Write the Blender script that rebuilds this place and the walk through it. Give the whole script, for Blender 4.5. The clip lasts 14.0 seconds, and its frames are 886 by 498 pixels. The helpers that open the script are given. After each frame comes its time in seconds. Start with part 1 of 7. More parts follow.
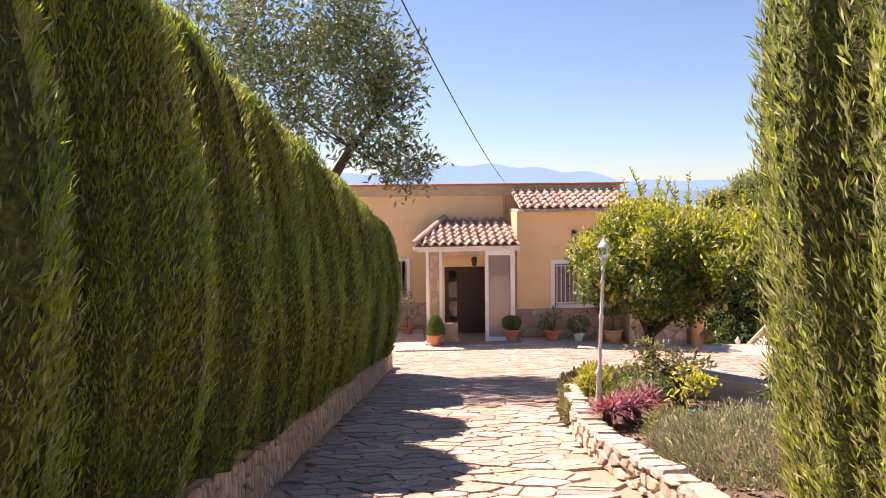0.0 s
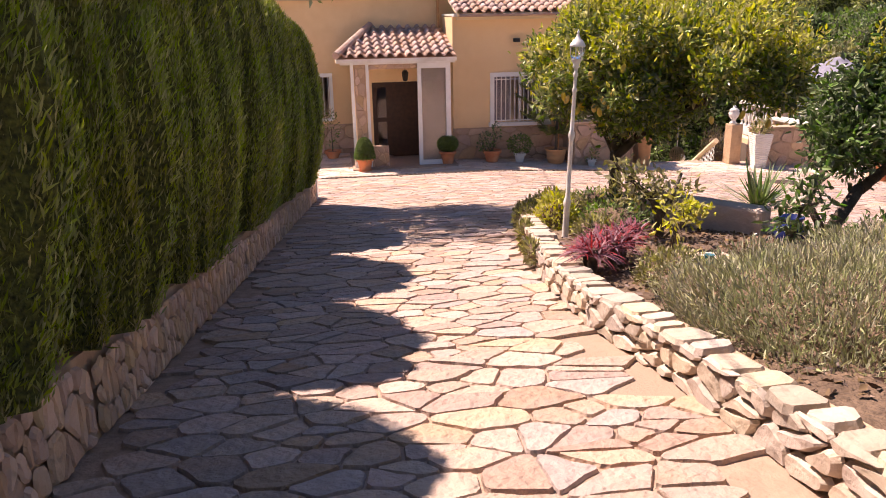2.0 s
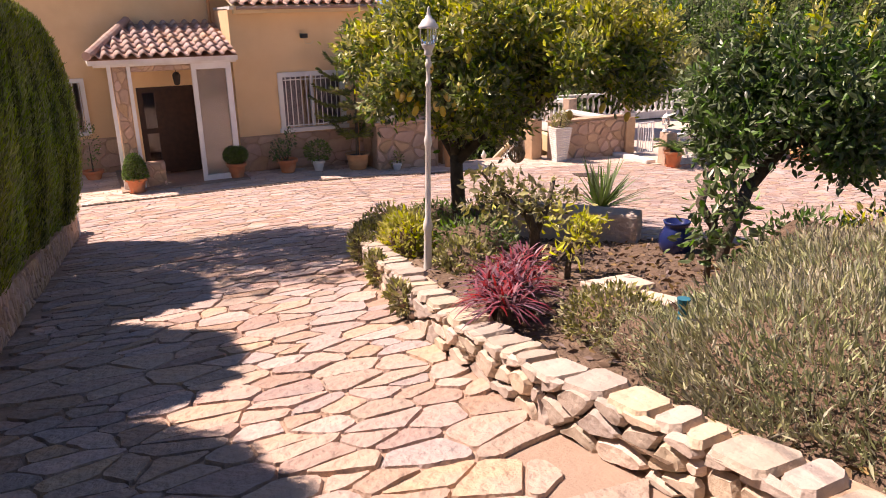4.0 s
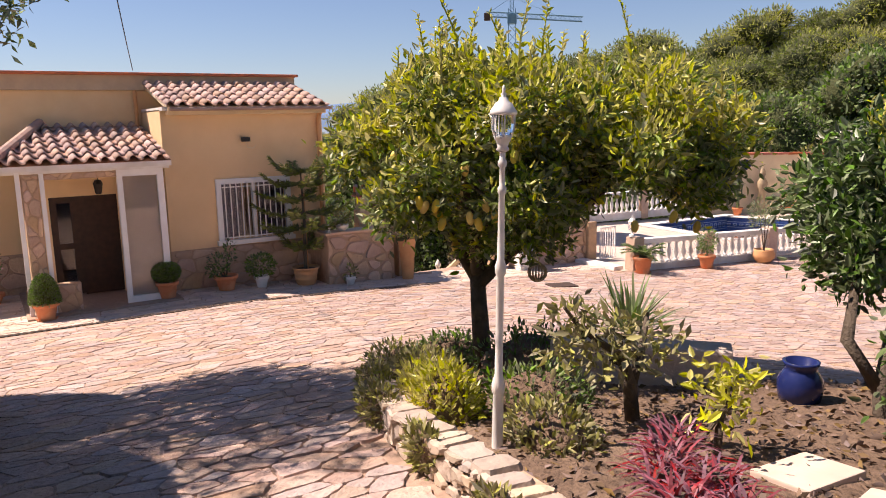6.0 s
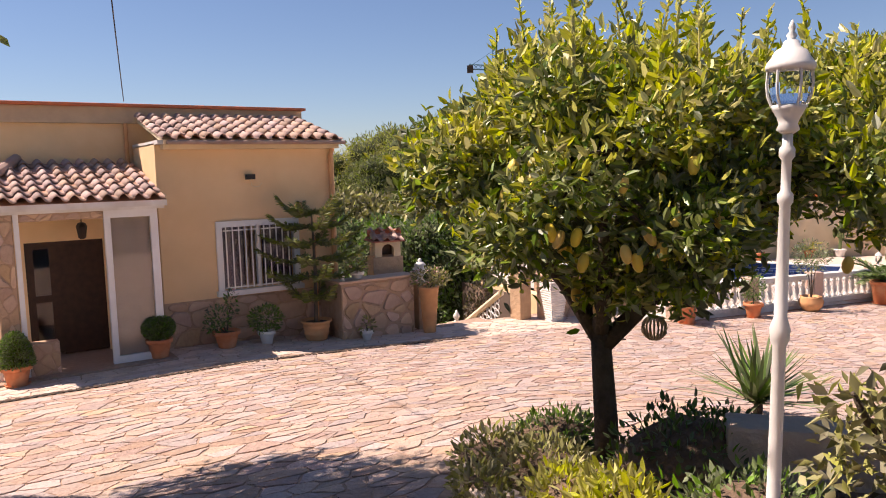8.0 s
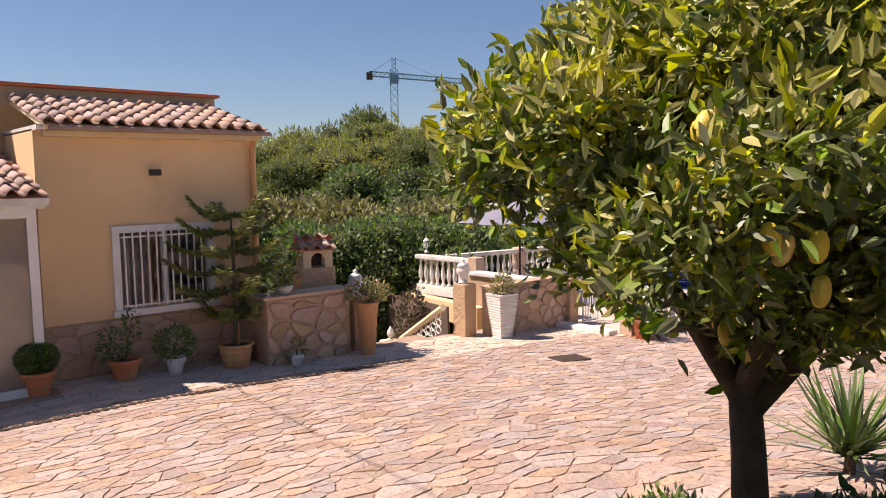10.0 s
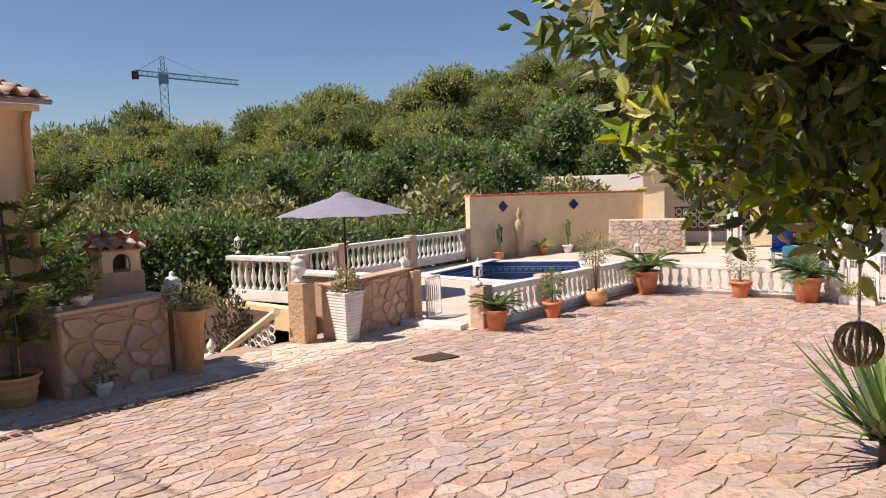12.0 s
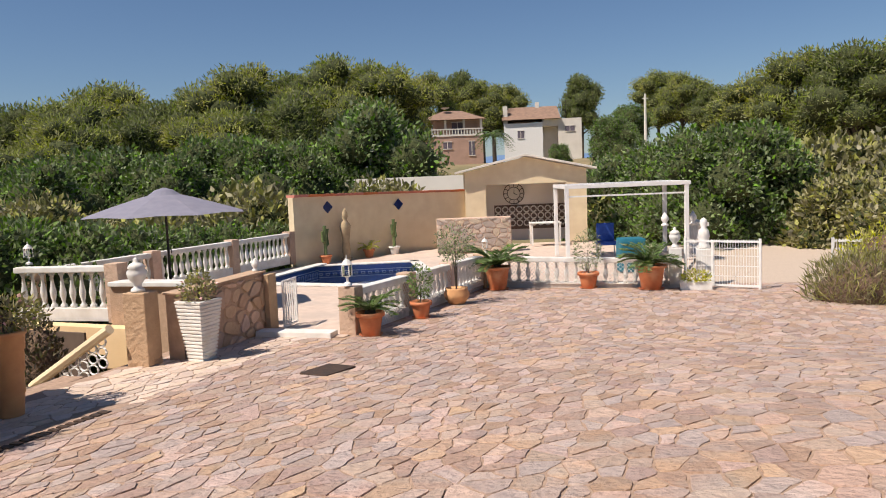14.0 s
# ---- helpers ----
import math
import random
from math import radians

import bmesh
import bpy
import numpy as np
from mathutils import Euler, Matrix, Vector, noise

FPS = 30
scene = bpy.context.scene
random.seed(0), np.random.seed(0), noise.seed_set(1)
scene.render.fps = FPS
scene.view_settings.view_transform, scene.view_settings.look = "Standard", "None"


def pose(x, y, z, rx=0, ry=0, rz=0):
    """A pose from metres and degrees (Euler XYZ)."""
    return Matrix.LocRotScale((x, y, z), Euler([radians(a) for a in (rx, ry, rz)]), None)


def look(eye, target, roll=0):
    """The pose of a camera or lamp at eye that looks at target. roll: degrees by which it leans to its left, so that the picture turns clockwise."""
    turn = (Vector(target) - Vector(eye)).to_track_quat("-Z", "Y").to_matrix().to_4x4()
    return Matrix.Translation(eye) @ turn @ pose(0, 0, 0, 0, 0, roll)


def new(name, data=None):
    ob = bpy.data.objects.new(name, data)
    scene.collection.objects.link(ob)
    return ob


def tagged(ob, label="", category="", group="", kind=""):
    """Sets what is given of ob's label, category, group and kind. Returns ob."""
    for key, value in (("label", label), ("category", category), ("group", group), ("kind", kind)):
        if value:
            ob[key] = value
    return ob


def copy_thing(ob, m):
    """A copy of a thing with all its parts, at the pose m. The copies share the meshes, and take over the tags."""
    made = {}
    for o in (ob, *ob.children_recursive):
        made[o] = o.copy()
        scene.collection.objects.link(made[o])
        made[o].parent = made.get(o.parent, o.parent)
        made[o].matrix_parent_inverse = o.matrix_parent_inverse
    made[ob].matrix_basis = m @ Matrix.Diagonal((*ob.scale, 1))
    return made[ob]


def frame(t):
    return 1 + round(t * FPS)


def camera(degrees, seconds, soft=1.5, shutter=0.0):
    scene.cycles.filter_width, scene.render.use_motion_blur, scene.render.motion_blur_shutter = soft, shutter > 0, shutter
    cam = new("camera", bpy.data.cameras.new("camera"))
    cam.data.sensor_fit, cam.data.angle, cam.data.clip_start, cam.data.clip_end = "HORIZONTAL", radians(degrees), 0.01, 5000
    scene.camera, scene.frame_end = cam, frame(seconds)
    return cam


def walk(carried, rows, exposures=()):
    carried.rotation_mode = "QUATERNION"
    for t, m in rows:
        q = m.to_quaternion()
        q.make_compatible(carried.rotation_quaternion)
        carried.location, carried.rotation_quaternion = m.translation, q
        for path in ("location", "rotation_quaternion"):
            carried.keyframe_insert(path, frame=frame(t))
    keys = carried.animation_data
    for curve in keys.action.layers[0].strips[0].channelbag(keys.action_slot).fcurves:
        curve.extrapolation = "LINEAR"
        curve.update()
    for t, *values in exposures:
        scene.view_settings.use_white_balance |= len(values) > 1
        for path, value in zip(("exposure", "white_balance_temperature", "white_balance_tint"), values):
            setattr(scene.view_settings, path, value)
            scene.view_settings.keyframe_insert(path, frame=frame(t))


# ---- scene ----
cam = camera(61.5, 14.0, soft=1.0)
PATH = [
    (0, (-4.157, 4.854, 3.402), (-4.057, 6.848, 3.281), -0.70),
    (0.5, (-4.147, 5.220, 3.340), (-4.000, 7.209, 3.194), -0.94),
    (1, (-4.143, 5.596, 3.280), (-3.945, 7.568, 3.008), -0.98),
    (1.5, (-4.143, 5.975, 3.224), (-3.901, 7.912, 2.791), -1.15),
    (2, (-4.140, 6.345, 3.175), (-3.865, 8.235, 2.583), -1.13),
    (2.5, (-4.147, 6.705, 3.135), (-3.797, 8.573, 2.511), -1.13),
    (3, (-4.164, 7.059, 3.098), (-3.634, 8.881, 2.467), -1.55),
    (3.2, (-4.161, 7.208, 3.063), (-3.552, 9.005, 2.431), -1.52),
    (5.3, (-4.263, 8.988, 2.971), (-3.281, 10.667, 2.504), -1.46),
    (5.5, (-4.249, 9.145, 2.949), (-3.244, 10.819, 2.515), -1.52),
    (6, (-4.223, 9.545, 2.908), (-3.174, 11.214, 2.573), -1.35),
    (6.5, (-4.182, 9.960, 2.858), (-3.115, 11.631, 2.599), -1.62),
    (7, (-4.156, 10.360, 2.809), (-3.075, 12.029, 2.593), -1.40),
    (7.5, (-4.125, 10.746, 2.756), (-3.037, 12.410, 2.542), -1.39),
    (8, (-4.057, 11.128, 2.690), (-2.959, 12.787, 2.485), -1.57),
    (10.5, (-3.623, 13.096, 2.517), (-2.212, 14.501, 2.332), -1.01),
    (11, (-3.517, 13.434, 2.426), (-1.998, 14.723, 2.245), -1.44),
    (11.5, (-3.404, 13.849, 2.348), (-1.783, 15.007, 2.163), -1.57),
    (12, (-3.278, 14.278, 2.283), (-1.595, 15.340, 2.089), -1.88),
    (12.5, (-3.151, 14.693, 2.219), (-1.403, 15.644, 2.016), -1.97),
    (13, (-3.022, 15.111, 2.149), (-1.210, 15.933, 1.939), -2.14),
    (13.5, (-2.881, 15.519, 2.081), (-1.013, 16.199, 1.867), -2.21),
    (14, (-2.743, 15.914, 2.020), (-0.827, 16.456, 1.829), -2.29),
]
walk(cam, [(t, look(eye, target, roll)) for t, eye, target, roll in PATH],
     [(0.0, 1.33, 6800, 24), (1.5, 1.14, 6850, 28), (3.0, 0.92, 6850, 30), (5.3, 0.82, 6700, 26), (8.0, 0.78, 6600, 23), (10.5, 0.6, 6500, 20), (12.5, 0.46, 6300, 16), (14.0, 0.28, 6200, 13)])

# ---- light ----
world = bpy.data.worlds.new("sky")
scene.world = world
world.use_nodes = True
wn = world.node_tree.nodes
sky = wn.new("ShaderNodeTexSky")
sky.sky_type, sky.sun_disc = "NISHITA", False
SUN = Vector((-0.5, 0.45, 1.0)).normalized()
sky.sun_elevation = math.asin(SUN.z)
sky.sun_rotation = math.atan2(SUN.x, SUN.y)
sky.air_density, sky.dust_density, sky.ozone_density = 1.0, 0.25, 5.0
world.node_tree.links.new(sky.outputs[0], wn["Background"].inputs[0])
wn["Background"].inputs[1].default_value = 0.062
sun = new("sun", bpy.data.lights.new("sun", "SUN"))
sun.data.energy, sun.data.angle, sun.data.color = 5.0, radians(0.6), (1.0, 0.90, 0.76)
sun.matrix_world = look((0, 0, 30), Vector((0, 0, 30)) - SUN)


# ---- materials ----
def mat(name, col, col2=None, scale=8.0, rough=0.8, metal=0.0, bump=0.2, rand=0.0, big=None, big_scale=0.7, trans=0.0, spec=0.4, bscale=None, bdist=0.01, palette=None):
    m = bpy.data.materials.new(name)
    m.use_nodes = True
    nt = m.node_tree
    b = nt.nodes["Principled BSDF"]
    b.inputs["Roughness"].default_value, b.inputs["Metallic"].default_value = rough, metal
    b.inputs["Specular IOR Level"].default_value = spec
    tc = nt.nodes.new("ShaderNodeTexCoord")

    def noise_at(s, detail=4):
        n = nt.nodes.new("ShaderNodeTexNoise")
        n.inputs["Scale"].default_value, n.inputs["Detail"].default_value = s, detail
        nt.links.new(tc.outputs["Object"], n.inputs["Vector"])
        return n.outputs[0]

    def mix(fac, a, c):
        x = nt.nodes.new("ShaderNodeMix")
        x.data_type = "RGBA"
        nt.links.new(fac, x.inputs[0])
        for sock, v in ((x.inputs[6], a), (x.inputs[7], c)):
            if isinstance(v, tuple):
                sock.default_value = (*v, 1)
            else:
                nt.links.new(v, sock)
        return x.outputs[2]

    def ramp(fac, lo, hi):
        r = nt.nodes.new("ShaderNodeMapRange")
        r.inputs[1].default_value, r.inputs[2].default_value = lo, hi
        nt.links.new(fac, r.inputs[0])
        return r.outputs[0]

    fine = noise_at(scale)
    out = mix(ramp(fine, 0.3, 0.7), col, col2 or tuple(c * 0.7 for c in col))
    if palette:
        geo0, info0 = nt.nodes.new("ShaderNodeNewGeometry"), nt.nodes.new("ShaderNodeObjectInfo")
        sum0, frac0 = nt.nodes.new("ShaderNodeMath"), nt.nodes.new("ShaderNodeMath")
        sum0.operation, frac0.operation = "ADD", "FRACT"
        nt.links.new(geo0.outputs["Random Per Island"], sum0.inputs[0])
        nt.links.new(info0.outputs["Random"], sum0.inputs[1])
        nt.links.new(sum0.outputs[0], frac0.inputs[0])
        cr0 = nt.nodes.new("ShaderNodeValToRGB")
        while len(cr0.color_ramp.elements) < len(palette):
            cr0.color_ramp.elements.new(0.5)
        for i0, c0 in enumerate(palette):
            cr0.color_ramp.elements[i0].position = i0 / (len(palette) - 1)
            cr0.color_ramp.elements[i0].color = (*c0, 1)
        nt.links.new(frac0.outputs[0], cr0.inputs[0])
        half = nt.nodes.new("ShaderNodeValue")
        half.outputs[0].default_value = 0.55
        out = mix(half.outputs[0], out, cr0.outputs[0])
    if big:
        out = mix(ramp(noise_at(big_scale, 3), 0.45, 0.75), out, big)
    if rand:
        geo = nt.nodes.new("ShaderNodeNewGeometry")
        info = nt.nodes.new("ShaderNodeObjectInfo")
        add = nt.nodes.new("ShaderNodeMath")
        add.operation = "ADD"
        nt.links.new(geo.outputs["Random Per Island"], add.inputs[0])
        nt.links.new(info.outputs["Random"], add.inputs[1])
        fr = nt.nodes.new("ShaderNodeMath")
        fr.operation = "FRACT"
        nt.links.new(add.outputs[0], fr.inputs[0])
        hsv = nt.nodes.new("ShaderNodeHueSaturation")
        nt.links.new(out, hsv.inputs["Color"])
        r1 = nt.nodes.new("ShaderNodeMapRange")
        r1.inputs[3].default_value, r1.inputs[4].default_value = 1 - rand, 1 + rand
        nt.links.new(fr.outputs[0], r1.inputs[0])
        nt.links.new(r1.outputs[0], hsv.inputs["Value"])
        ml = nt.nodes.new("ShaderNodeMath")
        ml.operation = "MULTIPLY"
        ml.inputs[1].default_value = 7.31
        nt.links.new(fr.outputs[0], ml.inputs[0])
        f2 = nt.nodes.new("ShaderNodeMath")
        f2.operation = "FRACT"
        nt.links.new(ml.outputs[0], f2.inputs[0])
        r2 = nt.nodes.new("ShaderNodeMapRange")
        r2.inputs[3].default_value, r2.inputs[4].default_value = 0.5 - rand * 0.05, 0.5 + rand * 0.05
        nt.links.new(f2.outputs[0], r2.inputs[0])
        nt.links.new(r2.outputs[0], hsv.inputs["Hue"])
        r3 = nt.nodes.new("ShaderNodeMapRange")
        r3.inputs[3].default_value, r3.inputs[4].default_value = 1 - rand, 1 + rand * 0.5
        nt.links.new(f2.outputs[0], r3.inputs[0])
        nt.links.new(r3.outputs[0], hsv.inputs["Saturation"])
        out = hsv.outputs[0]
    nt.links.new(out, b.inputs["Base Color"])
    if bump:
        bp = nt.nodes.new("ShaderNodeBump")
        bp.inputs["Strength"].default_value, bp.inputs["Distance"].default_value = bump, bdist
        nt.links.new(noise_at(bscale or scale * 4, 6), bp.inputs["Height"])
        nt.links.new(bp.outputs[0], b.inputs["Normal"])
    if trans:
        t = nt.nodes.new("ShaderNodeBsdfTranslucent")
        nt.links.new(out, t.inputs[0])
        ms = nt.nodes.new("ShaderNodeMixShader")
        ms.inputs[0].default_value = trans
        nt.links.new(b.outputs[0], ms.inputs[1])
        nt.links.new(t.outputs[0], ms.inputs[2])
        nt.links.new(ms.outputs[0], nt.nodes["Material Output"].inputs[0])
    return m


M = {
    "yellow": mat("yellow render", (0.88, 0.63, 0.36), (0.82, 0.57, 0.31), 3, 0.9, big=(0.76, 0.52, 0.28), big_scale=0.5, bump=0.35, bscale=90),
    "cream": mat("cream render", (0.80, 0.66, 0.44), (0.72, 0.57, 0.36), 3, 0.9, big=(0.66, 0.52, 0.33), bump=0.35, bscale=80),
    "grey_render": mat("weathered render", (0.62, 0.48, 0.32), (0.5, 0.38, 0.26), 4, 0.9, bump=0.3, bscale=60),
    "white": mat("white paint", (0.80, 0.78, 0.74), (0.70, 0.66, 0.6), 6, 0.55, bump=0.1, big=(0.62, 0.57, 0.5), big_scale=2.5),
    "upvc": mat("white frame", (0.82, 0.80, 0.77), (0.76, 0.73, 0.69), 5, 0.4, bump=0.0),
    "tile": mat("clay roof tile", (0.46, 0.24, 0.17), (0.60, 0.43, 0.34), 6, 0.85, rand=0.25, big=(0.38, 0.27, 0.22), big_scale=3, bump=0.3),
    "tile_red": mat("red clay edge", (0.58, 0.17, 0.08), (0.48, 0.14, 0.07), 8, 0.8, rand=0.15),
    "pot": mat("terracotta", (0.62, 0.22, 0.09), (0.52, 0.17, 0.07), 7, 0.75, big=(0.66, 0.36, 0.2), big_scale=4, bump=0.15),
    "pot_tan": mat("tan terracotta", (0.70, 0.38, 0.17), (0.60, 0.30, 0.13), 7, 0.8, bump=0.2),
    # Stained wood, dark enough to paint the unlit doorway too.
    "wood": mat("dark stained wood, doorway shade", (0.06, 0.027, 0.014), (0.035, 0.017, 0.009), 12, 0.5, bump=0.15),
    "black": mat("black metal", (0.03, 0.028, 0.026), (0.05, 0.04, 0.035), 10, 0.5, metal=0.4, bump=0.1),
    # Dark base colour that paints the dimness of insides seen through openings.
    "dark": mat("painted interior shade", (0.16, 0.11, 0.08), (0.12, 0.08, 0.06), 3, 0.9),
    # Curtain grey with the darkness of the room behind mixed into it.
    "curtain": mat("grey curtain", (0.17, 0.14, 0.17), (0.11, 0.09, 0.11), 14, 0.9),
    "flag": mat("pink flagstone", (0.53, 0.34, 0.25), (0.27, 0.175, 0.13), 15, 0.72, rand=0.22, bump=1.0, bscale=22, bdist=0.03, big=(0.42, 0.33, 0.28), big_scale=3.5, palette=[(0.57, 0.365, 0.265), (0.49, 0.32, 0.24), (0.59, 0.41, 0.30), (0.38, 0.325, 0.295), (0.55, 0.345, 0.245), (0.60, 0.42, 0.30), (0.30, 0.275, 0.27), (0.51, 0.35, 0.275)]),
    "flag_pale": mat("pale flagstone", (0.66, 0.50, 0.39), (0.46, 0.34, 0.26), 15, 0.75, rand=0.15, bump=0.8, bscale=22, bdist=0.025, palette=[(0.68, 0.52, 0.41), (0.62, 0.47, 0.37), (0.72, 0.57, 0.45), (0.56, 0.45, 0.38)]),
    "joint": mat("sandy mortar", (0.47, 0.32, 0.23), (0.30, 0.205, 0.145), 16, 0.95, bump=0.7, big=(0.34, 0.24, 0.175), big_scale=0.6),
    "wall_stone": mat("wall stone", (0.54, 0.35, 0.22), (0.38, 0.235, 0.14), 9, 0.85, rand=0.18, bump=0.8, bscale=16, bdist=0.03, palette=[(0.62, 0.40, 0.25), (0.70, 0.50, 0.33), (0.52, 0.34, 0.23), (0.72, 0.51, 0.36), (0.47, 0.33, 0.24)]),
    "grey_stone": mat("grey limestone", (0.50, 0.40, 0.31), (0.34, 0.26, 0.2), 8, 0.9, rand=0.2, bump=0.9, bscale=14, bdist=0.03, palette=[(0.56, 0.45, 0.35), (0.48, 0.39, 0.32), (0.62, 0.50, 0.38), (0.44, 0.34, 0.26), (0.58, 0.44, 0.32)]),
    "mortar": mat("wall mortar", (0.54, 0.37, 0.25), (0.42, 0.28, 0.18), 12, 0.95, bump=0.6, big=(0.44, 0.30, 0.2), big_scale=2.0),
    "soil": mat("dry soil", (0.20, 0.13, 0.085), (0.11, 0.07, 0.045), 9, 0.95, bump=0.9, bdist=0.04, big=(0.26, 0.18, 0.12), big_scale=1.2),
    "bark": mat("dark bark", (0.07, 0.05, 0.035), (0.13, 0.10, 0.07), 14, 0.9, bump=0.8, bdist=0.02),
    "lemon_leaf": mat("lemon leaf", (0.25, 0.30, 0.04), (0.11, 0.16, 0.024), 3, 0.42, rand=0.5, trans=0.25, bump=0, spec=0.5),
    "young_leaf": mat("young lemon leaf", (0.62, 0.56, 0.05), (0.42, 0.44, 0.04), 3, 0.4, rand=0.35, trans=0.4, bump=0, spec=0.5),
    "orange_leaf": mat("dark citrus leaf", (0.13, 0.2, 0.04), (0.085, 0.145, 0.03), 3, 0.4, rand=0.5, trans=0.2, bump=0, spec=0.5),
    "cypress": mat("cypress spray", (0.385, 0.470, 0.060), (0.205, 0.290, 0.040), 2.0, 0.7, rand=0.4, trans=0.5, bump=0, big=(0.40, 0.37, 0.06), big_scale=1.4),
    # Dark speckled green paints the shade seen between sprays and clipped leaves.
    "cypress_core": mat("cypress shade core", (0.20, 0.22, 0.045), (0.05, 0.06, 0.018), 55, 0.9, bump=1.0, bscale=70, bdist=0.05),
    "gold_cypress": mat("golden cypress spray", (0.52, 0.53, 0.11), (0.33, 0.37, 0.075), 2.5, 0.7, rand=0.45, trans=0.4, bump=0),
    "olive": mat("olive leaf", (0.27, 0.31, 0.13), (0.18, 0.23, 0.09), 3, 0.55, rand=0.5, trans=0.2, bump=0),
    "pine": mat("pine needles", (0.37, 0.39, 0.07), (0.21, 0.25, 0.045), 1.0, 0.75, rand=0.4, trans=0.35, bump=0, big=(0.46, 0.43, 0.06), big_scale=0.3),
    "broad": mat("broad leaf green", (0.20, 0.28, 0.055), (0.12, 0.19, 0.04), 1.0, 0.6, rand=0.5, trans=0.3, bump=0),
    "dusty": mat("dusty green leaf", (0.36, 0.33, 0.11), (0.25, 0.235, 0.075), 1.0, 0.7, rand=0.4, trans=0.2, bump=0),
    "lavender": mat("dry lavender stems", (0.46, 0.46, 0.24), (0.30, 0.32, 0.16), 3, 0.8, rand=0.4, trans=0.2, bump=0, big=(0.46, 0.38, 0.24), big_scale=2.5),
    "red_leaf": mat("crimson blade", (0.30, 0.055, 0.085), (0.18, 0.04, 0.06), 3, 0.5, rand=0.5, trans=0.25, bump=0),
    "palm": mat("palm frond", (0.14, 0.2, 0.045), (0.09, 0.145, 0.03), 3, 0.5, rand=0.4, trans=0.15, bump=0),
    "fruit": mat("ripe lemon", (0.84, 0.60, 0.09), (0.78, 0.52, 0.06), 5, 0.4, bump=0.25, bscale=90, rand=0.15),
    "flower": mat("pink flower", (0.70, 0.35, 0.35), (0.8, 0.55, 0.5), 5, 0.7, rand=0.3, bump=0),
    "umbrella": mat("grey parasol cloth", (0.29, 0.28, 0.34), (0.25, 0.24, 0.30), 6, 0.85, trans=0.2, bump=0.1),
    "steel": mat("blue crane steel", (0.12, 0.25, 0.34), (0.10, 0.2, 0.28), 2, 0.5, bump=0),
    "pool": mat("blue pool mosaic", (0.015, 0.06, 0.36), (0.02, 0.10, 0.44), 60, 0.3, bump=0.05, rand=0.15),
    "band": mat("pale mosaic", (0.62, 0.68, 0.75), (0.5, 0.56, 0.66), 50, 0.3, bump=0),
    "blue_glaze": mat("blue glaze", (0.012, 0.02, 0.09), (0.02, 0.03, 0.12), 6, 0.2, bump=0.05),
    "teal": mat("teal cover", (0.02, 0.16, 0.22), (0.015, 0.12, 0.17), 9, 0.7),
    "blue_cloth": mat("blue cloth", (0.03, 0.09, 0.40), (0.02, 0.06, 0.3), 9, 0.8),
    "iron": mat("rusted drain iron", (0.06, 0.045, 0.035), (0.1, 0.06, 0.04), 20, 0.7, metal=0.3),
    "dry": mat("dry hillside", (0.30, 0.22, 0.12), (0.20, 0.17, 0.08), 0.5, 0.95, bump=0.6, bdist=0.2, big=(0.10, 0.11, 0.045), big_scale=0.05),
    "gravel": mat("pale gravel", (0.56, 0.45, 0.35), (0.46, 0.36, 0.28), 30, 0.95, bump=0.5),
    "far_wall": mat("far house wall", (0.74, 0.68, 0.6), (0.66, 0.6, 0.52), 1, 0.9, bump=0.05),
    "far_pink": mat("far brick wall", (0.50, 0.32, 0.24), (0.42, 0.27, 0.2), 1, 0.9, bump=0.05),
    "cactus": mat("cactus skin", (0.16, 0.20, 0.07), (0.11, 0.15, 0.05), 10, 0.6, bump=0.3),
    "norfolk": mat("norfolk pine needles", (0.24, 0.26, 0.05), (0.15, 0.18, 0.035), 3, 0.6, rand=0.4, trans=0.2, bump=0),
    "far_tile": mat("far brown roof", (0.30, 0.19, 0.13), (0.22, 0.14, 0.1), 2, 0.9, bump=0.3),
    "pine_dark": mat("dark pine needles", (0.24, 0.27, 0.055), (0.14, 0.17, 0.035), 1.0, 0.75, rand=0.4, trans=0.3, bump=0),
    "bougain": mat("dark red-green leaf", (0.16, 0.10, 0.05), (0.09, 0.10, 0.035), 3, 0.6, rand=0.5, trans=0.2, bump=0),
    "litter": mat("dry fallen leaf", (0.22, 0.13, 0.07), (0.12, 0.075, 0.045), 4, 0.9, rand=0.5, bump=0),
    # Very dark green that stands in for shade deep in the tree crowns.
    "pine_shade_core": mat("crown shade green", (0.075, 0.09, 0.026), (0.045, 0.05, 0.016), 3.0, 0.95, bump=0.8, bdist=0.15),
    "paving_pale": mat("pale terrace paving", (0.66, 0.52, 0.42), (0.56, 0.43, 0.34), 6, 0.8, bump=0.3, big=(0.5, 0.4, 0.33), big_scale=1.2),
    "statue": mat("carved sandstone", (0.46, 0.34, 0.2), (0.34, 0.25, 0.15), 12, 0.9, bump=0.6),
}


def glassy(name, color, rough, ior=1.45):
    m = bpy.data.materials.new(name)
    m.use_nodes = True
    b = m.node_tree.nodes["Principled BSDF"]
    b.inputs["Base Color"].default_value = (*color, 1)
    b.inputs["Transmission Weight"].default_value, b.inputs["Roughness"].default_value, b.inputs["IOR"].default_value = 1, rough, ior
    return m


M["glass"] = glassy("window glass", (0.95, 0.97, 0.96), 0.0)
M["water"] = glassy("pool water", (0.55, 0.78, 0.95), 0.02, 1.33)
wt = M["water"].node_tree
wnz, wbp = wt.nodes.new("ShaderNodeTexNoise"), wt.nodes.new("ShaderNodeBump")
wnz.inputs["Scale"].default_value = 3.0
wbp.inputs["Strength"].default_value, wbp.inputs["Distance"].default_value = 0.25, 0.03
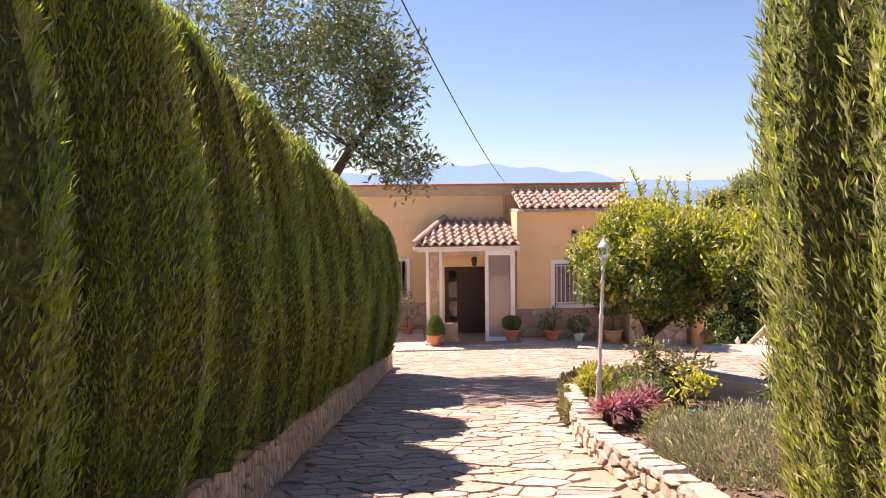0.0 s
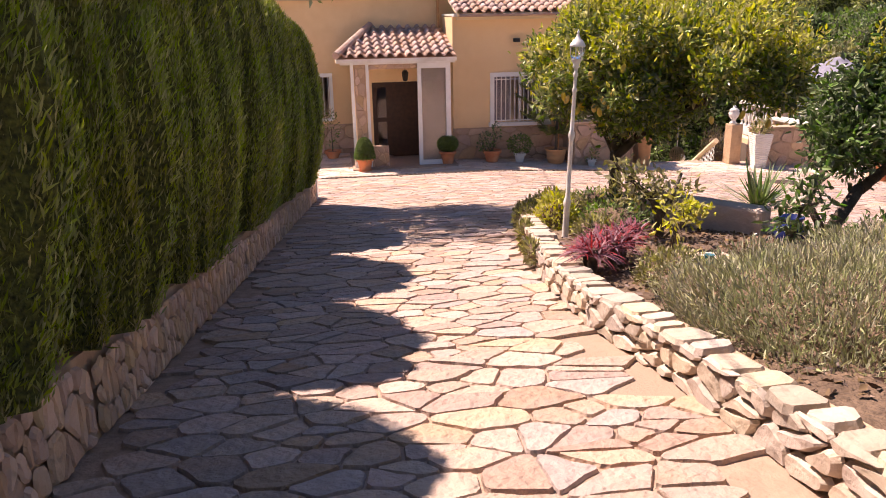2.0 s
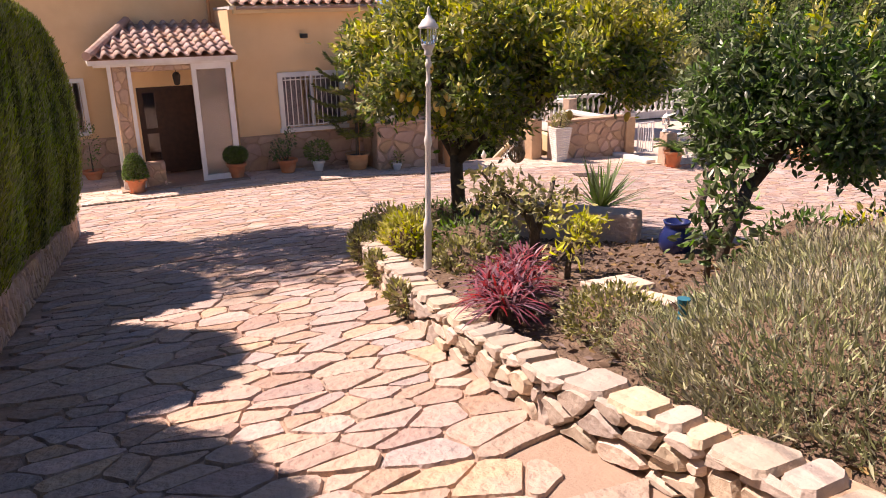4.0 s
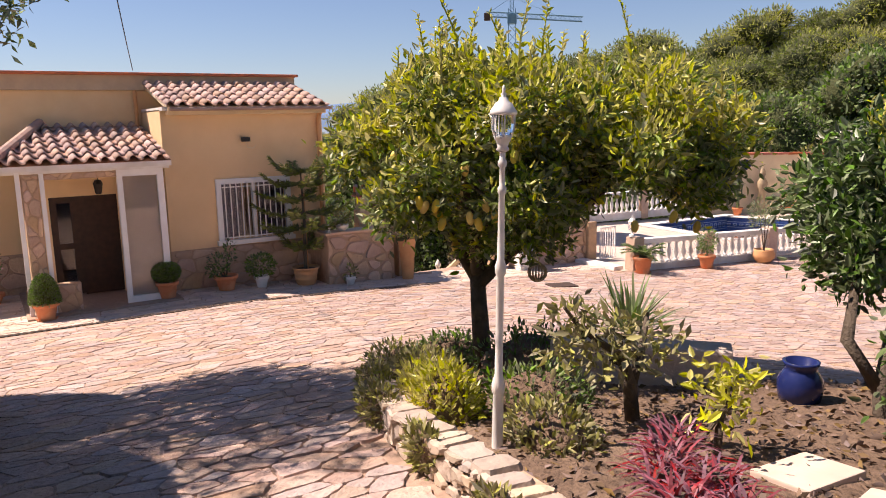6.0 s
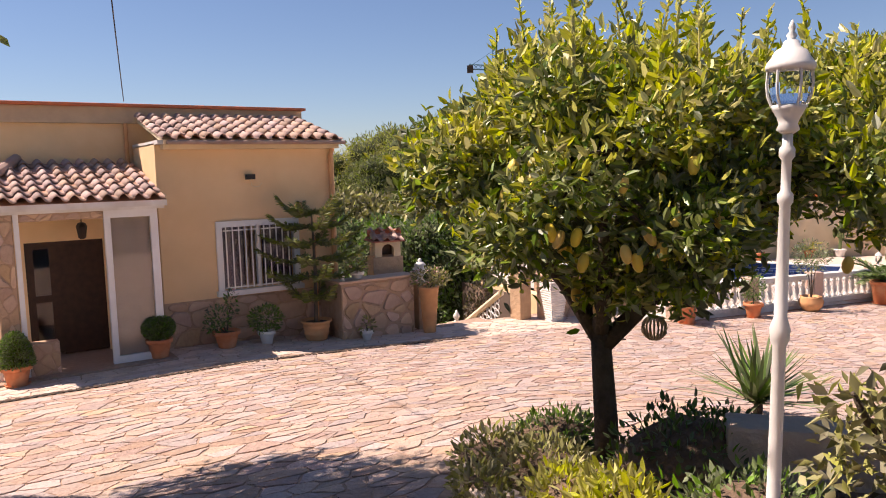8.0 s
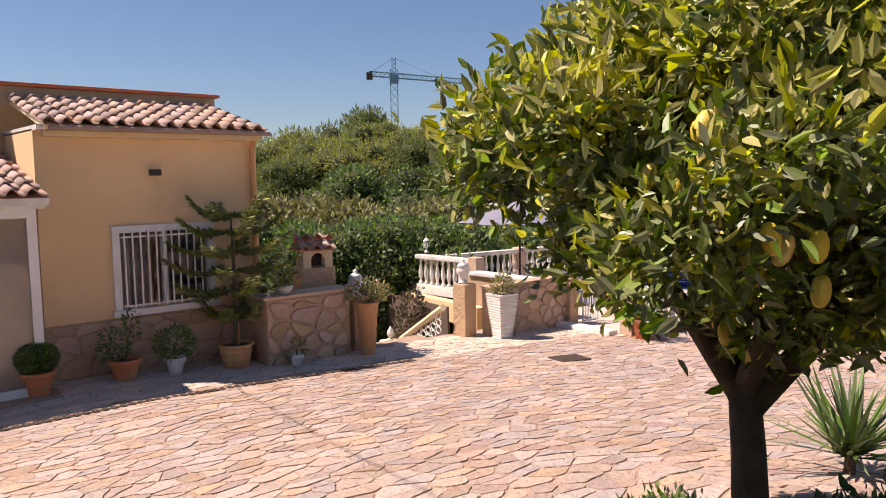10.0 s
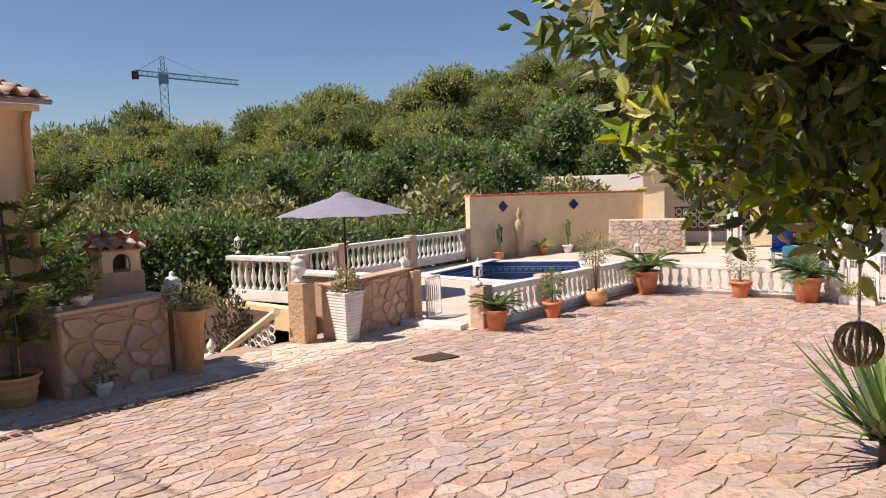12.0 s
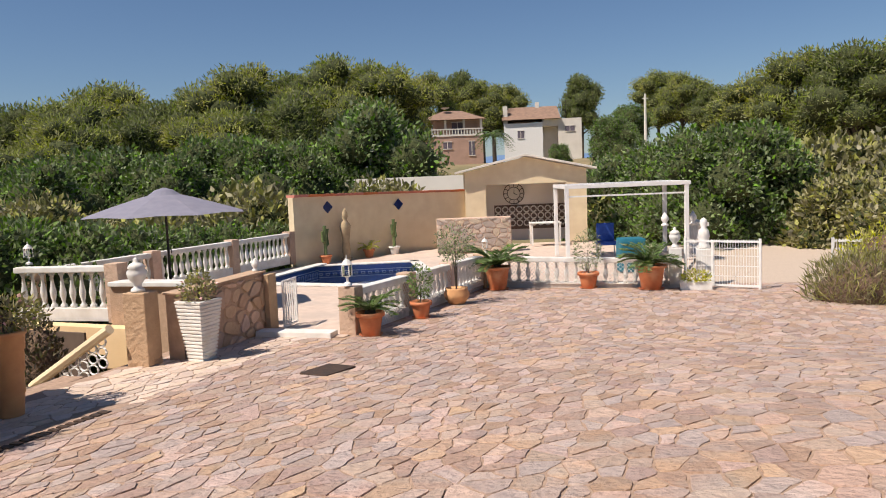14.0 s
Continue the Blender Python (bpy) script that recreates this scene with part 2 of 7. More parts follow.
wt.links.new(wnz.outputs[0], wbp.inputs["Height"])
wt.links.new(wbp.outputs[0], wt.nodes["Principled BSDF"].inputs["Normal"])


# Aerial haze put into the colour: a bluish emission that ignores the sun.
def painted_haze(name, color, strength):
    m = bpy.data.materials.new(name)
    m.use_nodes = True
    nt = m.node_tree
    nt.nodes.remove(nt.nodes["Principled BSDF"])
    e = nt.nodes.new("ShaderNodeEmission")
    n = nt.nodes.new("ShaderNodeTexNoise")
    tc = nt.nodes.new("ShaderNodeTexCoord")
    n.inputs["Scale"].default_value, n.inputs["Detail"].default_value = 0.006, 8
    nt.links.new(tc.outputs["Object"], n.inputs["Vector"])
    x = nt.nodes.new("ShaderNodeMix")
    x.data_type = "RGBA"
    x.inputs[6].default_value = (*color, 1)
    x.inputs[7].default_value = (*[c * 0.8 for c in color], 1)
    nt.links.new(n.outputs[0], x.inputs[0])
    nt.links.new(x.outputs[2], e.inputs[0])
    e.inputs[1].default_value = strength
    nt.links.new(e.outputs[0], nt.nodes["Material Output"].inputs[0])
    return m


# Distant land glows in its haze colour.
M["far_ridge"] = painted_haze("hazy ridge", (0.30, 0.44, 0.68), 0.75)
M["near_ridge"] = painted_haze("hazy foothills", (0.27, 0.38, 0.55), 0.7)
M["plain"] = painted_haze("hazy plain", (0.42, 0.50, 0.56), 0.72)


# ---- mesh tools ----
def clamp(v, a, b):
    return max(a, min(b, v))


def g(x, y):
    """Height of the paved ground."""
    f = clamp(1 - x / 7, 0, 1)
    s = 0 if y > 21.5 else 0.1 * (21.5 - y) if y > 17.5 else 0.4 + 0.13 * (17.5 - y)
    return 0.13 - 0.04 * clamp(x, -1, 14) + f * s


def link(name, me, material, parent=None, label=""):
    if material is not None:
        me.materials.append(M[material] if isinstance(material, str) else material)
    ob = new(name, me)
    if parent is not None:
        ob.parent = parent
    if label:
        ob["label"] = label
    return ob


def part(name, bm, material, parent=None, label="", smooth=False):
    me = bpy.data.meshes.new(name)
    bmesh.ops.recalc_face_normals(bm, faces=bm.faces)
    bm.to_mesh(me)
    bm.free()
    if smooth:
        me.shade_smooth()
    return link(name, me, material, parent, label)


def raw(name, verts, faces, material, parent=None, label="", smooth=False):
    me = bpy.data.meshes.new(name)
    me.from_pydata([tuple(v) for v in verts], [], faces)
    me.update()
    if smooth:
        me.shade_smooth()
    return link(name, me, material, parent, label)


def thing(name, x, y, z, label, category, rz=0, group="", kind=""):
    ob = new(name)
    ob.matrix_world = pose(x, y, z, 0, 0, rz)
    return tagged(ob, label, category, group, kind)


def box(bm, x0, y0, z0, x1, y1, z1, bevel=0.0, rot=None):
    r = bmesh.ops.create_cube(bm, size=1)
    vs = r["verts"]
    m = Matrix.LocRotScale(((x0 + x1) / 2, (y0 + y1) / 2, (z0 + z1) / 2), None, (abs(x1 - x0), abs(y1 - y0), abs(z1 - z0)))
    if rot is not None:
        m = rot @ m
    bmesh.ops.transform(bm, matrix=m, verts=vs)
    if bevel:
        es = list({e for v in vs for e in v.link_edges})
        bmesh.ops.bevel(bm, geom=es, offset=bevel, segments=2, affect="EDGES", profile=0.6)
    return bm


def boxes(*dims, bevel=0.0):
    bm = bmesh.new()
    for d in dims:
        box(bm, *d, bevel=bevel)
    return bm


def lathe(profile, seg=20, bm=None, at=(0, 0, 0), squash=1.0):
    bm = bm or bmesh.new()
    rings = []
    for r, z in profile:
        rings.append([bm.verts.new((at[0] + r * math.cos(2 * math.pi * k / seg), at[1] + squash * r * math.sin(2 * math.pi * k / seg), at[2] + z)) for k in range(seg)])
    for a, b in zip(rings, rings[1:]):
        for k in range(seg):
            bm.faces.new((a[k], a[(k + 1) % seg], b[(k + 1) % seg], b[k]))
    bm.faces.new(rings[0][::-1])
    bm.faces.new(rings[-1])
    return bm


def tube(points, radii, seg=8, bm=None):
    bm = bm or bmesh.new()
    pts = [Vector(p) for p in points]
    rings = []
    for i, p in enumerate(pts):
        d = (pts[min(i + 1, len(pts) - 1)] - pts[max(i - 1, 0)]).normalized()
        s = d.orthogonal().normalized() if abs(d.z) > 0.95 else d.cross(Vector((0, 0, 1))).normalized()
        u = s.cross(d)
        rings.append([bm.verts.new(p + radii[i] * (math.cos(2 * math.pi * k / seg) * s + math.sin(2 * math.pi * k / seg) * u)) for k in range(seg)])
    for a, b in zip(rings, rings[1:]):
        for k in range(seg):
            bm.faces.new((a[k], a[(k + 1) % seg], b[(k + 1) % seg], b[k]))
    bm.faces.new(rings[0][::-1])
    bm.faces.new(rings[-1])
    return bm


def leaf_mesh(name, pos, ax, size, width, material, parent=None, label="", rng=None, fold=0.25):
    """Many small folded leaves: pos, axis (n x 3), length, width ratio."""
    rng = rng or np.random.default_rng(1)
    n = len(pos)
    ax = ax / np.linalg.norm(ax, axis=1, keepdims=True)
    r = rng.normal(size=(n, 3))
    side = np.cross(ax, r)
    side /= np.linalg.norm(side, axis=1, keepdims=True) + 1e-9
    nor = np.cross(side, ax)
    L = size[:, None]
    W = L * width * 0.5
    v = np.empty((n, 4, 3))
    v[:, 0] = pos
    v[:, 1] = pos + ax * L * 0.45 + side * W + nor * W * fold
    v[:, 2] = pos + ax * L - nor * L * 0.1
    v[:, 3] = pos + ax * L * 0.45 - side * W + nor * W * fold
    if material in ("lemon_leaf", "young_leaf", "orange_leaf"):
        v = np.empty((n, 6, 3))
        v[:, 0] = pos
        v[:, 1] = pos + ax * L * 0.28 + side * W * 0.95 + nor * W * fold
        v[:, 2] = pos + ax * L * 0.68 + side * W * 0.8 + nor * W * fold - nor * L * 0.05
        v[:, 3] = pos + ax * L - nor * L * 0.14
        v[:, 4] = pos + ax * L * 0.68 - side * W * 0.8 + nor * W * fold - nor * L * 0.05
        v[:, 5] = pos + ax * L * 0.28 - side * W * 0.95 + nor * W * fold
        me = bpy.data.meshes.new(name)
        b6 = range(0, n * 6, 6)
        me.from_pydata(v.reshape(-1, 3).tolist(), [], [f for b in b6 for f in ((b, b + 1, b + 2, b + 3), (b, b + 3, b + 4, b + 5))])
        me.update()
        return link(name, me, material, parent, label)
    me = bpy.data.meshes.new(name)
    me.vertices.add(n * 4)
    me.vertices.foreach_set("co", v.reshape(-1).astype(np.float32))
    idx = np.arange(n * 4).reshape(n, 4)
    tri = np.stack([idx[:, [0, 1, 2]], idx[:, [0, 2, 3]]], 1).reshape(-1)
    me.loops.add(len(tri))
    me.loops.foreach_set("vertex_index", tri.astype(np.int32))
    me.polygons.add(n * 2)
    me.polygons.foreach_set("loop_start", np.arange(0, n * 6, 3, dtype=np.int32))
    me.polygons.foreach_set("loop_total", np.full(n * 2, 3, dtype=np.int32))
    me.update(calc_edges=True)
    me.validate()
    return link(name, me, material, parent, label)


def blob_points(rng, n, clumps, shell=0.45):
    """Points and outward ways near the skins of ellipsoids (x, y, z, rx, ry, rz)."""
    c = np.array(clumps, float)
    w = (c[:, 3] * c[:, 4]) ** 0.8
    k = rng.choice(len(c), n, p=w / w.sum())
    d = rng.normal(size=(n, 3))
    d /= np.linalg.norm(d, axis=1, keepdims=True)
    rad = 1 - shell * rng.random(n) ** 1.6
    return c[k, :3] + d * c[k, 3:] * rad[:, None], d


# ---- ground, backdrop ----
def terrain(x, y):
    dx, dy = x - 5, y - 18
    d = math.hypot(dx, dy)
    az = math.degrees(math.atan2(dx, dy))
    low = -0.6 - 1.9 * clamp((d - 14) / 10, 0, 1)
    hill = clamp((az - 28) / 25, 0, 1) * clamp((150 - az) / 25, 0, 1)
    rise = hill * clamp(d - 30, 0, 60) * 0.105
    drop = (1 - hill) * clamp(d - 24, 0, 160) * 0.12
    if az > 150 or az < -60:
        drop = 0
    return low + rise - drop + 0.35 * noise.noise(Vector((x * 0.11, y * 0.11, 0)))


def sheet(name, xs, ys, fn, material, parent=None):
    verts = [(x, y, fn(x, y)) for y in ys for x in xs]
    nx = len(xs)
    faces = [(j * nx + i, j * nx + i + 1, (j + 1) * nx + i + 1, (j + 1) * nx + i) for j in range(len(ys) - 1) for i in range(nx - 1)]
    return raw(name, verts, faces, material, parent, smooth=True)


def yard_ground(x, y):
    return terrain(x, y) if (x > 26 or y > 33 or y < -8 or x < -13) else min(terrain(x, y), -2.6 if y > 22.3 else g(x, y) - 0.25)


steps_ = [-400, -250, -150, -100, -70, -50, -36, -26, -20, -16] + [v * 0.5 - 13.5 for v in range(0, 104)] + [40, 44, 49, 55, 62, 70, 80, 95, 115, 150, 220, 320, 450]
tagged(sheet("ground", steps_, steps_, yard_ground, "dry"), "dry grassy hillside falling away to a valley", "ground", kind="structure")

# far plain and mountain ridges, their haze painted on as a glowing colour
az0 = np.radians(np.arange(-75, 110, 1.5))
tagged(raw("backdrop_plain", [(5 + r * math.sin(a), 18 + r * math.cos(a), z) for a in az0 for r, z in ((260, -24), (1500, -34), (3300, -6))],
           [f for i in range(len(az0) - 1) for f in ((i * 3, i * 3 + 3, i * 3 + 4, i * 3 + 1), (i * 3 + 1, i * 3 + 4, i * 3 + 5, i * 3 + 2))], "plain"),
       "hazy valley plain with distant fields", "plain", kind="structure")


def ridge(name, r, base, height, seed, material, label):
    verts, faces = [], []
    az = np.radians(np.arange(-75, 110, 0.4))
    for i, a in enumerate(az):
        h = height * (0.62 + 0.38 * noise.noise(Vector((a * 4 + seed, 0, 0))) + 0.16 * noise.noise(Vector((a * 19, seed, 0))))
        h *= 0.55 + 0.45 * math.exp(-((math.degrees(a) - 2) / 22) ** 2)
        verts += [(5 + r * math.sin(a), 18 + r * math.cos(a), base), (5 + r * 1.05 * math.sin(a), 18 + r * 1.05 * math.cos(a), h)]
        if i:
            faces.append((2 * i - 2, 2 * i, 2 * i + 1, 2 * i - 1))
    tagged(raw(name, verts, faces, material), label, "mountains", kind="structure")


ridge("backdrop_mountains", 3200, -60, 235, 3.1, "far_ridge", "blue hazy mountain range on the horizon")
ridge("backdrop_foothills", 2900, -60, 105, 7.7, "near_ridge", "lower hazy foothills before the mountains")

# paved sheet under the flagstones
XS = [-7 + 0.5 * i for i in range(0, 44)]
YS = [1.0 + 0.5 * i for i in range(0, 44)]
BED = [(-2.72, 3.0), (-2.74, 9.2), (-2.80, 9.95), (-2.74, 10.85), (-2.66, 11.45), (-2.57, 11.95), (-2.42, 12.9), (-2.1, 13.95), (-1.75, 14.4), (-1.1, 14.6), (-0.6, 14.2), (-0.75, 13.5), (-0.2, 12.4), (0.5, 12.1), (1.6, 12.2), (2.6, 11.0), (2.6, 3.0)]
TERRACE = [(6.85, 21.75), (7.0, 21.35), (6.62, 20.05), (12.85, 19.35), (12.85, 15.3), (14.5, 15.3), (20.0, 14.5), (23.5, 17.5), (22.0, 22.2), (16.4, 25.75), (7.6, 26.55), (7.5, 24.4)]


def inside(x, y, poly):
    c, j = False, len(poly) - 1
    for i in range(len(poly)):
        (xi, yi), (xj, yj) = poly[i], poly[j]
        if (yi > y) != (yj > y) and x < (xj - xi) * (y - yi) / (yj - yi) + xi:
            c = not c
        j = i
    return c


def paved(x, y):
    return (x > -5.15 + 0.07 * (y - 8.6) if y < 17.6 else x > -7) and y < 24.2 and x < 14.2 and y > 1.0 and not inside(x, y, BED) and not (x > 2.5 and y < 9) \
        and not inside(x, y, TERRACE) and not (y > 21.9 and x > 2.6)


pv, pf, pi = [], [], {}
for j, y in enumerate(YS):
    for i, x in enumerate(XS):
        if paved(x + 0.25, y + 0.25) or any(paved(x + a, y + b) for a in (0, 0.5) for b in (0, 0.5)):
            if x > 13.7 or (y > 21.9 and x > 2.4) or (y > 23.8):
                continue
            quad = []
            for a, b in ((x, y), (x + 0.5, y), (x + 0.5, y + 0.5), (x, y + 0.5)):
                k = (round(a, 2), round(b, 2))
                if k not in pi:
                    pi[k] = len(pv)
                    pv.append((a, b, g(a, b) - (0.012 if b < 13.9 and a < -2.2 else 0.003)))
                quad.append(pi[k])
            pf.append(tuple(quad))
pavement = tagged(raw("pavement", pv, pf, "joint", smooth=True), "crazy paving of pink and grey flagstones", "paving", kind="structure")


def bed_z(x, y):
    return g(x, y) + clamp(0.1 - 0.05 * (x + 2.2), 0.02, 0.1)


sv, sf_, si = [], [], {}
for iy in range(0, 118):
    for ix in range(0, 54):
        x, y = -2.8 + ix * 0.1, 3.0 + iy * 0.1
        if not inside(x + 0.05, y + 0.05, BED):
            continue
        quad = []
        for a, b in ((x, y), (x + 0.1, y), (x + 0.1, y + 0.1), (x, y + 0.1)):
            key = (round(a, 2), round(b, 2))
            if key not in si:
                si[key] = len(sv)
                sv.append((a, b, bed_z(a, b) + 0.012 * noise.noise(Vector((a * 5, b * 5, 0)))))
            quad.append(si[key])
        sf_.append(tuple(quad))
tagged(raw("soil_bed", sv, sf_, "soil", smooth=True), "dry raised planting bed with leaf litter", "soil", kind="structure")

# gravel drive beyond the white gate
tagged(sheet("gravel_drive", [12.9, 16, 20, 26, 34, 44], [1, 5, 9, 12, 15.3], lambda x, y: -0.42 + 0.045 * clamp(x - 22, 0, 60), "gravel"), "pale gravel entrance drive outside the gate", "drive", kind="structure")


tagged(part("wall_drive", boxes((24.0, 8.0, -0.6, 24.3, 15.0, 0.12), bevel=0.02), "cream"), "low cream kerb wall along the gravel drive", "wall", kind="structure")


# ---- house ----
house = thing("house", 0, 0, 0, "single-storey yellow rendered house with clay tiled roofs", "house")


def wall_with_holes(name, x0, x1, y0, y1, z0, z1, holes, material, parent, label=""):
    """A wall along x with thickness y0..y1 and rectangular holes (xa, xb, za, zb)."""
    xs = sorted({x0, x1, *[h[0] for h in holes], *[h[1] for h in holes]})
    zs = sorted({z0, z1, *[h[2] for h in holes], *[h[3] for h in holes]})
    bm = bmesh.new()
    for a, b in zip(xs, xs[1:]):
        for c, d in zip(zs, zs[1:]):
            if not any(h[0] <= a and b <= h[1] and h[2] <= c and d <= h[3] for h in holes):
                box(bm, a, y0, c, b, y1, d)
    bmesh.ops.remove_doubles(bm, verts=bm.verts, dist=1e-4)
    return part(name, bm, material, parent, label)


wall_with_holes("front_wall", -1.5, 1.34, 22.5, 22.72, -0.2, 3.22, [(-0.62, 0.58, 0.97, 1.96)], "yellow", house)
part("side_wall", boxes((-1.5, 22.72, -0.2, -1.28, 24.0, 3.22), (1.12, 22.72, -0.2, 1.34, 29.0, 3.22)), "yellow", house)
wall_with_holes("main_wall", -9.0, 1.4, 24.0, 24.25, -0.2, 3.86, [(-4.95, -4.09, 1.0, 1.98), (-3.2, -1.6, 0.2, 2.2)], "yellow", house)
part("parapet_band", boxes((-9.0, 23.93, 3.6, 1.42, 24.0, 3.86), bevel=0.01), "grey_render", house, "weathered parapet band")
part("parapet_cap", boxes((-9.05, 23.84, 3.86, 1.47, 24.3, 3.91), bevel=0.015), "tile_red", house, "red clay coping tiles")
part("back_wall", boxes((-9, 28.9, -3, 1.34, 29.1, 3.5), (-9.1, 24, -3, -9, 29, 3.86)), "yellow", house)
part("flat_roof", boxes((-9, 24.25, 3.4, 1.12, 28.9, 3.5)), "grey_render", house)
# Inner floor and partition are coloured dark to make the room dim.
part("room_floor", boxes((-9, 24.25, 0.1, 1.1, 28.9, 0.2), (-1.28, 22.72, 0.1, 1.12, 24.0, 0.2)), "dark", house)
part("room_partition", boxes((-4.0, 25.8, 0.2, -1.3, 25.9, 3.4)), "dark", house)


def roof_tile_mesh(w, l):
    bm = bmesh.new()
    n = 8
    rows = []
    for t, yy in ((0, 0.0), (1, l)):
        for zz in (0.0, -0.014):
            row = []
            for k in range(n + 1):
                u = k / n
                h = 0.062 * math.sin(math.pi * min(u / 0.62, 1)) if u < 0.62 else -0.018 * math.sin(math.pi * (u - 0.62) / 0.38)
                row.append(bm.verts.new((u * w, yy, h + zz + (0.02 if t == 0 else 0))))
            rows.append(row)
    fo, fu, bo, bu = rows
    for k in range(n):
        bm.faces.new((fo[k], fo[k + 1], bo[k + 1], bo[k]))
        bm.faces.new((fu[k + 1], fu[k], bu[k], bu[k + 1]))
        bm.faces.new((fu[k], fu[k + 1], fo[k + 1], fo[k]))
    me = bpy.data.meshes.new("roof_tile")
    bm.to_mesh(me)
    bm.free()
    me.shade_smooth()
    me.materials.append(M["tile"])
    return me


TILE = roof_tile_mesh(0.215, 0.36)


def tile_roof(roof, x0, x1, ye, ze, yr, zr, keep=lambda x, y: True):
    slope = math.atan2(zr - ze, yr - ye)
    length = math.hypot(zr - ze, yr - ye)
    cols, rows = int(round((x1 - x0) / 0.2)), int(round(length / 0.3))
    for r in range(rows):
        for c in range(cols):
            s = r * length / rows
            x, y, z = x0 + c * (x1 - x0) / cols, ye + s * math.cos(slope), ze + s * math.sin(slope)
            if keep(x + 0.1, y + 0.15):
                t = new("roof_tile", TILE)
                t.parent = roof
                t.matrix_local = pose(x + random.uniform(-.006, .006), y, z + random.uniform(0, .006), math.degrees(slope) - 2, 0, random.uniform(-1.2, 1.2))


roof = part("roof", boxes((-1.42, 22.25, -0.06, 1.38, 24.0, 0)), "cream", house)
for v in roof.data.vertices:
    v.co.z += 3.26 + (v.co.y - 22.25) * 0.25
tile_roof(roof, -1.46, 1.36, 22.18, 3.27, 24.0, 3.74)
part("eave_board", boxes((-1.42, 22.32, 3.13, 1.36, 22.5, 3.2), bevel=0.01), "cream", house, "pale eave moulding")
part("roof_verge", boxes((-1.5, 22.3, 3.2, -1.40, 24.0, 3.26)), "white", house)
# rain pipes
part("downpipe", tube([(1.30, 22.42, 3.2), (1.24, 22.42, 3.0), (1.24, 22.42, 0.15)], [0.04, 0.04, 0.04], 10), "pot_tan", house, "tan rain pipe")
part("downpipe", tube([(-1.6, 23.92, 3.6), (-1.6, 23.92, 2.9)], [0.035, 0.035], 10), "pot_tan", house)
part("gutter", tube([(-1.4, 22.17, 3.22), (1.4, 22.17, 3.22)], [0.03, 0.03], 8), "tile", house, "thin brown gutter")

# porch
porch_roof = part("porch_roof", boxes((-3.98, 21.86, 2.34, -1.52, 23.98, 2.42)), "white", house, "white porch fascia")
tile_roof(porch_roof, -3.95, -1.55, 21.82, 2.45, 23.98, 3.0, lambda x, y: x > -4.0 + (y - 21.8) * 0.42)
part("hip_ridge", tube([(-3.98, 21.8, 2.5), (-3.6, 22.8, 2.76), (-3.15, 23.95, 3.06)], [0.075, 0.075, 0.075], 10), "tile", house, "rounded hip tiles")
hip = bmesh.new()
va = [hip.verts.new(p) for p in ((-3.98, 21.86, 2.42), (-3.98, 23.98, 2.42), (-3.12, 23.98, 3.0))]
hip.faces.new(va)
vb = [hip.verts.new(p) for p in ((-3.98, 21.86, 2.42), (-1.52, 21.86, 2.42), (-1.52, 23.98, 2.98), (-3.12, 23.98, 2.98))]
hip.faces.new(vb)
part("porch_deck", hip, "tile", house)
part("porch_ceiling", boxes((-3.9, 21.95, 2.30, -1.54, 23.98, 2.34)), "white", house)
part("stone_pillar", boxes((-3.62, 21.95, 0.15, -3.4, 22.25, 2.3), bevel=0.012), "mortar", house, "crazy-stone porch pillar")
part("stone_lintel", boxes((-3.4, 21.98, 2.2, -2.3, 22.12, 2.3), bevel=0.01), "mortar", house)
part("porch_post", boxes((-3.7, 21.93, 0.15, -3.64, 21.99, 2.34)), "upvc", house)
part("porch_post", boxes((-3.39, 21.93, 0.15, -3.33, 22.0, 2.3)), "upvc", house)
part("porch_dwarf_wall", boxes((-3.33, 21.97, 0.15, -2.97, 22.17, 0.62), bevel=0.015), "mortar", house, "low stone wall under the porch glass")
part("porch_step", boxes((-3.75, 21.75, -0.1, -1.52, 24.0, 0.2), bevel=0.012), "joint", house, "pale stone porch floor")
pan = part("glass_panel_frame", boxes((-2.33, 21.95, 0.2, -2.25, 22.02, 2.3), (-1.74, 21.95, 0.2, -1.64, 22.02, 2.3), (-2.25, 21.95, 2.2, -1.74, 22.02, 2.3), (-2.25, 21.95, 0.2, -1.74, 22.02, 0.3)), "upvc", house, "white frame of the glass side panel")
part("glass_pane", boxes((-2.25, 21.98, 0.3, -1.74, 21.988, 2.2)), "glass", pan)
# Added pale sheet imitates the whitish reflection on the pane.
part("panel_blind", boxes((-2.25, 22.03, 0.3, -1.74, 22.04, 2.2)), "paving_pale", pan, "pale sheet painted as the reflection in the glass")
# entrance door, standing open, with a narrow glazed leaf
fr = part("door_frame", boxes((-3.2, 23.9, 0.2, -3.12, 24.06, 2.2), (-1.68, 23.9, 0.2, -1.6, 24.06, 2.2), (-3.2, 23.9, 2.1, -1.6, 24.06, 2.2)), "wood", house)
leaf = part("door_leaf", boxes((-3.22, 23.0, 0.25, -3.12, 23.05, 1.86), (-2.92, 23.0, 0.25, -2.8, 23.05, 1.86), (-3.12, 23.0, 1.76, -2.92, 23.05, 1.86), (-3.12, 23.0, 1.0, -2.92, 23.05, 1.1), (-3.12, 23.0, 0.25, -2.92, 23.05, 0.4)), "wood", house, "brown glazed door leaf")
for za, zb in ((0.4, 1.0), (1.1, 1.76)):
    part("leaf_pane", boxes((-3.12, 23.02, za, -2.92, 23.028, zb)), "glass", leaf)
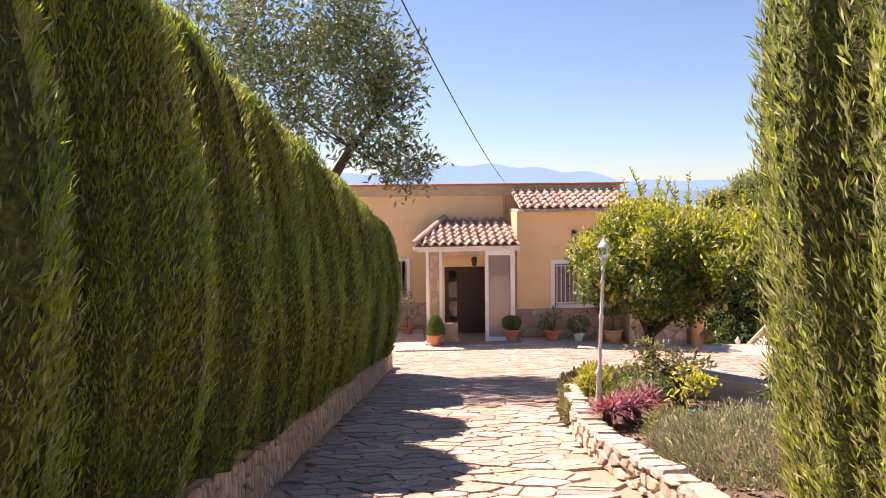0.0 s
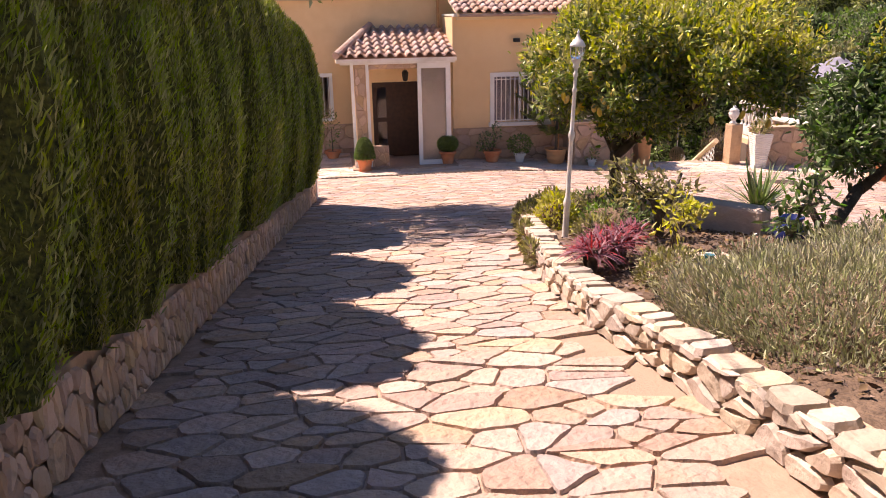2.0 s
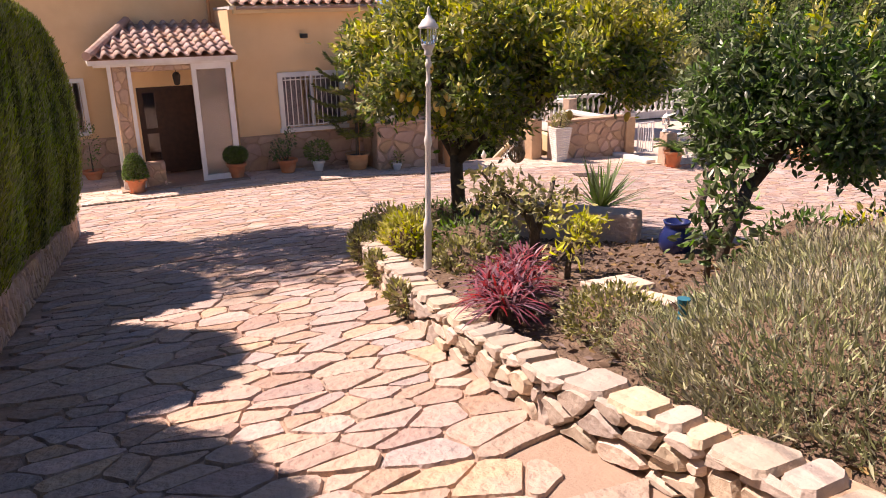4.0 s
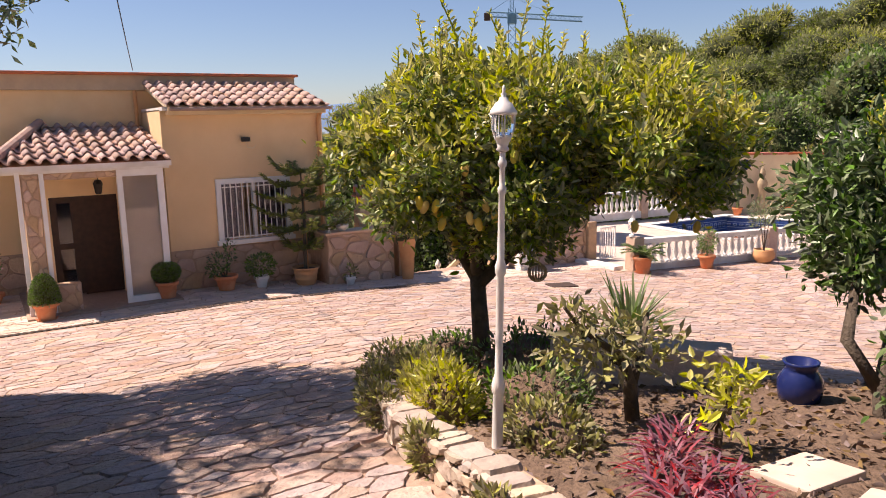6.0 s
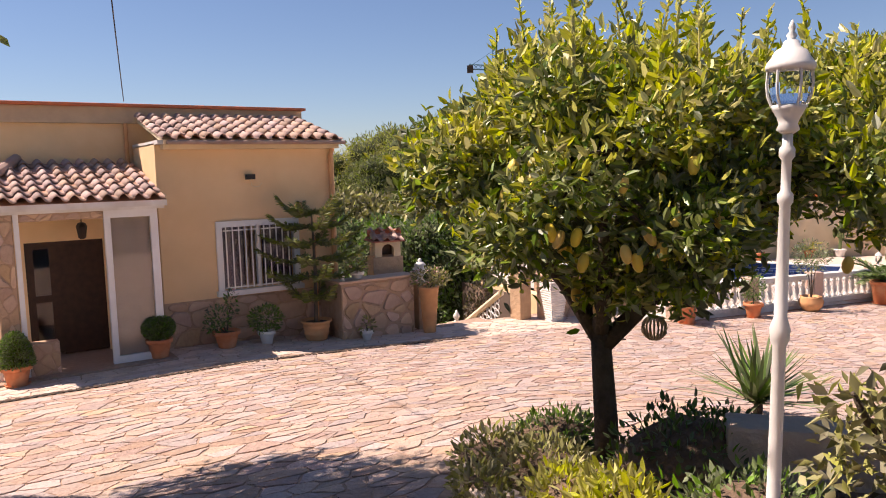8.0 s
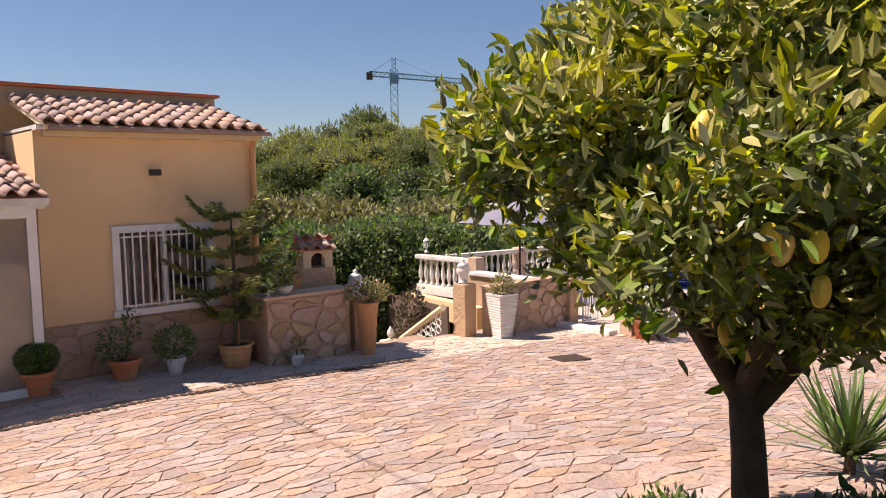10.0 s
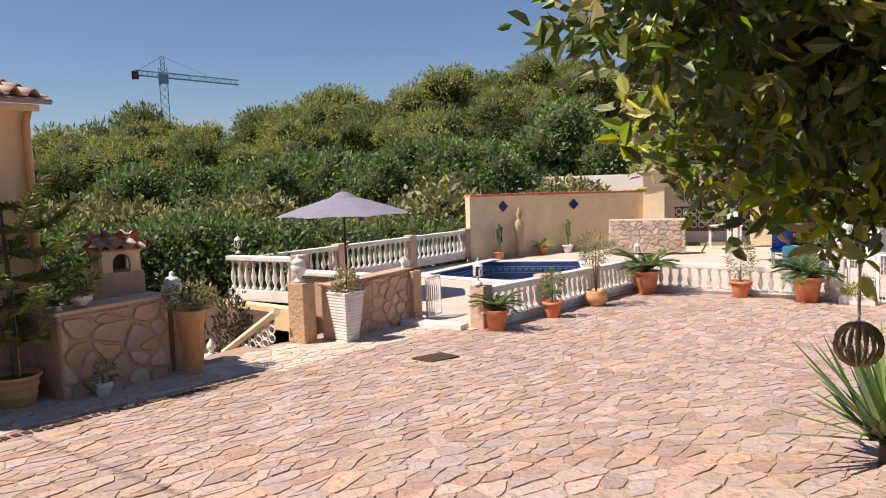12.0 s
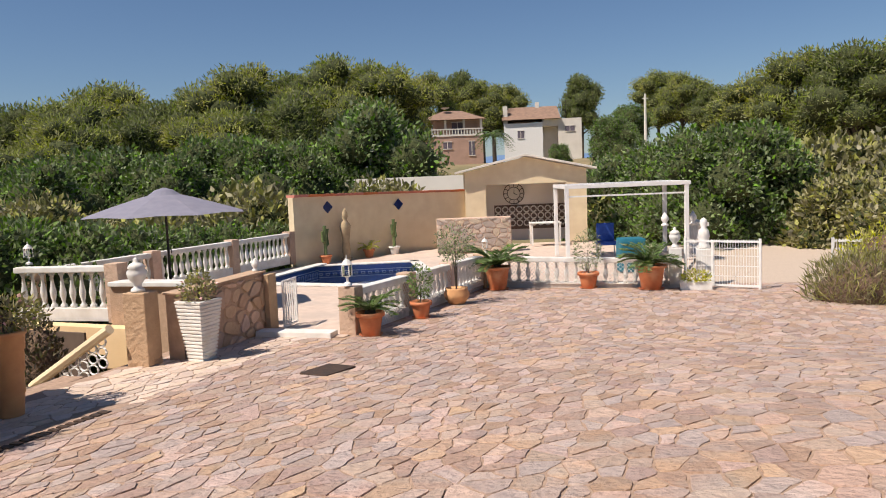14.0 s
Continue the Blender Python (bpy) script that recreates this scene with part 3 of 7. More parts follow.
# Added sheet fills the open half with the darkness of the interior.
part("door_curtain", boxes((-2.8, 23.02, 0.22, -2.2, 23.06, 1.86)), "wood", house, "dark sheet painted as the shade inside the doorway")
part("inner_wall", boxes((-3.62, 22.98, 1.86, -1.5, 23.1, 2.3), (-3.62, 22.98, 0.2, -3.22, 23.1, 1.86), (-2.2, 22.98, 0.2, -1.5, 23.1, 1.86)), "yellow", house)
lamp = part("porch_lantern", lathe([(0.0, 0.24), (0.05, 0.22), (0.075, 0.17), (0.07, 0.16), (0.05, 0.02), (0.03, 0.0)][::-1], 6, at=(-2.52, 22.6, 1.9)), "black", house, "black hanging lantern")
part("chain", tube([(-2.52, 22.6, 2.14), (-2.52, 22.6, 2.31)], [0.008, 0.008], 6), "black", lamp)
# stone wainscot as flat set stones is added at the end
# window with grille
win = part("window_frame", boxes((-0.69, 22.45, 0.9, -0.6, 22.56, 2.03), (0.56, 22.45, 0.9, 0.65, 22.56, 2.03), (-0.6, 22.45, 1.94, 0.56, 22.56, 2.03), (-0.72, 22.40, 0.88, 0.68, 22.56, 0.96), (-0.04, 22.52, 0.97, 0.02, 22.6, 1.94)), "upvc", house, "white window surround and sill")
part("window_glass", boxes((-0.62, 22.60, 0.97, 0.58, 22.606, 1.96)), "glass", win)
part("curtain", boxes((-0.62, 22.66, 0.97, -0.2, 22.68, 1.96), (0.1, 22.66, 0.97, 0.58, 22.68, 1.96)), "curtain", win, "drawn grey curtain darkened for the dim room")
for z in (1.0, 1.88):
    part("grille_rail", boxes((-0.6, 22.40, z, 0.58, 22.415, z + 0.02)), "upvc", win)
for i in range(12):
    x = -0.57 + i * 0.1
    part("grille_bar", boxes((x, 22.385, 0.98, x + 0.016, 22.401, 1.97)), "upvc", win)
lw = part("window_frame", boxes((-4.98, 23.95, 0.96, -4.9, 24.05, 2.02), (-4.14, 23.95, 0.96, -4.06, 24.05, 2.02), (-4.9, 23.95, 1.94, -4.14, 24.05, 2.02), (-4.9, 23.92, 0.94, -4.1, 24.05, 1.0), (-4.54, 24.02, 1.0, -4.5, 24.1, 1.94)), "upvc", house, "white window with bars")
part("window_glass", boxes((-4.9, 24.1, 1.0, -4.14, 24.106, 1.95)), "glass", lw)
for i in range(7):
    x = -4.86 + i * 0.115
    part("grille_bar", boxes((x, 23.94, 1.0, x + 0.014, 23.954, 1.95)), "upvc", lw)
# floodlight
fl = part("floodlight", boxes((-0.2, 22.36, 2.66, -0.06, 22.44, 2.74), (-0.15, 22.44, 2.68, -0.11, 22.5, 2.71), bevel=0.008), "black", house, "small black floodlight")
part("cable", tube([(-0.1, 22.48, 2.66), (-0.08, 22.485, 2.56), (0.02, 22.485, 2.54), (0.08, 22.485, 2.6)], [0.006] * 4, 5), "cream", fl)

# overhead cable
cab = []
for i in range(25):
    u = i / 24
    cab.append((-1.6 - 4.2 * u, 23.9 - 21 * u, 3.95 + 2.4 * u - 0.35 * 4 * u * (1 - u)))
tagged(part("overhead_cable", tube(cab, [0.007] * 25, 5), "black"), "thin black overhead cable running to the house", "cable")


# ---- hedge and its low wall ----
def foot_x(y):
    return -5.12 + 0.075 * (y - 8.6)


def polyline_wall(name, pts, thick, h0, h1, material, label, base=None, kind="structure"):
    """A low wall that follows the ground; pts is its foot line, thickness to the left of it."""
    bm = bmesh.new()
    rows = []
    for i, (x, y) in enumerate(pts):
        a, b = Vector(pts[max(i - 1, 0)]), Vector(pts[min(i + 1, len(pts) - 1)])
        d = (b - a).normalized()
        n = Vector((-d.y, d.x))
        z = g(x, y)
        q = Vector((x, y)) + n * thick
        hh = h0 + (h1 - h0) * i / max(1, len(pts) - 1)
        rows.append([bm.verts.new(p) for p in ((x, y, z - 0.2), (x + n.x * 0.03, y + n.y * 0.03, z + hh), (q.x, q.y, z + hh), (q.x, q.y, z - 0.2))])
    for a, b in zip(rows, rows[1:]):
        for k in range(3):
            bm.faces.new((a[k], b[k], b[k + 1], a[k + 1]))
    bm.faces.new(rows[0])
    bm.faces.new(rows[-1][::-1])
    return tagged(part(name, bm, material), label, "wall", kind=kind)


HEDGE_LINE = [(foot_x(y), y) for y in np.arange(0.5, 17.8, 0.6)] + [(foot_x(17.7), 17.7)]
hedge_wall = polyline_wall("wall_hedge", HEDGE_LINE, 0.22, 0.40, 0.28, "mortar", "low stone-faced kerb wall under the cypress hedge")
part("end_block", boxes((foot_x(17.7) - 0.3, 17.66, 0.4, foot_x(17.7) + 0.02, 17.9, 0.86), bevel=0.012), "white", hedge_wall, "pale block that ends the wall")
tagged(raw("soil_strip", [(foot_x(y) - dx, y, g(-3, y) + 0.28) for y in (0.5, 6, 12, 17.7) for dx in (0.2, 3.5)], [(0, 1, 3, 2), (2, 3, 5, 4), (4, 5, 7, 6)], "soil"), "dry soil strip behind the kerb", "soil", kind="structure")


def lumps(c, s, u, seed):
    """Vertical tufts and clefts of a clipped cypress."""
    a = 1 + 0.09 * noise.noise(Vector((c * 2 + seed, s * 2, u * 1.2)))
    return a + 0.24 * noise.noise(Vector((c * 7, s * 7 + seed, u * 1.3))) + 0.06 * noise.noise(Vector((c * 16, s * 16 + seed, u * 3)))


def cypress_column(x, y, z, rx, ry, h, seed, name, label, category, group, leaf="cypress", n=5200, lsize=0.11, face=None):
    rng = np.random.default_rng(seed)
    ob = thing(name, x, y, z, label, category, group=group)
    bm = bmesh.new()
    segs, lev = 72, 20
    rings = []
    for j in range(lev + 1):
        u = j / lev
        k = (0.80 + 0.2 * math.sin(math.pi * min(1, u * 1.15))) * (1 if u < 0.8 else math.sqrt(max(0.02, 1 - ((u - 0.8) / 0.2) ** 2 * 0.93)))
        ring = []
        for i in range(segs):
            a = 2 * math.pi * i / segs
            ca, sa = math.cos(a), math.sin(a)
            e = 1 / ((abs(ca) ** 2.5 + abs(sa) ** 2.5) ** (1 / 2.5))
            w = lumps(ca, sa, u, seed)
            ring.append(bm.verts.new((rx * e * k * w * ca * 0.96, ry * e * k * w * sa * 0.96, h * u + 0.1)))
        rings.append(ring)
    for a, b in zip(rings, rings[1:]):
        for i in range(segs):
            bm.faces.new((a[i], a[(i + 1) % segs], b[(i + 1) % segs], b[i]))
    bm.faces.new(rings[-1])
    # Closed shell, not branches; its dark colour supplies the inner shade.
    part("core", bm, "cypress_core", ob, "solid core coloured dark as the shade between sprays", smooth=True)
    u = rng.random(n)
    a = rng.random(n) * 2 * np.pi
    if face is not None:
        a = np.where(rng.random(n) < 0.85, face + (rng.random(n) - 0.5) * np.pi * 1.25, a)
    top = rng.random(n) < 0.10
    u[top] = 0.8 + 0.2 * np.sqrt(rng.random(int(top.sum())))
    ca, sa = np.cos(a), np.sin(a)
    e = 1 / ((np.abs(ca) ** 2.5 + np.abs(sa) ** 2.5) ** (1 / 2.5))
    k = (0.80 + 0.2 * np.sin(np.pi * np.minimum(1, u * 1.15)))
    k = np.where(u < 0.8, k, k * np.sqrt(np.maximum(0.05, 1 - ((u - 0.8) / 0.2) ** 2 * 0.9)))
    w = np.array([lumps(c, s, q, seed) for c, s, q in zip(ca, sa, u)])
    rr = 0.92 + 0.09 * rng.random(n)
    pos = np.stack([rx * e * k * w * ca * rr, ry * e * k * w * sa * rr, h * u + 0.1], 1)
    out = np.stack([ca, sa, np.zeros(n)], 1)
    ax = out * 0.4 + np.array([0, 0, 1.0]) + rng.normal(size=(n, 3)) * 0.3
    ax[top] = np.array([0, 0, 1.0]) + rng.normal(size=(int(top.sum()), 3)) * 0.4
    leaf_mesh("foliage", pos, ax, lsize * (0.6 + 0.8 * rng.random(n)), 0.17, leaf, ob, rng=rng)
    return ob


edges = [2.0, 3.6, 5.2, 6.3, 7.2, 8.1, 8.7, 10.0, 11.7, 13.4, 15.3, 17.35]
tops = [4.7, 4.7, 4.55, 4.5, 4.4, 4.3, 4.12, 3.95, 3.72, 3.45, 3.2]
for i, (a, b) in enumerate(zip(edges, edges[1:])):
    yc = (a + b) / 2
    zb = g(-4, yc) + 0.3
    cypress_column(foot_x(yc) - 0.42, yc, zb, 0.66, (b - a) / 2 * 0.88, tops[i] - zb - 0.05, i + 3, "hedge_cypress", "clipped dense green cypress of a tall hedge", "hedge", "hedge along the drive",
                   n=int((62000 if yc < 9.5 else 36000) * (b - a)), lsize=0.042 if yc < 9.5 else 0.048, face=0.0)

cypress_column(-2.0, 7.5, g(-2, 7.5) + 0.1, 0.75, 0.72, 4.6, 71, "golden_cypress", "tall golden-green cypress at the drive edge", "tree", "", leaf="gold_cypress", n=110000, lsize=0.05)


# ---- trees and shrubs ----
def branch_tree(name, x, y, z, label, category, trunk, limbs, clumps, leaf, n, lsize, width=0.42, seed=1, droop=0.2, shell=0.6, young=None, group="", extra=None, updir=0.3):
    rng = np.random.default_rng(seed)
    ob = thing(name, x, y, z, label, category, group=group)
    part("trunk", tube(trunk[0], trunk[1], 10), "bark", ob, smooth=True)
    for pts, rad in limbs:
        part("limb", tube(pts, rad, 7), "bark", ob, smooth=True)
    forks = [Vector(trunk[0][-1])] + [Vector(p) for pts, _ in limbs for p in pts[1:]]
    for c in clumps:
        cv = Vector(c[:3])
        for _ in range(2):
            e = cv + Vector(rng.normal(size=3) * np.array(c[3:]) * 0.3)
            root = min(forks, key=lambda q: (q - e).length)
            mid = (root + e) / 2 + Vector(rng.normal(size=3) * 0.05) - Vector((0, 0, 0.04))
            part("limb", tube([root, mid, e], [0.016, 0.011, 0.004], 5), "bark", ob)
    pos, d = blob_points(rng, n, clumps, shell)
    # twigs: leaves gather round twig tips, which leaves gaps
    m = n // 9
    tips = pos[:m]
    pos = np.repeat(tips, 9, 0)[:n] + rng.normal(size=(min(n, m * 9), 3)) * lsize * 0.75
    d = np.repeat(d[:m], 9, 0)[:n]
    ax = d * 0.6 + np.array([0, 0, updir]) + rng.normal(size=d.shape) * 0.65 - np.array([0, 0, droop])
    size = lsize * (0.6 + 0.7 * rng.random(len(pos)))
    if young:
        zt = np.array([c[2] + c[5] * 0.15 for c in clumps]).mean()
        yk = (rng.random(m) < np.where(tips[:, 2] > zt, 0.65, 0.24))
        yl = np.repeat(yk, 9)[:len(pos)]
        leaf_mesh("young_leaves", pos[yl], ax[yl] + np.array([0, 0, 0.4]), size[yl], width, young, ob, "bright yellow-green new leaves", rng)
        pos, ax, size = pos[~yl], ax[~yl], size[~yl]
    leaf_mesh("leaves", pos, ax, size, width, leaf, ob, rng=rng)
    if extra:
        extra(ob, rng)
    return ob


def lemon_extra(fruits, shoots):
    def fn(ob, rng):
        for x, y, z in fruits:
            f = part("lemon", lathe([(0.004, -0.047), (0.014, -0.042), (0.023, -0.024), (0.026, 0), (0.023, 0.02), (0.015, 0.036), (0.006, 0.041)], 12), "fruit", ob, smooth=True)
            f.matrix_local = pose(x, y, z, rng.uniform(-25, 25), rng.uniform(-25, 25), 0)
        for x, y, z, h in shoots:
            lx, ly = rng.normal(size=2) * 0.16 * h
            part("shoot", tube([(x, y, z - 0.3), (x, y, z), (x + lx * 0.25, y + ly * 0.25, z + h * 0.5), (x + lx, y + ly, z + h)], [0.012, 0.011, 0.008, 0.004], 5), "young_leaf", ob)
            k = int(h * 62)
            t = np.linspace(0.0, 1, k) ** 0.9
            pos = np.stack([x + lx * t * t, y + ly * t * t, z + h * t], 1)
            ang = np.arange(k) * 2.4
            ax = np.stack([np.cos(ang), np.sin(ang), np.full(k, 0.8)], 1)
            leaf_mesh("shoot_leaves", pos, ax + rng.normal(size=ax.shape) * 0.35, 0.085 * (1.15 - 0.6 * t) * rng.uniform(0.6, 1.2, k), 0.45, "young_leaf", ob, rng=rng)
    return fn


LX, LY = -1.1, 14.1
LZ = g(LX, LY) + 0.1
fr1 = [(-0.71, -0.51, 1.27), (-0.74, -0.49, 1.3), (-0.67, -0.58, 1.28), (-0.62, -0.57, 1.16), (-0.5, -0.71, 1.2), (-0.45, -0.73, 1.16), (-0.44, -0.79, 1.28), (-0.38, -0.81, 1.21), (-0.3, -0.91, 1.58), (-0.83, -0.35, 1.59), (-0.37, -0.87, 1.36), (-0.56, -0.75, 1.51), (-0.17, -0.94, 1.34), (-0.61, -0.27, 1.64), (-0.64, -0.23, 1.58), (-0.64, -0.25, 1.52), (-0.67, -0.08, 1.46), (-0.66, -0.18, 1.44), (-0.52, -0.32, 1.2), (-0.49, -0.33, 1.17), (-0.09, -0.13, 0.82), (-0.22, -0.1, 0.92), (-0.58, -0.29, 1.29), (-0.57, -0.33, 1.31), (0.5, 0.75, 1.1)]


def dome(rng_seed, n, cx, cy, cz, rx, ry, rz, r, low=-0.55):
    """Leaf clumps over an uneven dome, with gaps between them."""
    rr = random.Random(rng_seed)
    out = []
    for i in range(n):
        u = low + (1 - low) * (i + 0.5) / n
        a = i * 2.4 + rr.uniform(-0.3, 0.3)
        q = math.sqrt(max(0.0, 1 - u * u)) * rr.uniform(0.72, 1.05)
        k = r * rr.uniform(0.75, 1.25)
        out.append((cx + rx * q * math.cos(a), cy + ry * q * math.sin(a), cz + rz * u * rr.uniform(0.85, 1.1), k, k, k * 0.8))
    return out


def shoots_over(seed, clumps, n, zmin):
    rr = random.Random(seed)
    tops = [c for c in clumps if c[2] > zmin]
    return [(c[0] + rr.uniform(-0.15, 0.15), c[1] + rr.uniform(-0.15, 0.15), c[2] + c[5] * 0.5, rr.uniform(0.22, 0.55)) for c in (tops[i % len(tops)] for i in range(n))]


dome1 = dome(3, 34, 0.08, -0.02, 1.5, 0.84, 0.84, 0.66, 0.26) + [(0.05, -0.1, 1.0, 0.26, 0.26, 0.2), (0.35, -0.3, 1.0, 0.26, 0.26, 0.2), (-0.1, -0.4, 1.08, 0.24, 0.24, 0.18)]
dome2 = dome(8, 20, 0.90, -0.65, 1.5, 0.72, 0.66, 0.5, 0.27, -0.45)
branch_tree("lemon_tree", LX, LY, LZ, "lemon tree with ripe yellow fruit in the raised bed", "tree",
            ([(0.02, -0.1, -0.2), (0.0, -0.1, 0.2), (-0.01, -0.09, 0.45), (0.0, -0.06, 0.7)], [0.078, 0.068, 0.062, 0.056]),
            [([(0.0, -0.07, 0.62), (-0.12, 0.1, 0.95), (-0.4, 0.35, 1.4)], [0.05, 0.04, 0.018]), ([(0.0, -0.08, 0.6), (0.3, -0.28, 0.95), (0.75, -0.5, 1.2), (1.05, -0.7, 1.6)], [0.055, 0.045, 0.035, 0.018]), ([(0.3, -0.28, 0.95), (0.5, -0.6, 1.3), (0.7, -0.9, 1.6)], [0.035, 0.025, 0.012]), ([(0.0, -0.06, 0.68), (0.1, 0.2, 1.3), (0.05, 0.3, 1.9)], [0.055, 0.04, 0.02]),
             ([(0.0, -0.06, 0.66), (-0.2, -0.3, 1.1), (-0.4, -0.45, 1.6)], [0.05, 0.035, 0.015]), ([(0.0, -0.06, 0.66), (0.4, 0.2, 1.1), (0.7, 0.4, 1.5)], [0.05, 0.035, 0.015])],
            dome1 + dome2, "lemon_leaf", 54000, 0.066, seed=5, young="young_leaf", shell=0.75,
            extra=lemon_extra(fr1 + [(0.5, -1.15, 1.1), (0.75, -1.25, 1.15), (1.05, -1.2, 1.05), (0.9, -1.15, 1.3)], shoots_over(6, dome1, 22, 1.75) + shoots_over(12, dome2, 15, 1.6)))
dome3 = dome(14, 24, 0.3, 0.15, 0.98, 0.7, 0.62, 0.45, 0.24, -0.7)
branch_tree("orange_tree", 0.15, 11.5, g(0, 11.45) + 0.02, "dark-leaved orange tree with forked trunk", "tree",
            ([(-0.6, -0.1, -0.2), (-0.5, -0.05, 0.15), (-0.2, 0.05, 0.5)], [0.06, 0.052, 0.045]), [([(-0.5, -0.05, 0.12), (-0.6, 0.1, 0.4), (-0.35, 0.2, 0.8)], [0.04, 0.035, 0.02]), ([(-0.2, 0.05, 0.48), (0.25, 0.1, 0.8), (0.5, 0.1, 1.1)], [0.045, 0.035, 0.02])],
            dome3, "orange_leaf", 18000, 0.068, seed=15, young=None, shell=0.8,
            extra=lemon_extra([], shoots_over(16, dome3, 10, 1.15)))
branch_tree("citrus_sapling", -1.38, 12.2, g(-1.38, 12.2) + 0.1, "small citrus bush with pale leaves in the bed", "shrub",
            ([(0.0, 0, -0.1), (-0.03, 0, 0.15), (-0.1, 0, 0.35)], [0.045, 0.038, 0.03]), [([(-0.03, 0, 0.12), (0.1, 0.05, 0.3), (0.2, 0.1, 0.5)], [0.03, 0.022, 0.012]), ([(-0.1, 0, 0.33), (-0.3, 0.1, 0.5), (-0.4, 0.1, 0.62)], [0.022, 0.015, 0.008])],
            [(-0.2, 0.0, 0.42, 0.26, 0.26, 0.16), (0.1, 0.05, 0.34, 0.24, 0.24, 0.16), (-0.35, 0.1, 0.5, 0.16, 0.16, 0.12)], "dusty", 620, 0.07, seed=21, young=None)
branch_tree("citrus_sapling", -1.62, 11.5, g(-1.6, 11.5) + 0.1, "young citrus sapling with yellow-green leaves", "shrub",
            ([(0, 0, -0.1), (0.02, 0, 0.12), (0.05, 0, 0.2)], [0.022, 0.018, 0.012]), [], [(0.05, 0, 0.25, 0.17, 0.17, 0.1), (0.18, 0.05, 0.28, 0.1, 0.1, 0.08)], "young_leaf", 190, 0.065, seed=23)
branch_tree("citrus_sapling", -0.95, 11.0, g(-0.95, 11) + 0.1, "thin citrus sapling beside the slab", "shrub",
            ([(0, 0, -0.1), (0.0, 0, 0.2), (0.05, 0, 0.35)], [0.02, 0.018, 0.012]), [], [(0.05, 0, 0.35, 0.2, 0.15, 0.25)], "orange_leaf", 260, 0.08, seed=25)
# fallen leaves on the bed soil
lrng = np.random.default_rng(55)
lp = [(x, y, bed_z(x, y) + 0.006) for x, y in zip(lrng.uniform(-2.6, 2.4, 9000), lrng.uniform(8.5, 14.5, 9000)) if inside(x, y, BED)]
litter = leaf_mesh("leaf_litter", np.array(lp), np.concatenate([lrng.normal(size=(len(lp), 2)), lrng.uniform(0.0, 0.25, (len(lp), 1))], 1), lrng.uniform(0.03, 0.07, len(lp)), 0.45, "litter", rng=lrng)
tagged(litter, "dry brown fallen leaves scattered over the bed", "leaves", kind="stuff")
# olive-like carob behind the hedge
branch_tree("carob_tree", -5.9, 16.8, 0.7, "tall evergreen tree with small grey-green leaves behind the hedge", "tree",
            ([(0, 0, -0.3), (0.1, 0, 1.5), (0.2, 0, 3.0)], [0.2, 0.17, 0.14]), [([(0.15, 0, 2.4), (0.9, 0, 3.6), (1.5, 0.1, 4.3)], [0.1, 0.07, 0.03])],
            [(0.6, 0, 4.6, 1.1, 1.1, 1.0), (1.3, 0.2, 3.9, 0.75, 0.7, 0.6), (1.75, 0.1, 3.35, 0.5, 0.5, 0.45), (-0.5, 0, 4.4, 1.1, 1.1, 1.0), (0.3, -0.6, 5.6, 1.1, 1.0, 0.8), (1.2, -0.3, 5.0, 0.8, 0.7, 0.7), (-1.4, 0.2, 5.2, 1.0, 1.0, 1.0), (1.55, 0, 4.6, 0.5, 0.5, 0.5)],
            "olive", 17000, 0.12, width=0.34, seed=31)


# bed plants
def spiky(name, x, y, z, label, category, n, length, width, material, seed, spread=1.0, group="", kind="", curl=0.35):
    rng = np.random.default_rng(seed)
    verts, faces = [], []
    for i in range(n):
        a = rng.random() * 2 * math.pi
        up = rng.uniform(0.15, 1.0)
        L = length * rng.uniform(0.65, 1.1)
        d = Vector((math.cos(a) * spread * math.sqrt(1 - up * up * 0.9), math.sin(a) * spread * math.sqrt(1 - up * up * 0.9), up)).normalized()
        s = d.cross(Vector((0, 0, 1))).normalized() * width * 0.5
        o = Vector((rng.normal() * 0.03, rng.normal() * 0.03, 0))
        b = len(verts)
        for k, t in enumerate((0, 0.4, 0.75)):
            p = o + d * L * t - Vector((0, 0, curl * L * t * t))
            w = s * (0.7, 1.0, 0.6)[k]
            verts += [p - w, p + w]
        verts.append(o + d * L - Vector((0, 0, curl * L)))
        faces += [(b, b + 1, b + 3, b + 2), (b + 2, b + 3, b + 5, b + 4), (b + 4, b + 5, b + 6)]
    ob = thing(name, x, y, z, label, category, group=group)
    raw("leaves", verts, faces, material, ob)["kind"] = "stuff"
    part("stem", tube([(0, 0, -0.12), (0.01, 0, 0.04)], [0.035, 0.03], 8), "bark", ob)
    return ob


for k, (x, y) in enumerate([(-2.52, 10.85), (-2.42, 11.02), (-2.3, 11.2), (-2.12, 11.32), (-1.98, 11.42), (-2.55, 10.68), (-2.2, 11.05), (-2.35, 10.85)]):
    spiky("red_cordyline", x, y, g(x, y) + 0.26, "crimson strappy plant spilling over the bed wall", "plant", 85, 0.23, 0.013, "red_leaf", 40 + k, group="crimson plants in the bed", curl=0.45)


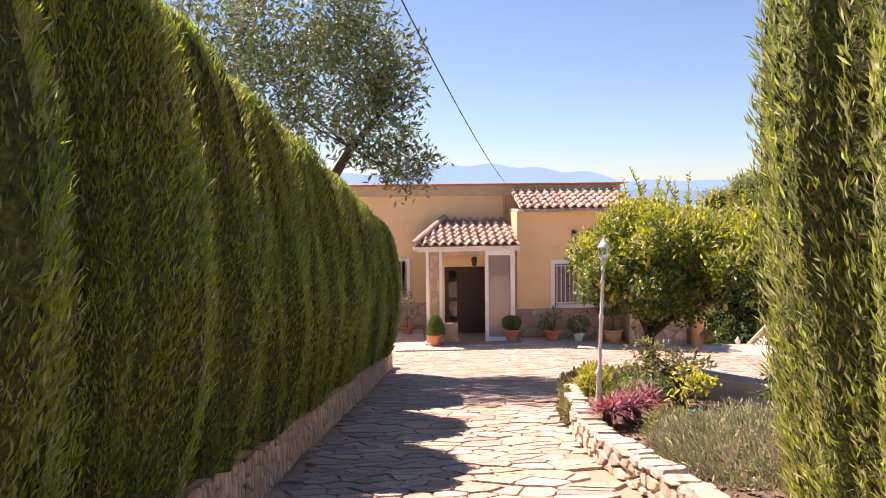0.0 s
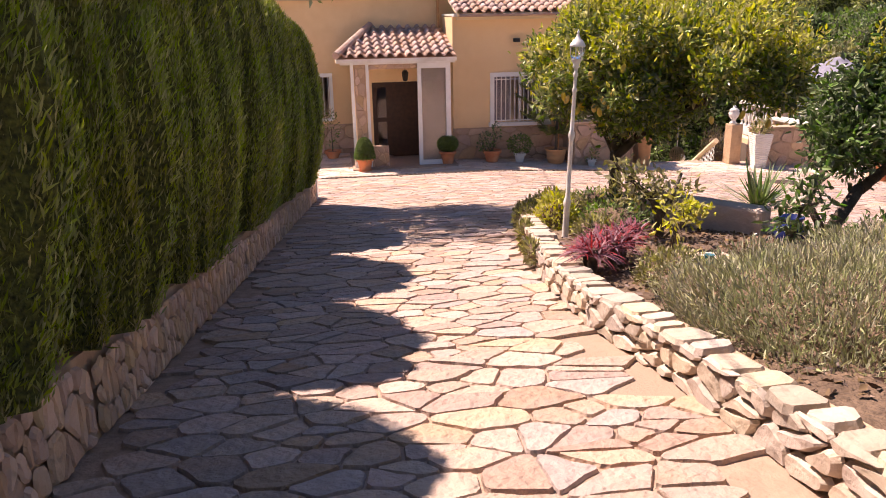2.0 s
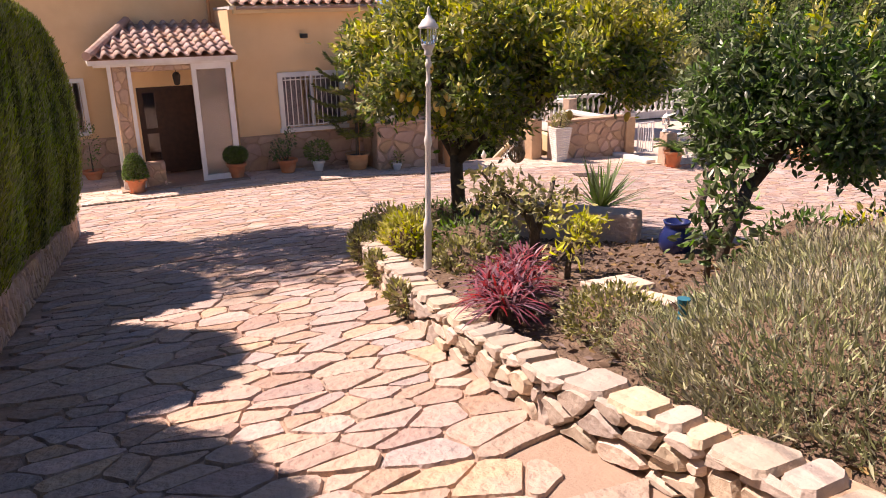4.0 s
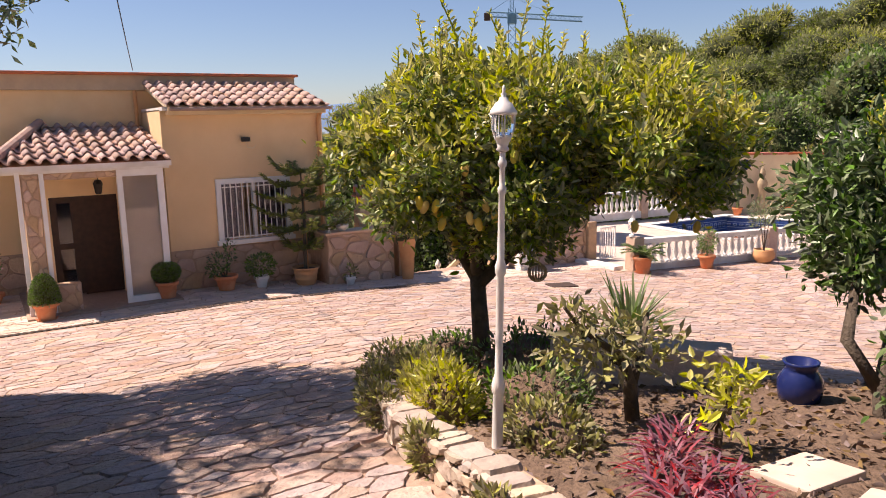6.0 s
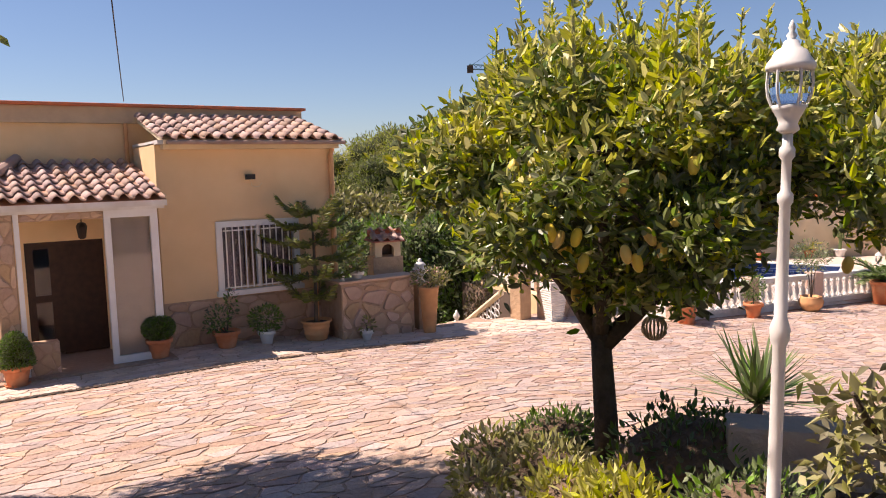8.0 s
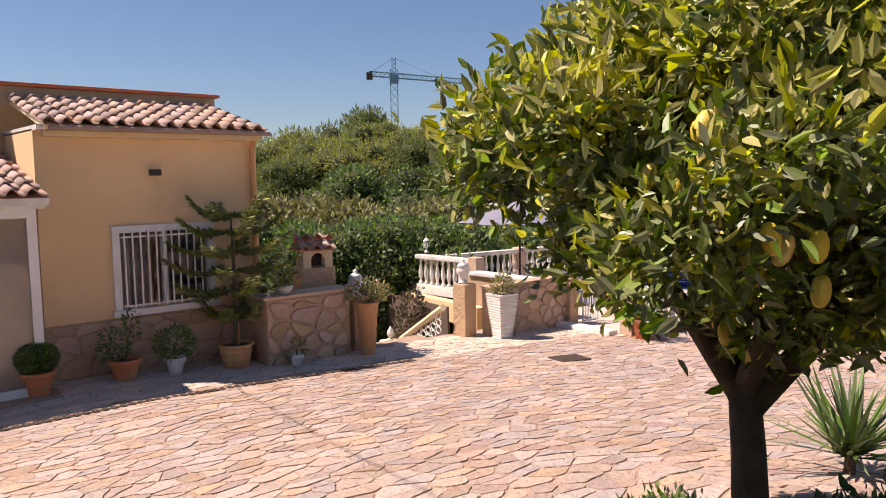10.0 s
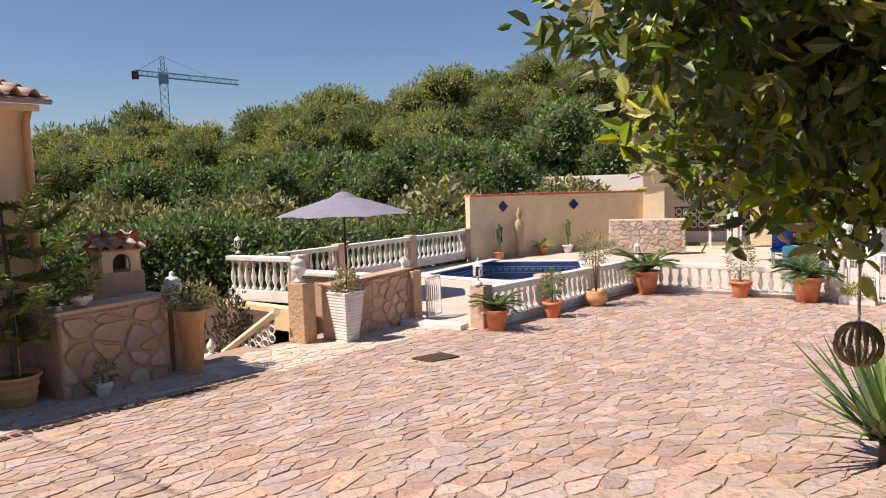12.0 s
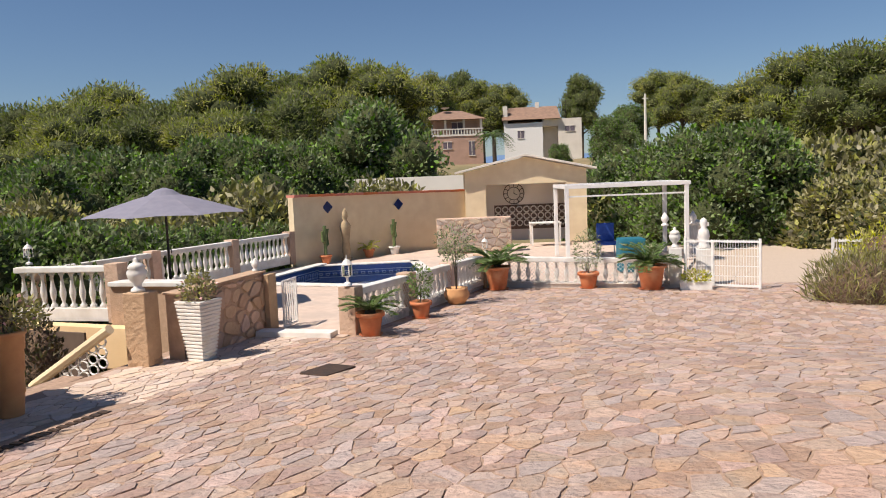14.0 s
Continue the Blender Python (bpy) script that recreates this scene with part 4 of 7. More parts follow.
def mound(name, x, y, z, rx, ry, rz, n, size, material, label, category, seed, width=0.3, group="", up=0.5, core="soil"):
    rng = np.random.default_rng(seed)
    ob = thing(name, x, y, z, label, category, group=group)
    pos, d = blob_points(rng, n, [(0, 0, 0, rx, ry, rz)], 0.35)
    keep = pos[:, 2] > -0.1
    pos, d = pos[keep], d[keep]
    lump = np.array([1 + 0.22 * noise.noise(Vector(q * 3.1 / max(rx, 0.3)) + Vector((seed, 0, 0))) + 0.10 * noise.noise(Vector(q * 11) + Vector((0, seed, 0))) for q in d])
    pos = pos * lump[:, None]
    ax = d * 0.7 + np.array([0, 0, up]) + rng.normal(size=d.shape) * 0.5
    leaf_mesh("leaves", pos, ax, size * (0.6 + 0.8 * rng.random(len(pos))), width, material, ob, rng=rng)
    bm = bmesh.new()
    bmesh.ops.create_icosphere(bm, subdivisions=2, radius=1)
    for v in bm.verts:
        k = 0.78 * (1 + 0.22 * noise.noise(Vector(v.co * 3.1 / max(rx, 0.3)) + Vector((seed, 0, 0))))
        v.co = Vector((v.co.x * rx * k, v.co.y * ry * k, max(-0.15, v.co.z * rz * k)))
    part("undergrowth", bm, core, ob, smooth=True)
    return ob


def near_bed(x, y):
    return g(x, y) + 0.12


for k, (x, y, rx, ry, rz, n, m_, lab) in enumerate([
        (-1.72, 9.35, 0.85, 0.8, 0.27, 30000, "lavender", "wide mound of grey-green lavender stems"),
        (-0.75, 9.95, 0.8, 0.75, 0.26, 22000, "lavender", "wide mound of grey-green lavender stems"),
        (-2.1, 10.4, 0.24, 0.30, 0.18, 3200, "dusty", "low dusty green herb beside the bed wall"),
        (-2.2, 10.0, 0.2, 0.35, 0.18, 2600, "lavender", "straw-coloured grassy tuft on the bed wall"),
        (-2.1, 12.95, 0.2, 0.22, 0.3, 1700, "young_leaf", "yellow-green spurge at the bed corner"),
        (-1.98, 13.35, 0.2, 0.22, 0.22, 1200, "young_leaf", "yellow-green spurge at the bed corner"),
        (-1.75, 13.8, 0.3, 0.26, 0.2, 1200, "dusty", "trailing ivy over the bed corner"),
        (-2.3, 13.35, 0.08, 0.25, 0.14, 700, "dusty", "trailing ivy over the bed corner"),
        (-1.95, 12.2, 0.2, 0.3, 0.14, 1000, "dusty", "low dusty green herb under the lamp"),
        (-1.6, 12.75, 0.35, 0.3, 0.2, 1000, "broad", "dark leafy ground cover under the lemon tree"),
        (-2.68, 11.65, 0.05, 0.15, 0.08, 320, "dusty", "trailing ivy over the bed wall"),
        (0.2, 10.6, 0.45, 0.4, 0.35, 900, "young_leaf", "yellow-green leafy shrub in the bed"),
        (0.9, 10.9, 0.6, 0.5, 0.4, 1500, "orange_leaf", "dark green leafy shrub in the bed"),
        (-0.2, 10.95, 0.35, 0.3, 0.3, 700, "orange_leaf", "dark green leafy shrub in the bed"),
        (-2.5, 12.5, 0.05, 0.16, 0.12, 420, "dusty", "trailing ivy over the bed corner"),
        (-2.1, 13.8, 0.1, 0.2, 0.16, 700, "dusty", "trailing ivy over the bed corner"),
        (-1.75, 14.15, 0.26, 0.24, 0.2, 1000, "dusty", "trailing ivy over the bed corner"),
        (-1.2, 14.35, 0.36, 0.2, 0.16, 1000, "broad", "dark leafy ground cover under the lemon tree"),
        (-1.0, 13.5, 0.5, 0.4, 0.25, 1100, "orange_leaf", "dark succulent clump under the lemon tree"),
]):
    size = 0.05 if "lavender" in lab else 0.032 if "herb beside" in lab or "straw" in lab else 0.05
    mound("bed_plant", x, y, near_bed(x, y), rx, ry, rz, n, size, m_, lab, "plant", 60 + k, width=0.16 if "lavender" in lab or "straw" in lab else 0.4, up=0.9 if "lavender" in lab else 0.4)
spiky("yucca", 0.85, 14.35, g(0.85, 14.35) + 0.12, "spiky green yucca beside the paving", "plant", 95, 0.66, 0.032, "palm", 81, curl=0.05)

# bed retaining wall core, low back wall, slabs, blue jar, lamp
bed_pts = [(-2.72 - 0.004 * (y - 4), y) for y in np.arange(4.0, 9.1, 0.5)] + BED[1:10]
bed_wall = polyline_wall("wall_bed", [(x, y) for x, y in bed_pts[::-1]], 0.16, 0.18, 0.18, "mortar", "dry stone retaining wall of the planting bed")
lw0 = part("wall_low", boxes((0, -0.12, -0.3, 1.15, 0.12, 0.22), bevel=0.025), "grey_stone")
lw0.matrix_world = pose(-0.98, 13.32, g(-0.6, 12.85) + 0.08, 0, 0, -51)
tagged(lw0, "low stone wall across the planting bed", "wall", kind="structure")
for k, (x, y, a) in enumerate([(-1.68, 10.72, 8), (-1.5, 11.15, -5)]):
    s = part("stepping_slab", boxes((-0.17, -0.14, -0.02, 0.17, 0.14, 0.03), bevel=0.008), "paving_pale")
    s.matrix_world = pose(x, y, bed_z(x, y), -6, 0, a)
    tagged(s, "square pale stepping slab on the bed soil", "slab", "stepping slabs")
jar = part("blue_jar", lathe([(0.11, 0), (0.14, 0.02), (0.155, 0.1), (0.15, 0.17), (0.115, 0.23), (0.10, 0.25), (0.12, 0.28), (0.125, 0.3), (0.105, 0.3), (0.09, 0.2)], 24), "blue_glaze", smooth=True)
jar.matrix_world = pose(-0.36, 11.9, bed_z(-0.36, 11.9) - 0.005) @ Matrix.Scale(0.8, 4)
tagged(jar, "dark blue glazed jar standing in the bed", "jar")
sprk = part("garden_spike", lathe([(0.02, -0.2), (0.02, 0.05), (0.028, 0.08), (0.015, 0.08)], 12), "teal")
sprk.matrix_world = pose(-2.15, 9.95, g(-2.1, 9.9) + 0.28)
tagged(sprk, "small teal cup on a stake in the bed", "garden light")

lampt = thing("garden_lamp", -2.21, 12.3, g(-2.28, 12.2) - 0.01, "weathered white cast garden lamp post with glass lantern", "lamp")
lean = Matrix.Rotation(radians(2.0), 4, "Y") @ Matrix.Diagonal((0.8, 0.8, 1.02, 1))
lampt.matrix_world = lampt.matrix_world @ lean
part("pole", lathe([(0.045, -0.1), (0.045, 0.02), (0.036, 0.05), (0.032, 0.36), (0.038, 0.37), (0.042, 0.40), (0.034, 0.43), (0.024, 0.46), (0.022, 0.92), (0.032, 0.94), (0.034, 0.97), (0.022, 1.0), (0.018, 1.30), (0.026, 1.31), (0.026, 1.33), (0.016, 1.34), (0.016, 1.42), (0.026, 1.43), (0.026, 1.45), (0.017, 1.46), (0.017, 1.51)], 16), "white", lampt, smooth=True)
part("lantern_base", lathe([(0.02, 1.49), (0.038, 1.5), (0.03, 1.515), (0.036, 1.53), (0.05, 1.55), (0.056, 1.56), (0.05, 1.565)], 16), "white", lampt, smooth=True)
lg = part("lantern_glass", lathe([(0.05, 1.563), (0.064, 1.59), (0.068, 1.62), (0.064, 1.655)], 16), "glass", lampt)
for k in range(6):
    a = k * math.pi / 3
    part("lantern_rib", tube([(q * math.cos(a), q * math.sin(a), z) for q, z in ((0.053, 1.56), (0.067, 1.59), (0.071, 1.62), (0.068, 1.66))], [0.005] * 4, 5), "white", lampt)
part("lantern_cap", lathe([(0.074, 1.653), (0.08, 1.66), (0.078, 1.67), (0.06, 1.69), (0.05, 1.705), (0.03, 1.715), (0.024, 1.73), (0.012, 1.735), (0.018, 1.745), (0.008, 1.755), (0.012, 1.765), (0.003, 1.785)], 16), "white", lampt, smooth=True)


# ---- pots along the house ----
def pot_profile(r, h, rim=0.03):
    return [(r * 0.62, 0), (r * 0.66, 0.01), (r * 0.9, h - 0.07), (r * 0.9, h - 0.065), (r + 0.012, h - 0.06), (r + 0.015, h - 0.005), (r, h), (r * 0.86, h - 0.01), (r * 0.84, h - 0.05)]


def planter(name, x, y, r, h, material, label, leaves=None, saucer=False, z=None, group="", profile=None):
    ob = thing(name, x, y, g(x, y) if z is None else z, label, "potted plant", group=group)
    part("pot", lathe(profile or pot_profile(r, h), 28), material, ob, smooth=True)
    part("soil", lathe([(r * 0.8, h - 0.06), (r * 0.8, h - 0.04)], 20), "soil", ob)
    if saucer:
        part("saucer", lathe([(r * 0.75, -0.005), (r * 0.9, 0.03), (r * 0.86, 0.03), (r * 0.7, 0.012)], 24), material, ob)
    if leaves:
        leaves(ob, r, h)
    return ob


def bushy(clumps, n, size, material, width=0.45, flowers=0):
    def fn(ob, r, h):
        rng = np.random.default_rng(int(n + size * 1000))
        pos, d = blob_points(rng, n, [(c[0], c[1], c[2] + h, *c[3:]) for c in clumps], 0.5)
        leaf_mesh("leaves", pos, d + rng.normal(size=d.shape) * 0.5 + np.array([0, 0, 0.3]), size * (0.6 + 0.7 * rng.random(n)), width, material, ob, rng=rng)
        bm = bmesh.new()
        for c in clumps:
            tube([(0, 0, h - 0.06), (c[0] * 0.5, c[1] * 0.5, h + c[2] * 0.6), (c[0], c[1], h + c[2])], [0.015, 0.01, 0.005], 5, bm)
        part("stem", bm, "bark", ob)
        if flowers:
            k = rng.choice(n, flowers)
            leaf_mesh("flowers", pos[k] * 1.03, d[k], np.full(flowers, 0.045), 0.9, "flower", ob, "pale pink flowers", rng)["kind"] = "stuff"
    return fn


def topiary(rx, rz, cone):
    def fn(ob, r, h):
        rng = np.random.default_rng(int(rx * 1000 + rz * 77))
        n = 3600
        u = rng.random(n)
        a = rng.random(n) * 2 * np.pi
        rad = rx * (np.sqrt(np.maximum(0.02, 1 - u ** 1.6)) if cone else np.sqrt(np.maximum(0.02, 1 - (2 * u - 1) ** 2)))
        pos = np.stack([rad * np.cos(a), rad * np.sin(a), h - 0.02 + u * rz], 1)
        ax = np.stack([np.cos(a), np.sin(a), 0.6 + 0 * a], 1) + rng.normal(size=(n, 3)) * 0.5
        leaf_mesh("leaves", pos, ax, 0.035 + 0.02 * rng.random(n), 0.5, "broad", ob, rng=rng)
        core = [(max(0.01, 0.9 * rx * (math.sqrt(max(0, 1 - q ** 1.6)) if cone else math.sqrt(max(0, 1 - (2 * q - 1) ** 2)))), h - 0.02 + q * rz) for q in np.linspace(0.02, 0.98, 10)]
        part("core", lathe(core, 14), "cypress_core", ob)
    return fn


def fronds(n, length, material="palm", seed=3):
    def fn(ob, r, h):
        rng = np.random.default_rng(seed)
        P, A, S = [], [], []
        bm = bmesh.new()
        for i in range(n):
            a = 2 * math.pi * i / n + rng.normal() * 0.15
            up = rng.uniform(0.35, 1.1)
            pts = []
            for t in np.linspace(0, 1, 9):
                rr = length * t * 0.85
                pts.append((math.cos(a) * rr, math.sin(a) * rr, h + length * (up * t - 0.5 * t * t)))
            tube(pts, [0.006] * 9, 4, bm)
            for t0, t1 in zip(pts, pts[1:]):
                d = Vector(t1) - Vector(t0)
                s = d.cross(Vector((0, 0, 1))).normalized()
                for q in (0, 0.33, 0.66):
                    for sg in (-1, 1):
                        P.append(Vector(t0) + d * q)
                        A.append(d.normalized() * 0.7 + s * sg + Vector((0, 0, 0.25)))
                        S.append(length * 0.24)
        leaf_mesh("fronds", np.array(P), np.array(A), np.array(S), 0.15, material, ob, rng=rng)
        part("rachis", bm, material, ob)
        part("stump", lathe([(0.07, h - 0.06), (0.08, h), (0.05, h + 0.07)], 12), "bark", ob)
    return fn


def monkey_tail(ob, r, h):
    """Norfolk pine: stem with tiers of drooping feathered branches."""
    rng = np.random.default_rng(8)
    part("stem", tube([(0, 0, h - 0.05), (0.02, 0, h + 0.8), (0, 0, h + 1.75)], [0.035, 0.028, 0.01], 8), "bark", ob)
    part("stake", tube([(0.06, 0.03, h - 0.05), (0.05, 0.03, h + 1.3)], [0.014, 0.012], 6), "pot_tan", ob, "cane stake")
    for z, L in ((0.4, 0.45), (0.72, 0.8), (0.98, 0.85), (1.25, 0.78), (1.5, 0.66), (1.72, 0.5)):
        for k in range(5):
            P, A, S = [], [], []
            a = 2 * math.pi * k / 5 + z * 3 + rng.normal() * 0.15
            lift = rng.uniform(0.12, 0.3)
            s = Vector((-math.sin(a), math.cos(a), 0))
            o = Vector((math.cos(a), math.sin(a), 0))
            spine = [o * L * t + Vector((0, 0, h + z - 0.1 * math.sin(t * 2.6) + lift * t * t)) for t in np.linspace(0.02, 1, 9)]
            br = part("branch", tube(spine, [0.012, 0.011, 0.01, 0.009, 0.008, 0.007, 0.006, 0.005, 0.003], 5), "bark", ob)
            for t in np.linspace(0.12, 1, 30):
                p = o * L * t + Vector((0, 0, h + z - 0.1 * math.sin(t * 2.6) + lift * t * t))
                for sg in (-1, 1):
                    for _ in range(2):
                        P.append(p)
                        A.append(o * 0.6 + s * sg * 0.8 + Vector((0, 0, rng.uniform(-0.1, 0.6))) + Vector(rng.normal(size=3) * 0.12))
                        S.append(0.15 * (1.15 - 0.55 * abs(t - 0.45)))
            leaf_mesh("needles", np.array(P), np.array(A), np.array(S), 0.2, "norfolk", br, rng=rng)


planter("potted_topiary", -3.5, 21.72, 0.17, 0.27, "pot", "clipped cone topiary in an orange terracotta pot", topiary(0.19, 0.42, True), True)
planter("potted_topiary", -1.72, 21.98, 0.17, 0.30, "pot", "clipped ball topiary in an orange terracotta pot", topiary(0.2, 0.32, False), True)
planter("potted_plant", -0.72, 22.12, 0.19, 0.26, "pot", "straggly flowering plant in a red terracotta trough", bushy([(-0.1, 0, 0.2, 0.2, 0.15, 0.2), (0.1, 0, 0.4, 0.1, 0.1, 0.2), (-0.2, 0, 0.1, 0.15, 0.1, 0.12)], 330, 0.06, "orange_leaf", flowers=14))
planter("potted_plant", -0.12, 22.06, 0.12, 0.21, "white", "leafy green plant in a small white pot", bushy([(0, 0, 0.18, 0.26, 0.2, 0.2)], 700, 0.06, "broad"))
planter("norfolk_pine", 0.66, 21.95, 0.23, 0.32, "pot_tan", "potted tiered conifer in a banded terracotta pot", monkey_tail,
        profile=[(0.15, 0), (0.17, 0.02), (0.19, 0.1), (0.2, 0.11), (0.19, 0.13), (0.205, 0.2), (0.215, 0.21), (0.205, 0.23), (0.22, 0.28), (0.245, 0.29), (0.25, 0.32), (0.23, 0.32), (0.2, 0.27)])
planter("potted_plant", -4.15, 23.4, 0.18, 0.18, "pot", "shrub with bare stems in a brown bowl", bushy([(0, 0, 0.5, 0.2, 0.15, 0.45)], 200, 0.06, "broad", flowers=8), z=0.17)

# stone bench wall with the barbecue behind
bench = thing("wall_bench", 0, 0, 0, "stone-faced garden wall beside the house with a tiled top", "wall", kind="structure")
part("body", boxes((0.98, 21.68, -0.1, 2.32, 21.98, 0.98), (0.98, 21.98, -0.1, 1.2, 23.0, 0.98), bevel=0.012), "mortar", bench)
part("cap", boxes((0.94, 21.64, 0.98, 2.36, 22.05, 1.02), bevel=0.01), "wall_stone", bench)
bbq = thing("barbecue", 2.3, 22.6, 0.5, "stone garden oven with cream arches and a little tiled roof", "barbecue", rz=-14)
bbq.matrix_world = bbq.matrix_world @ Matrix.Scale(0.82, 4)
part("base", boxes((-0.33, -0.28, -3.2, 0.33, 0.28, 0.92), bevel=0.02), "wall_stone", bbq, "rough stone base")


def arch_face(parent, w, z0, z1, hole, m):
    """An upright panel with a round-headed opening."""
    bm = bmesh.new()
    hw, zs = hole / 2, z1 - hole / 2 - 0.05
    arc = [(hw * math.cos(q), zs + hw * math.sin(q)) for q in np.linspace(0, math.pi, 9)]
    outer = [(w / 2, z0), (w / 2, z1), (-w / 2, z1), (-w / 2, z0), (-hw, z0)] + arc[::-1] + [(hw, z0)]
    f0 = [bm.verts.new((x, 0, z)) for x, z in outer]
    f1 = [bm.verts.new((x, 0.07, z)) for x, z in outer]
    bm.faces.new(f0)
    bm.faces.new(f1[::-1])
    for i in range(len(outer)):
        j = (i + 1) % len(outer)
        bm.faces.new((f0[i], f1[i], f1[j], f0[j]))
    o = part("arch", bm, "cream", parent, "cream rendered arch")
    o.matrix_local = m


arch_face(bbq, 0.56, 0.92, 1.24, 0.26, pose(0, -0.27, 0))
arch_face(bbq, 0.5, 0.92, 1.24, 0.22, pose(-0.28, 0.0, 0, 0, 0, -90))
arch_face(bbq, 0.5, 0.92, 1.24, 0.22, pose(0.28, 0.0, 0, 0, 0, 90))
part("back_panel", boxes((-0.28, 0.2, 0.92, 0.28, 0.26, 1.24)), "dark", bbq, "dark back of the oven")
rf = part("roof", boxes((-0.36, -0.36, 1.24, 0.36, 0.36, 1.27), bevel=0.008), "tile_red", bbq)
for sg in (-1, 1):
    for i in range(3):
        for j in range(2):
            o = new("roof_tile", TILE)
            o.parent = rf
            base_ = pose(0, 0, 1.42) @ (Matrix.Identity(4) if sg < 0 else pose(0, 0, 0, 0, 0, 180))
            o.matrix_local = base_ @ pose(-0.34 + i * 0.225, -0.40 + j * 0.22, -0.15 + j * 0.085, 20, 0, 0)
part("ridge_tile", tube([(-0.36, 0, 1.42), (0.36, 0, 1.42)], [0.07, 0.07], 10), "tile_red", bbq)
tall = planter("tall_planter", 2.5, 21.5, 0.17, 0.78, "pot_tan", "tall ribbed terracotta planter with a flowering shrub", bushy([(0, 0, 0.15, 0.34, 0.26, 0.16), (0.2, 0, 0.1, 0.2, 0.2, 0.12)], 620, 0.06, "dusty", flowers=30),
               profile=[(0.10, 0), (0.105, 0.02), (0.12, 0.2), (0.128, 0.21), (0.13, 0.4), (0.14, 0.41), (0.145, 0.6), (0.155, 0.61), (0.165, 0.74), (0.18, 0.75), (0.18, 0.78), (0.15, 0.78), (0.14, 0.72)])
planter("potted_cactus", 1.32, 21.5, 0.09, 0.16, "white", "small grey plant in a white banded pot", bushy([(0, 0, 0.08, 0.12, 0.1, 0.12)], 60, 0.09, "dusty", 0.5))
planter("potted_plant", 1.35, 21.82, 0.1, 0.12, "white", "pink flowering plant in a white pot on the wall", bushy([(0, 0, 0.12, 0.2, 0.15, 0.16)], 300, 0.05, "dusty", flowers=30), z=1.02)


def finial(name, x, y, z, s=1.0, label="white cast stone flame finial"):
    ob = part(name, lathe([(0.07 * s, 0), (0.07 * s, 0.03 * s), (0.04 * s, 0.05 * s), (0.04 * s, 0.07 * s), (0.075 * s, 0.12 * s), (0.07 * s, 0.17 * s), (0.035 * s, 0.23 * s), (0.006, 0.28 * s)], 16), "white", smooth=True)
    ob.matrix_world = pose(x, y, z)
    return tagged(ob, label, "finial", "white finials")


def lidded_urn(x, y, z, s=1.0):
    ob = part("urn", lathe([(0.09 * s, 0), (0.09 * s, 0.04 * s), (0.05 * s, 0.07 * s), (0.05 * s, 0.1 * s), (0.12 * s, 0.2 * s), (0.13 * s, 0.27 * s), (0.10 * s, 0.31 * s), (0.12 * s, 0.33 * s), (0.07 * s, 0.38 * s), (0.03 * s, 0.4 * s), (0.04 * s, 0.43 * s), (0.01, 0.46 * s)], 18), "white", smooth=True)
    ob.matrix_world = pose(x, y, z)
    return tagged(ob, "white cast stone lidded urn on a pier", "urn", "white urns")


finial("finial", 1.05, 21.75, 1.02, 0.55)
lidded_urn(2.62, 21.95, 0.82, 0.9)
tagged(part("urn_pier", boxes((2.48, 21.8, -0.1, 2.76, 22.1, 0.82), bevel=0.012), "wall_stone"), "stone pier carrying a white urn", "pier", kind="structure")

# ---- terrace, stair side, balustrades ----
TZ = -0.12


def tz(x):
    return TZ - 0.032 * clamp(x - 7, 0, 7)


POOL = [(12.2, 21.7), (12.6, 25.3), (16.6, 25.1), (17.6, 22.4), (15.0, 21.2)]
bm = bmesh.new()
tv = [bm.verts.new((x, y, tz(x))) for x, y in TERRACE]
pvx = [bm.verts.new((x, y, tz(x))) for x, y in POOL]
es = [bm.edges.new((a, b)) for ring in (tv, pvx) for a, b in zip(ring, ring[1:] + ring[:1])]
bmesh.ops.triangle_fill(bm, edges=es, use_beauty=True)
bm.faces.ensure_lookup_table()
for f in [f for f in bm.faces if inside(f.calc_center_median().x, f.calc_center_median().y, POOL)]:
    bm.faces.remove(f)
terrace = tagged(part("terrace", bm, "paving_pale"), "pale paved pool terrace", "terrace", kind="structure")
pool = thing("swimming_pool", 0, 0, 0, "blue mosaic swimming pool with a pale key-pattern band", "pool")
bm = bmesh.new()
top = [bm.verts.new((x, y, tz(x) - 0.002)) for x, y in POOL]
bot = [bm.verts.new((x, y, -1.7)) for x, y in POOL]
for i in range(len(POOL)):
    j = (i + 1) % len(POOL)
    bm.faces.new((top[i], top[j], bot[j], bot[i]))
bm.faces.new(bot)
part("basin", bm, "pool", pool)
raw("water", [(x, y, -0.6) for x, y in POOL], [tuple(range(len(POOL)))], "water", pool)
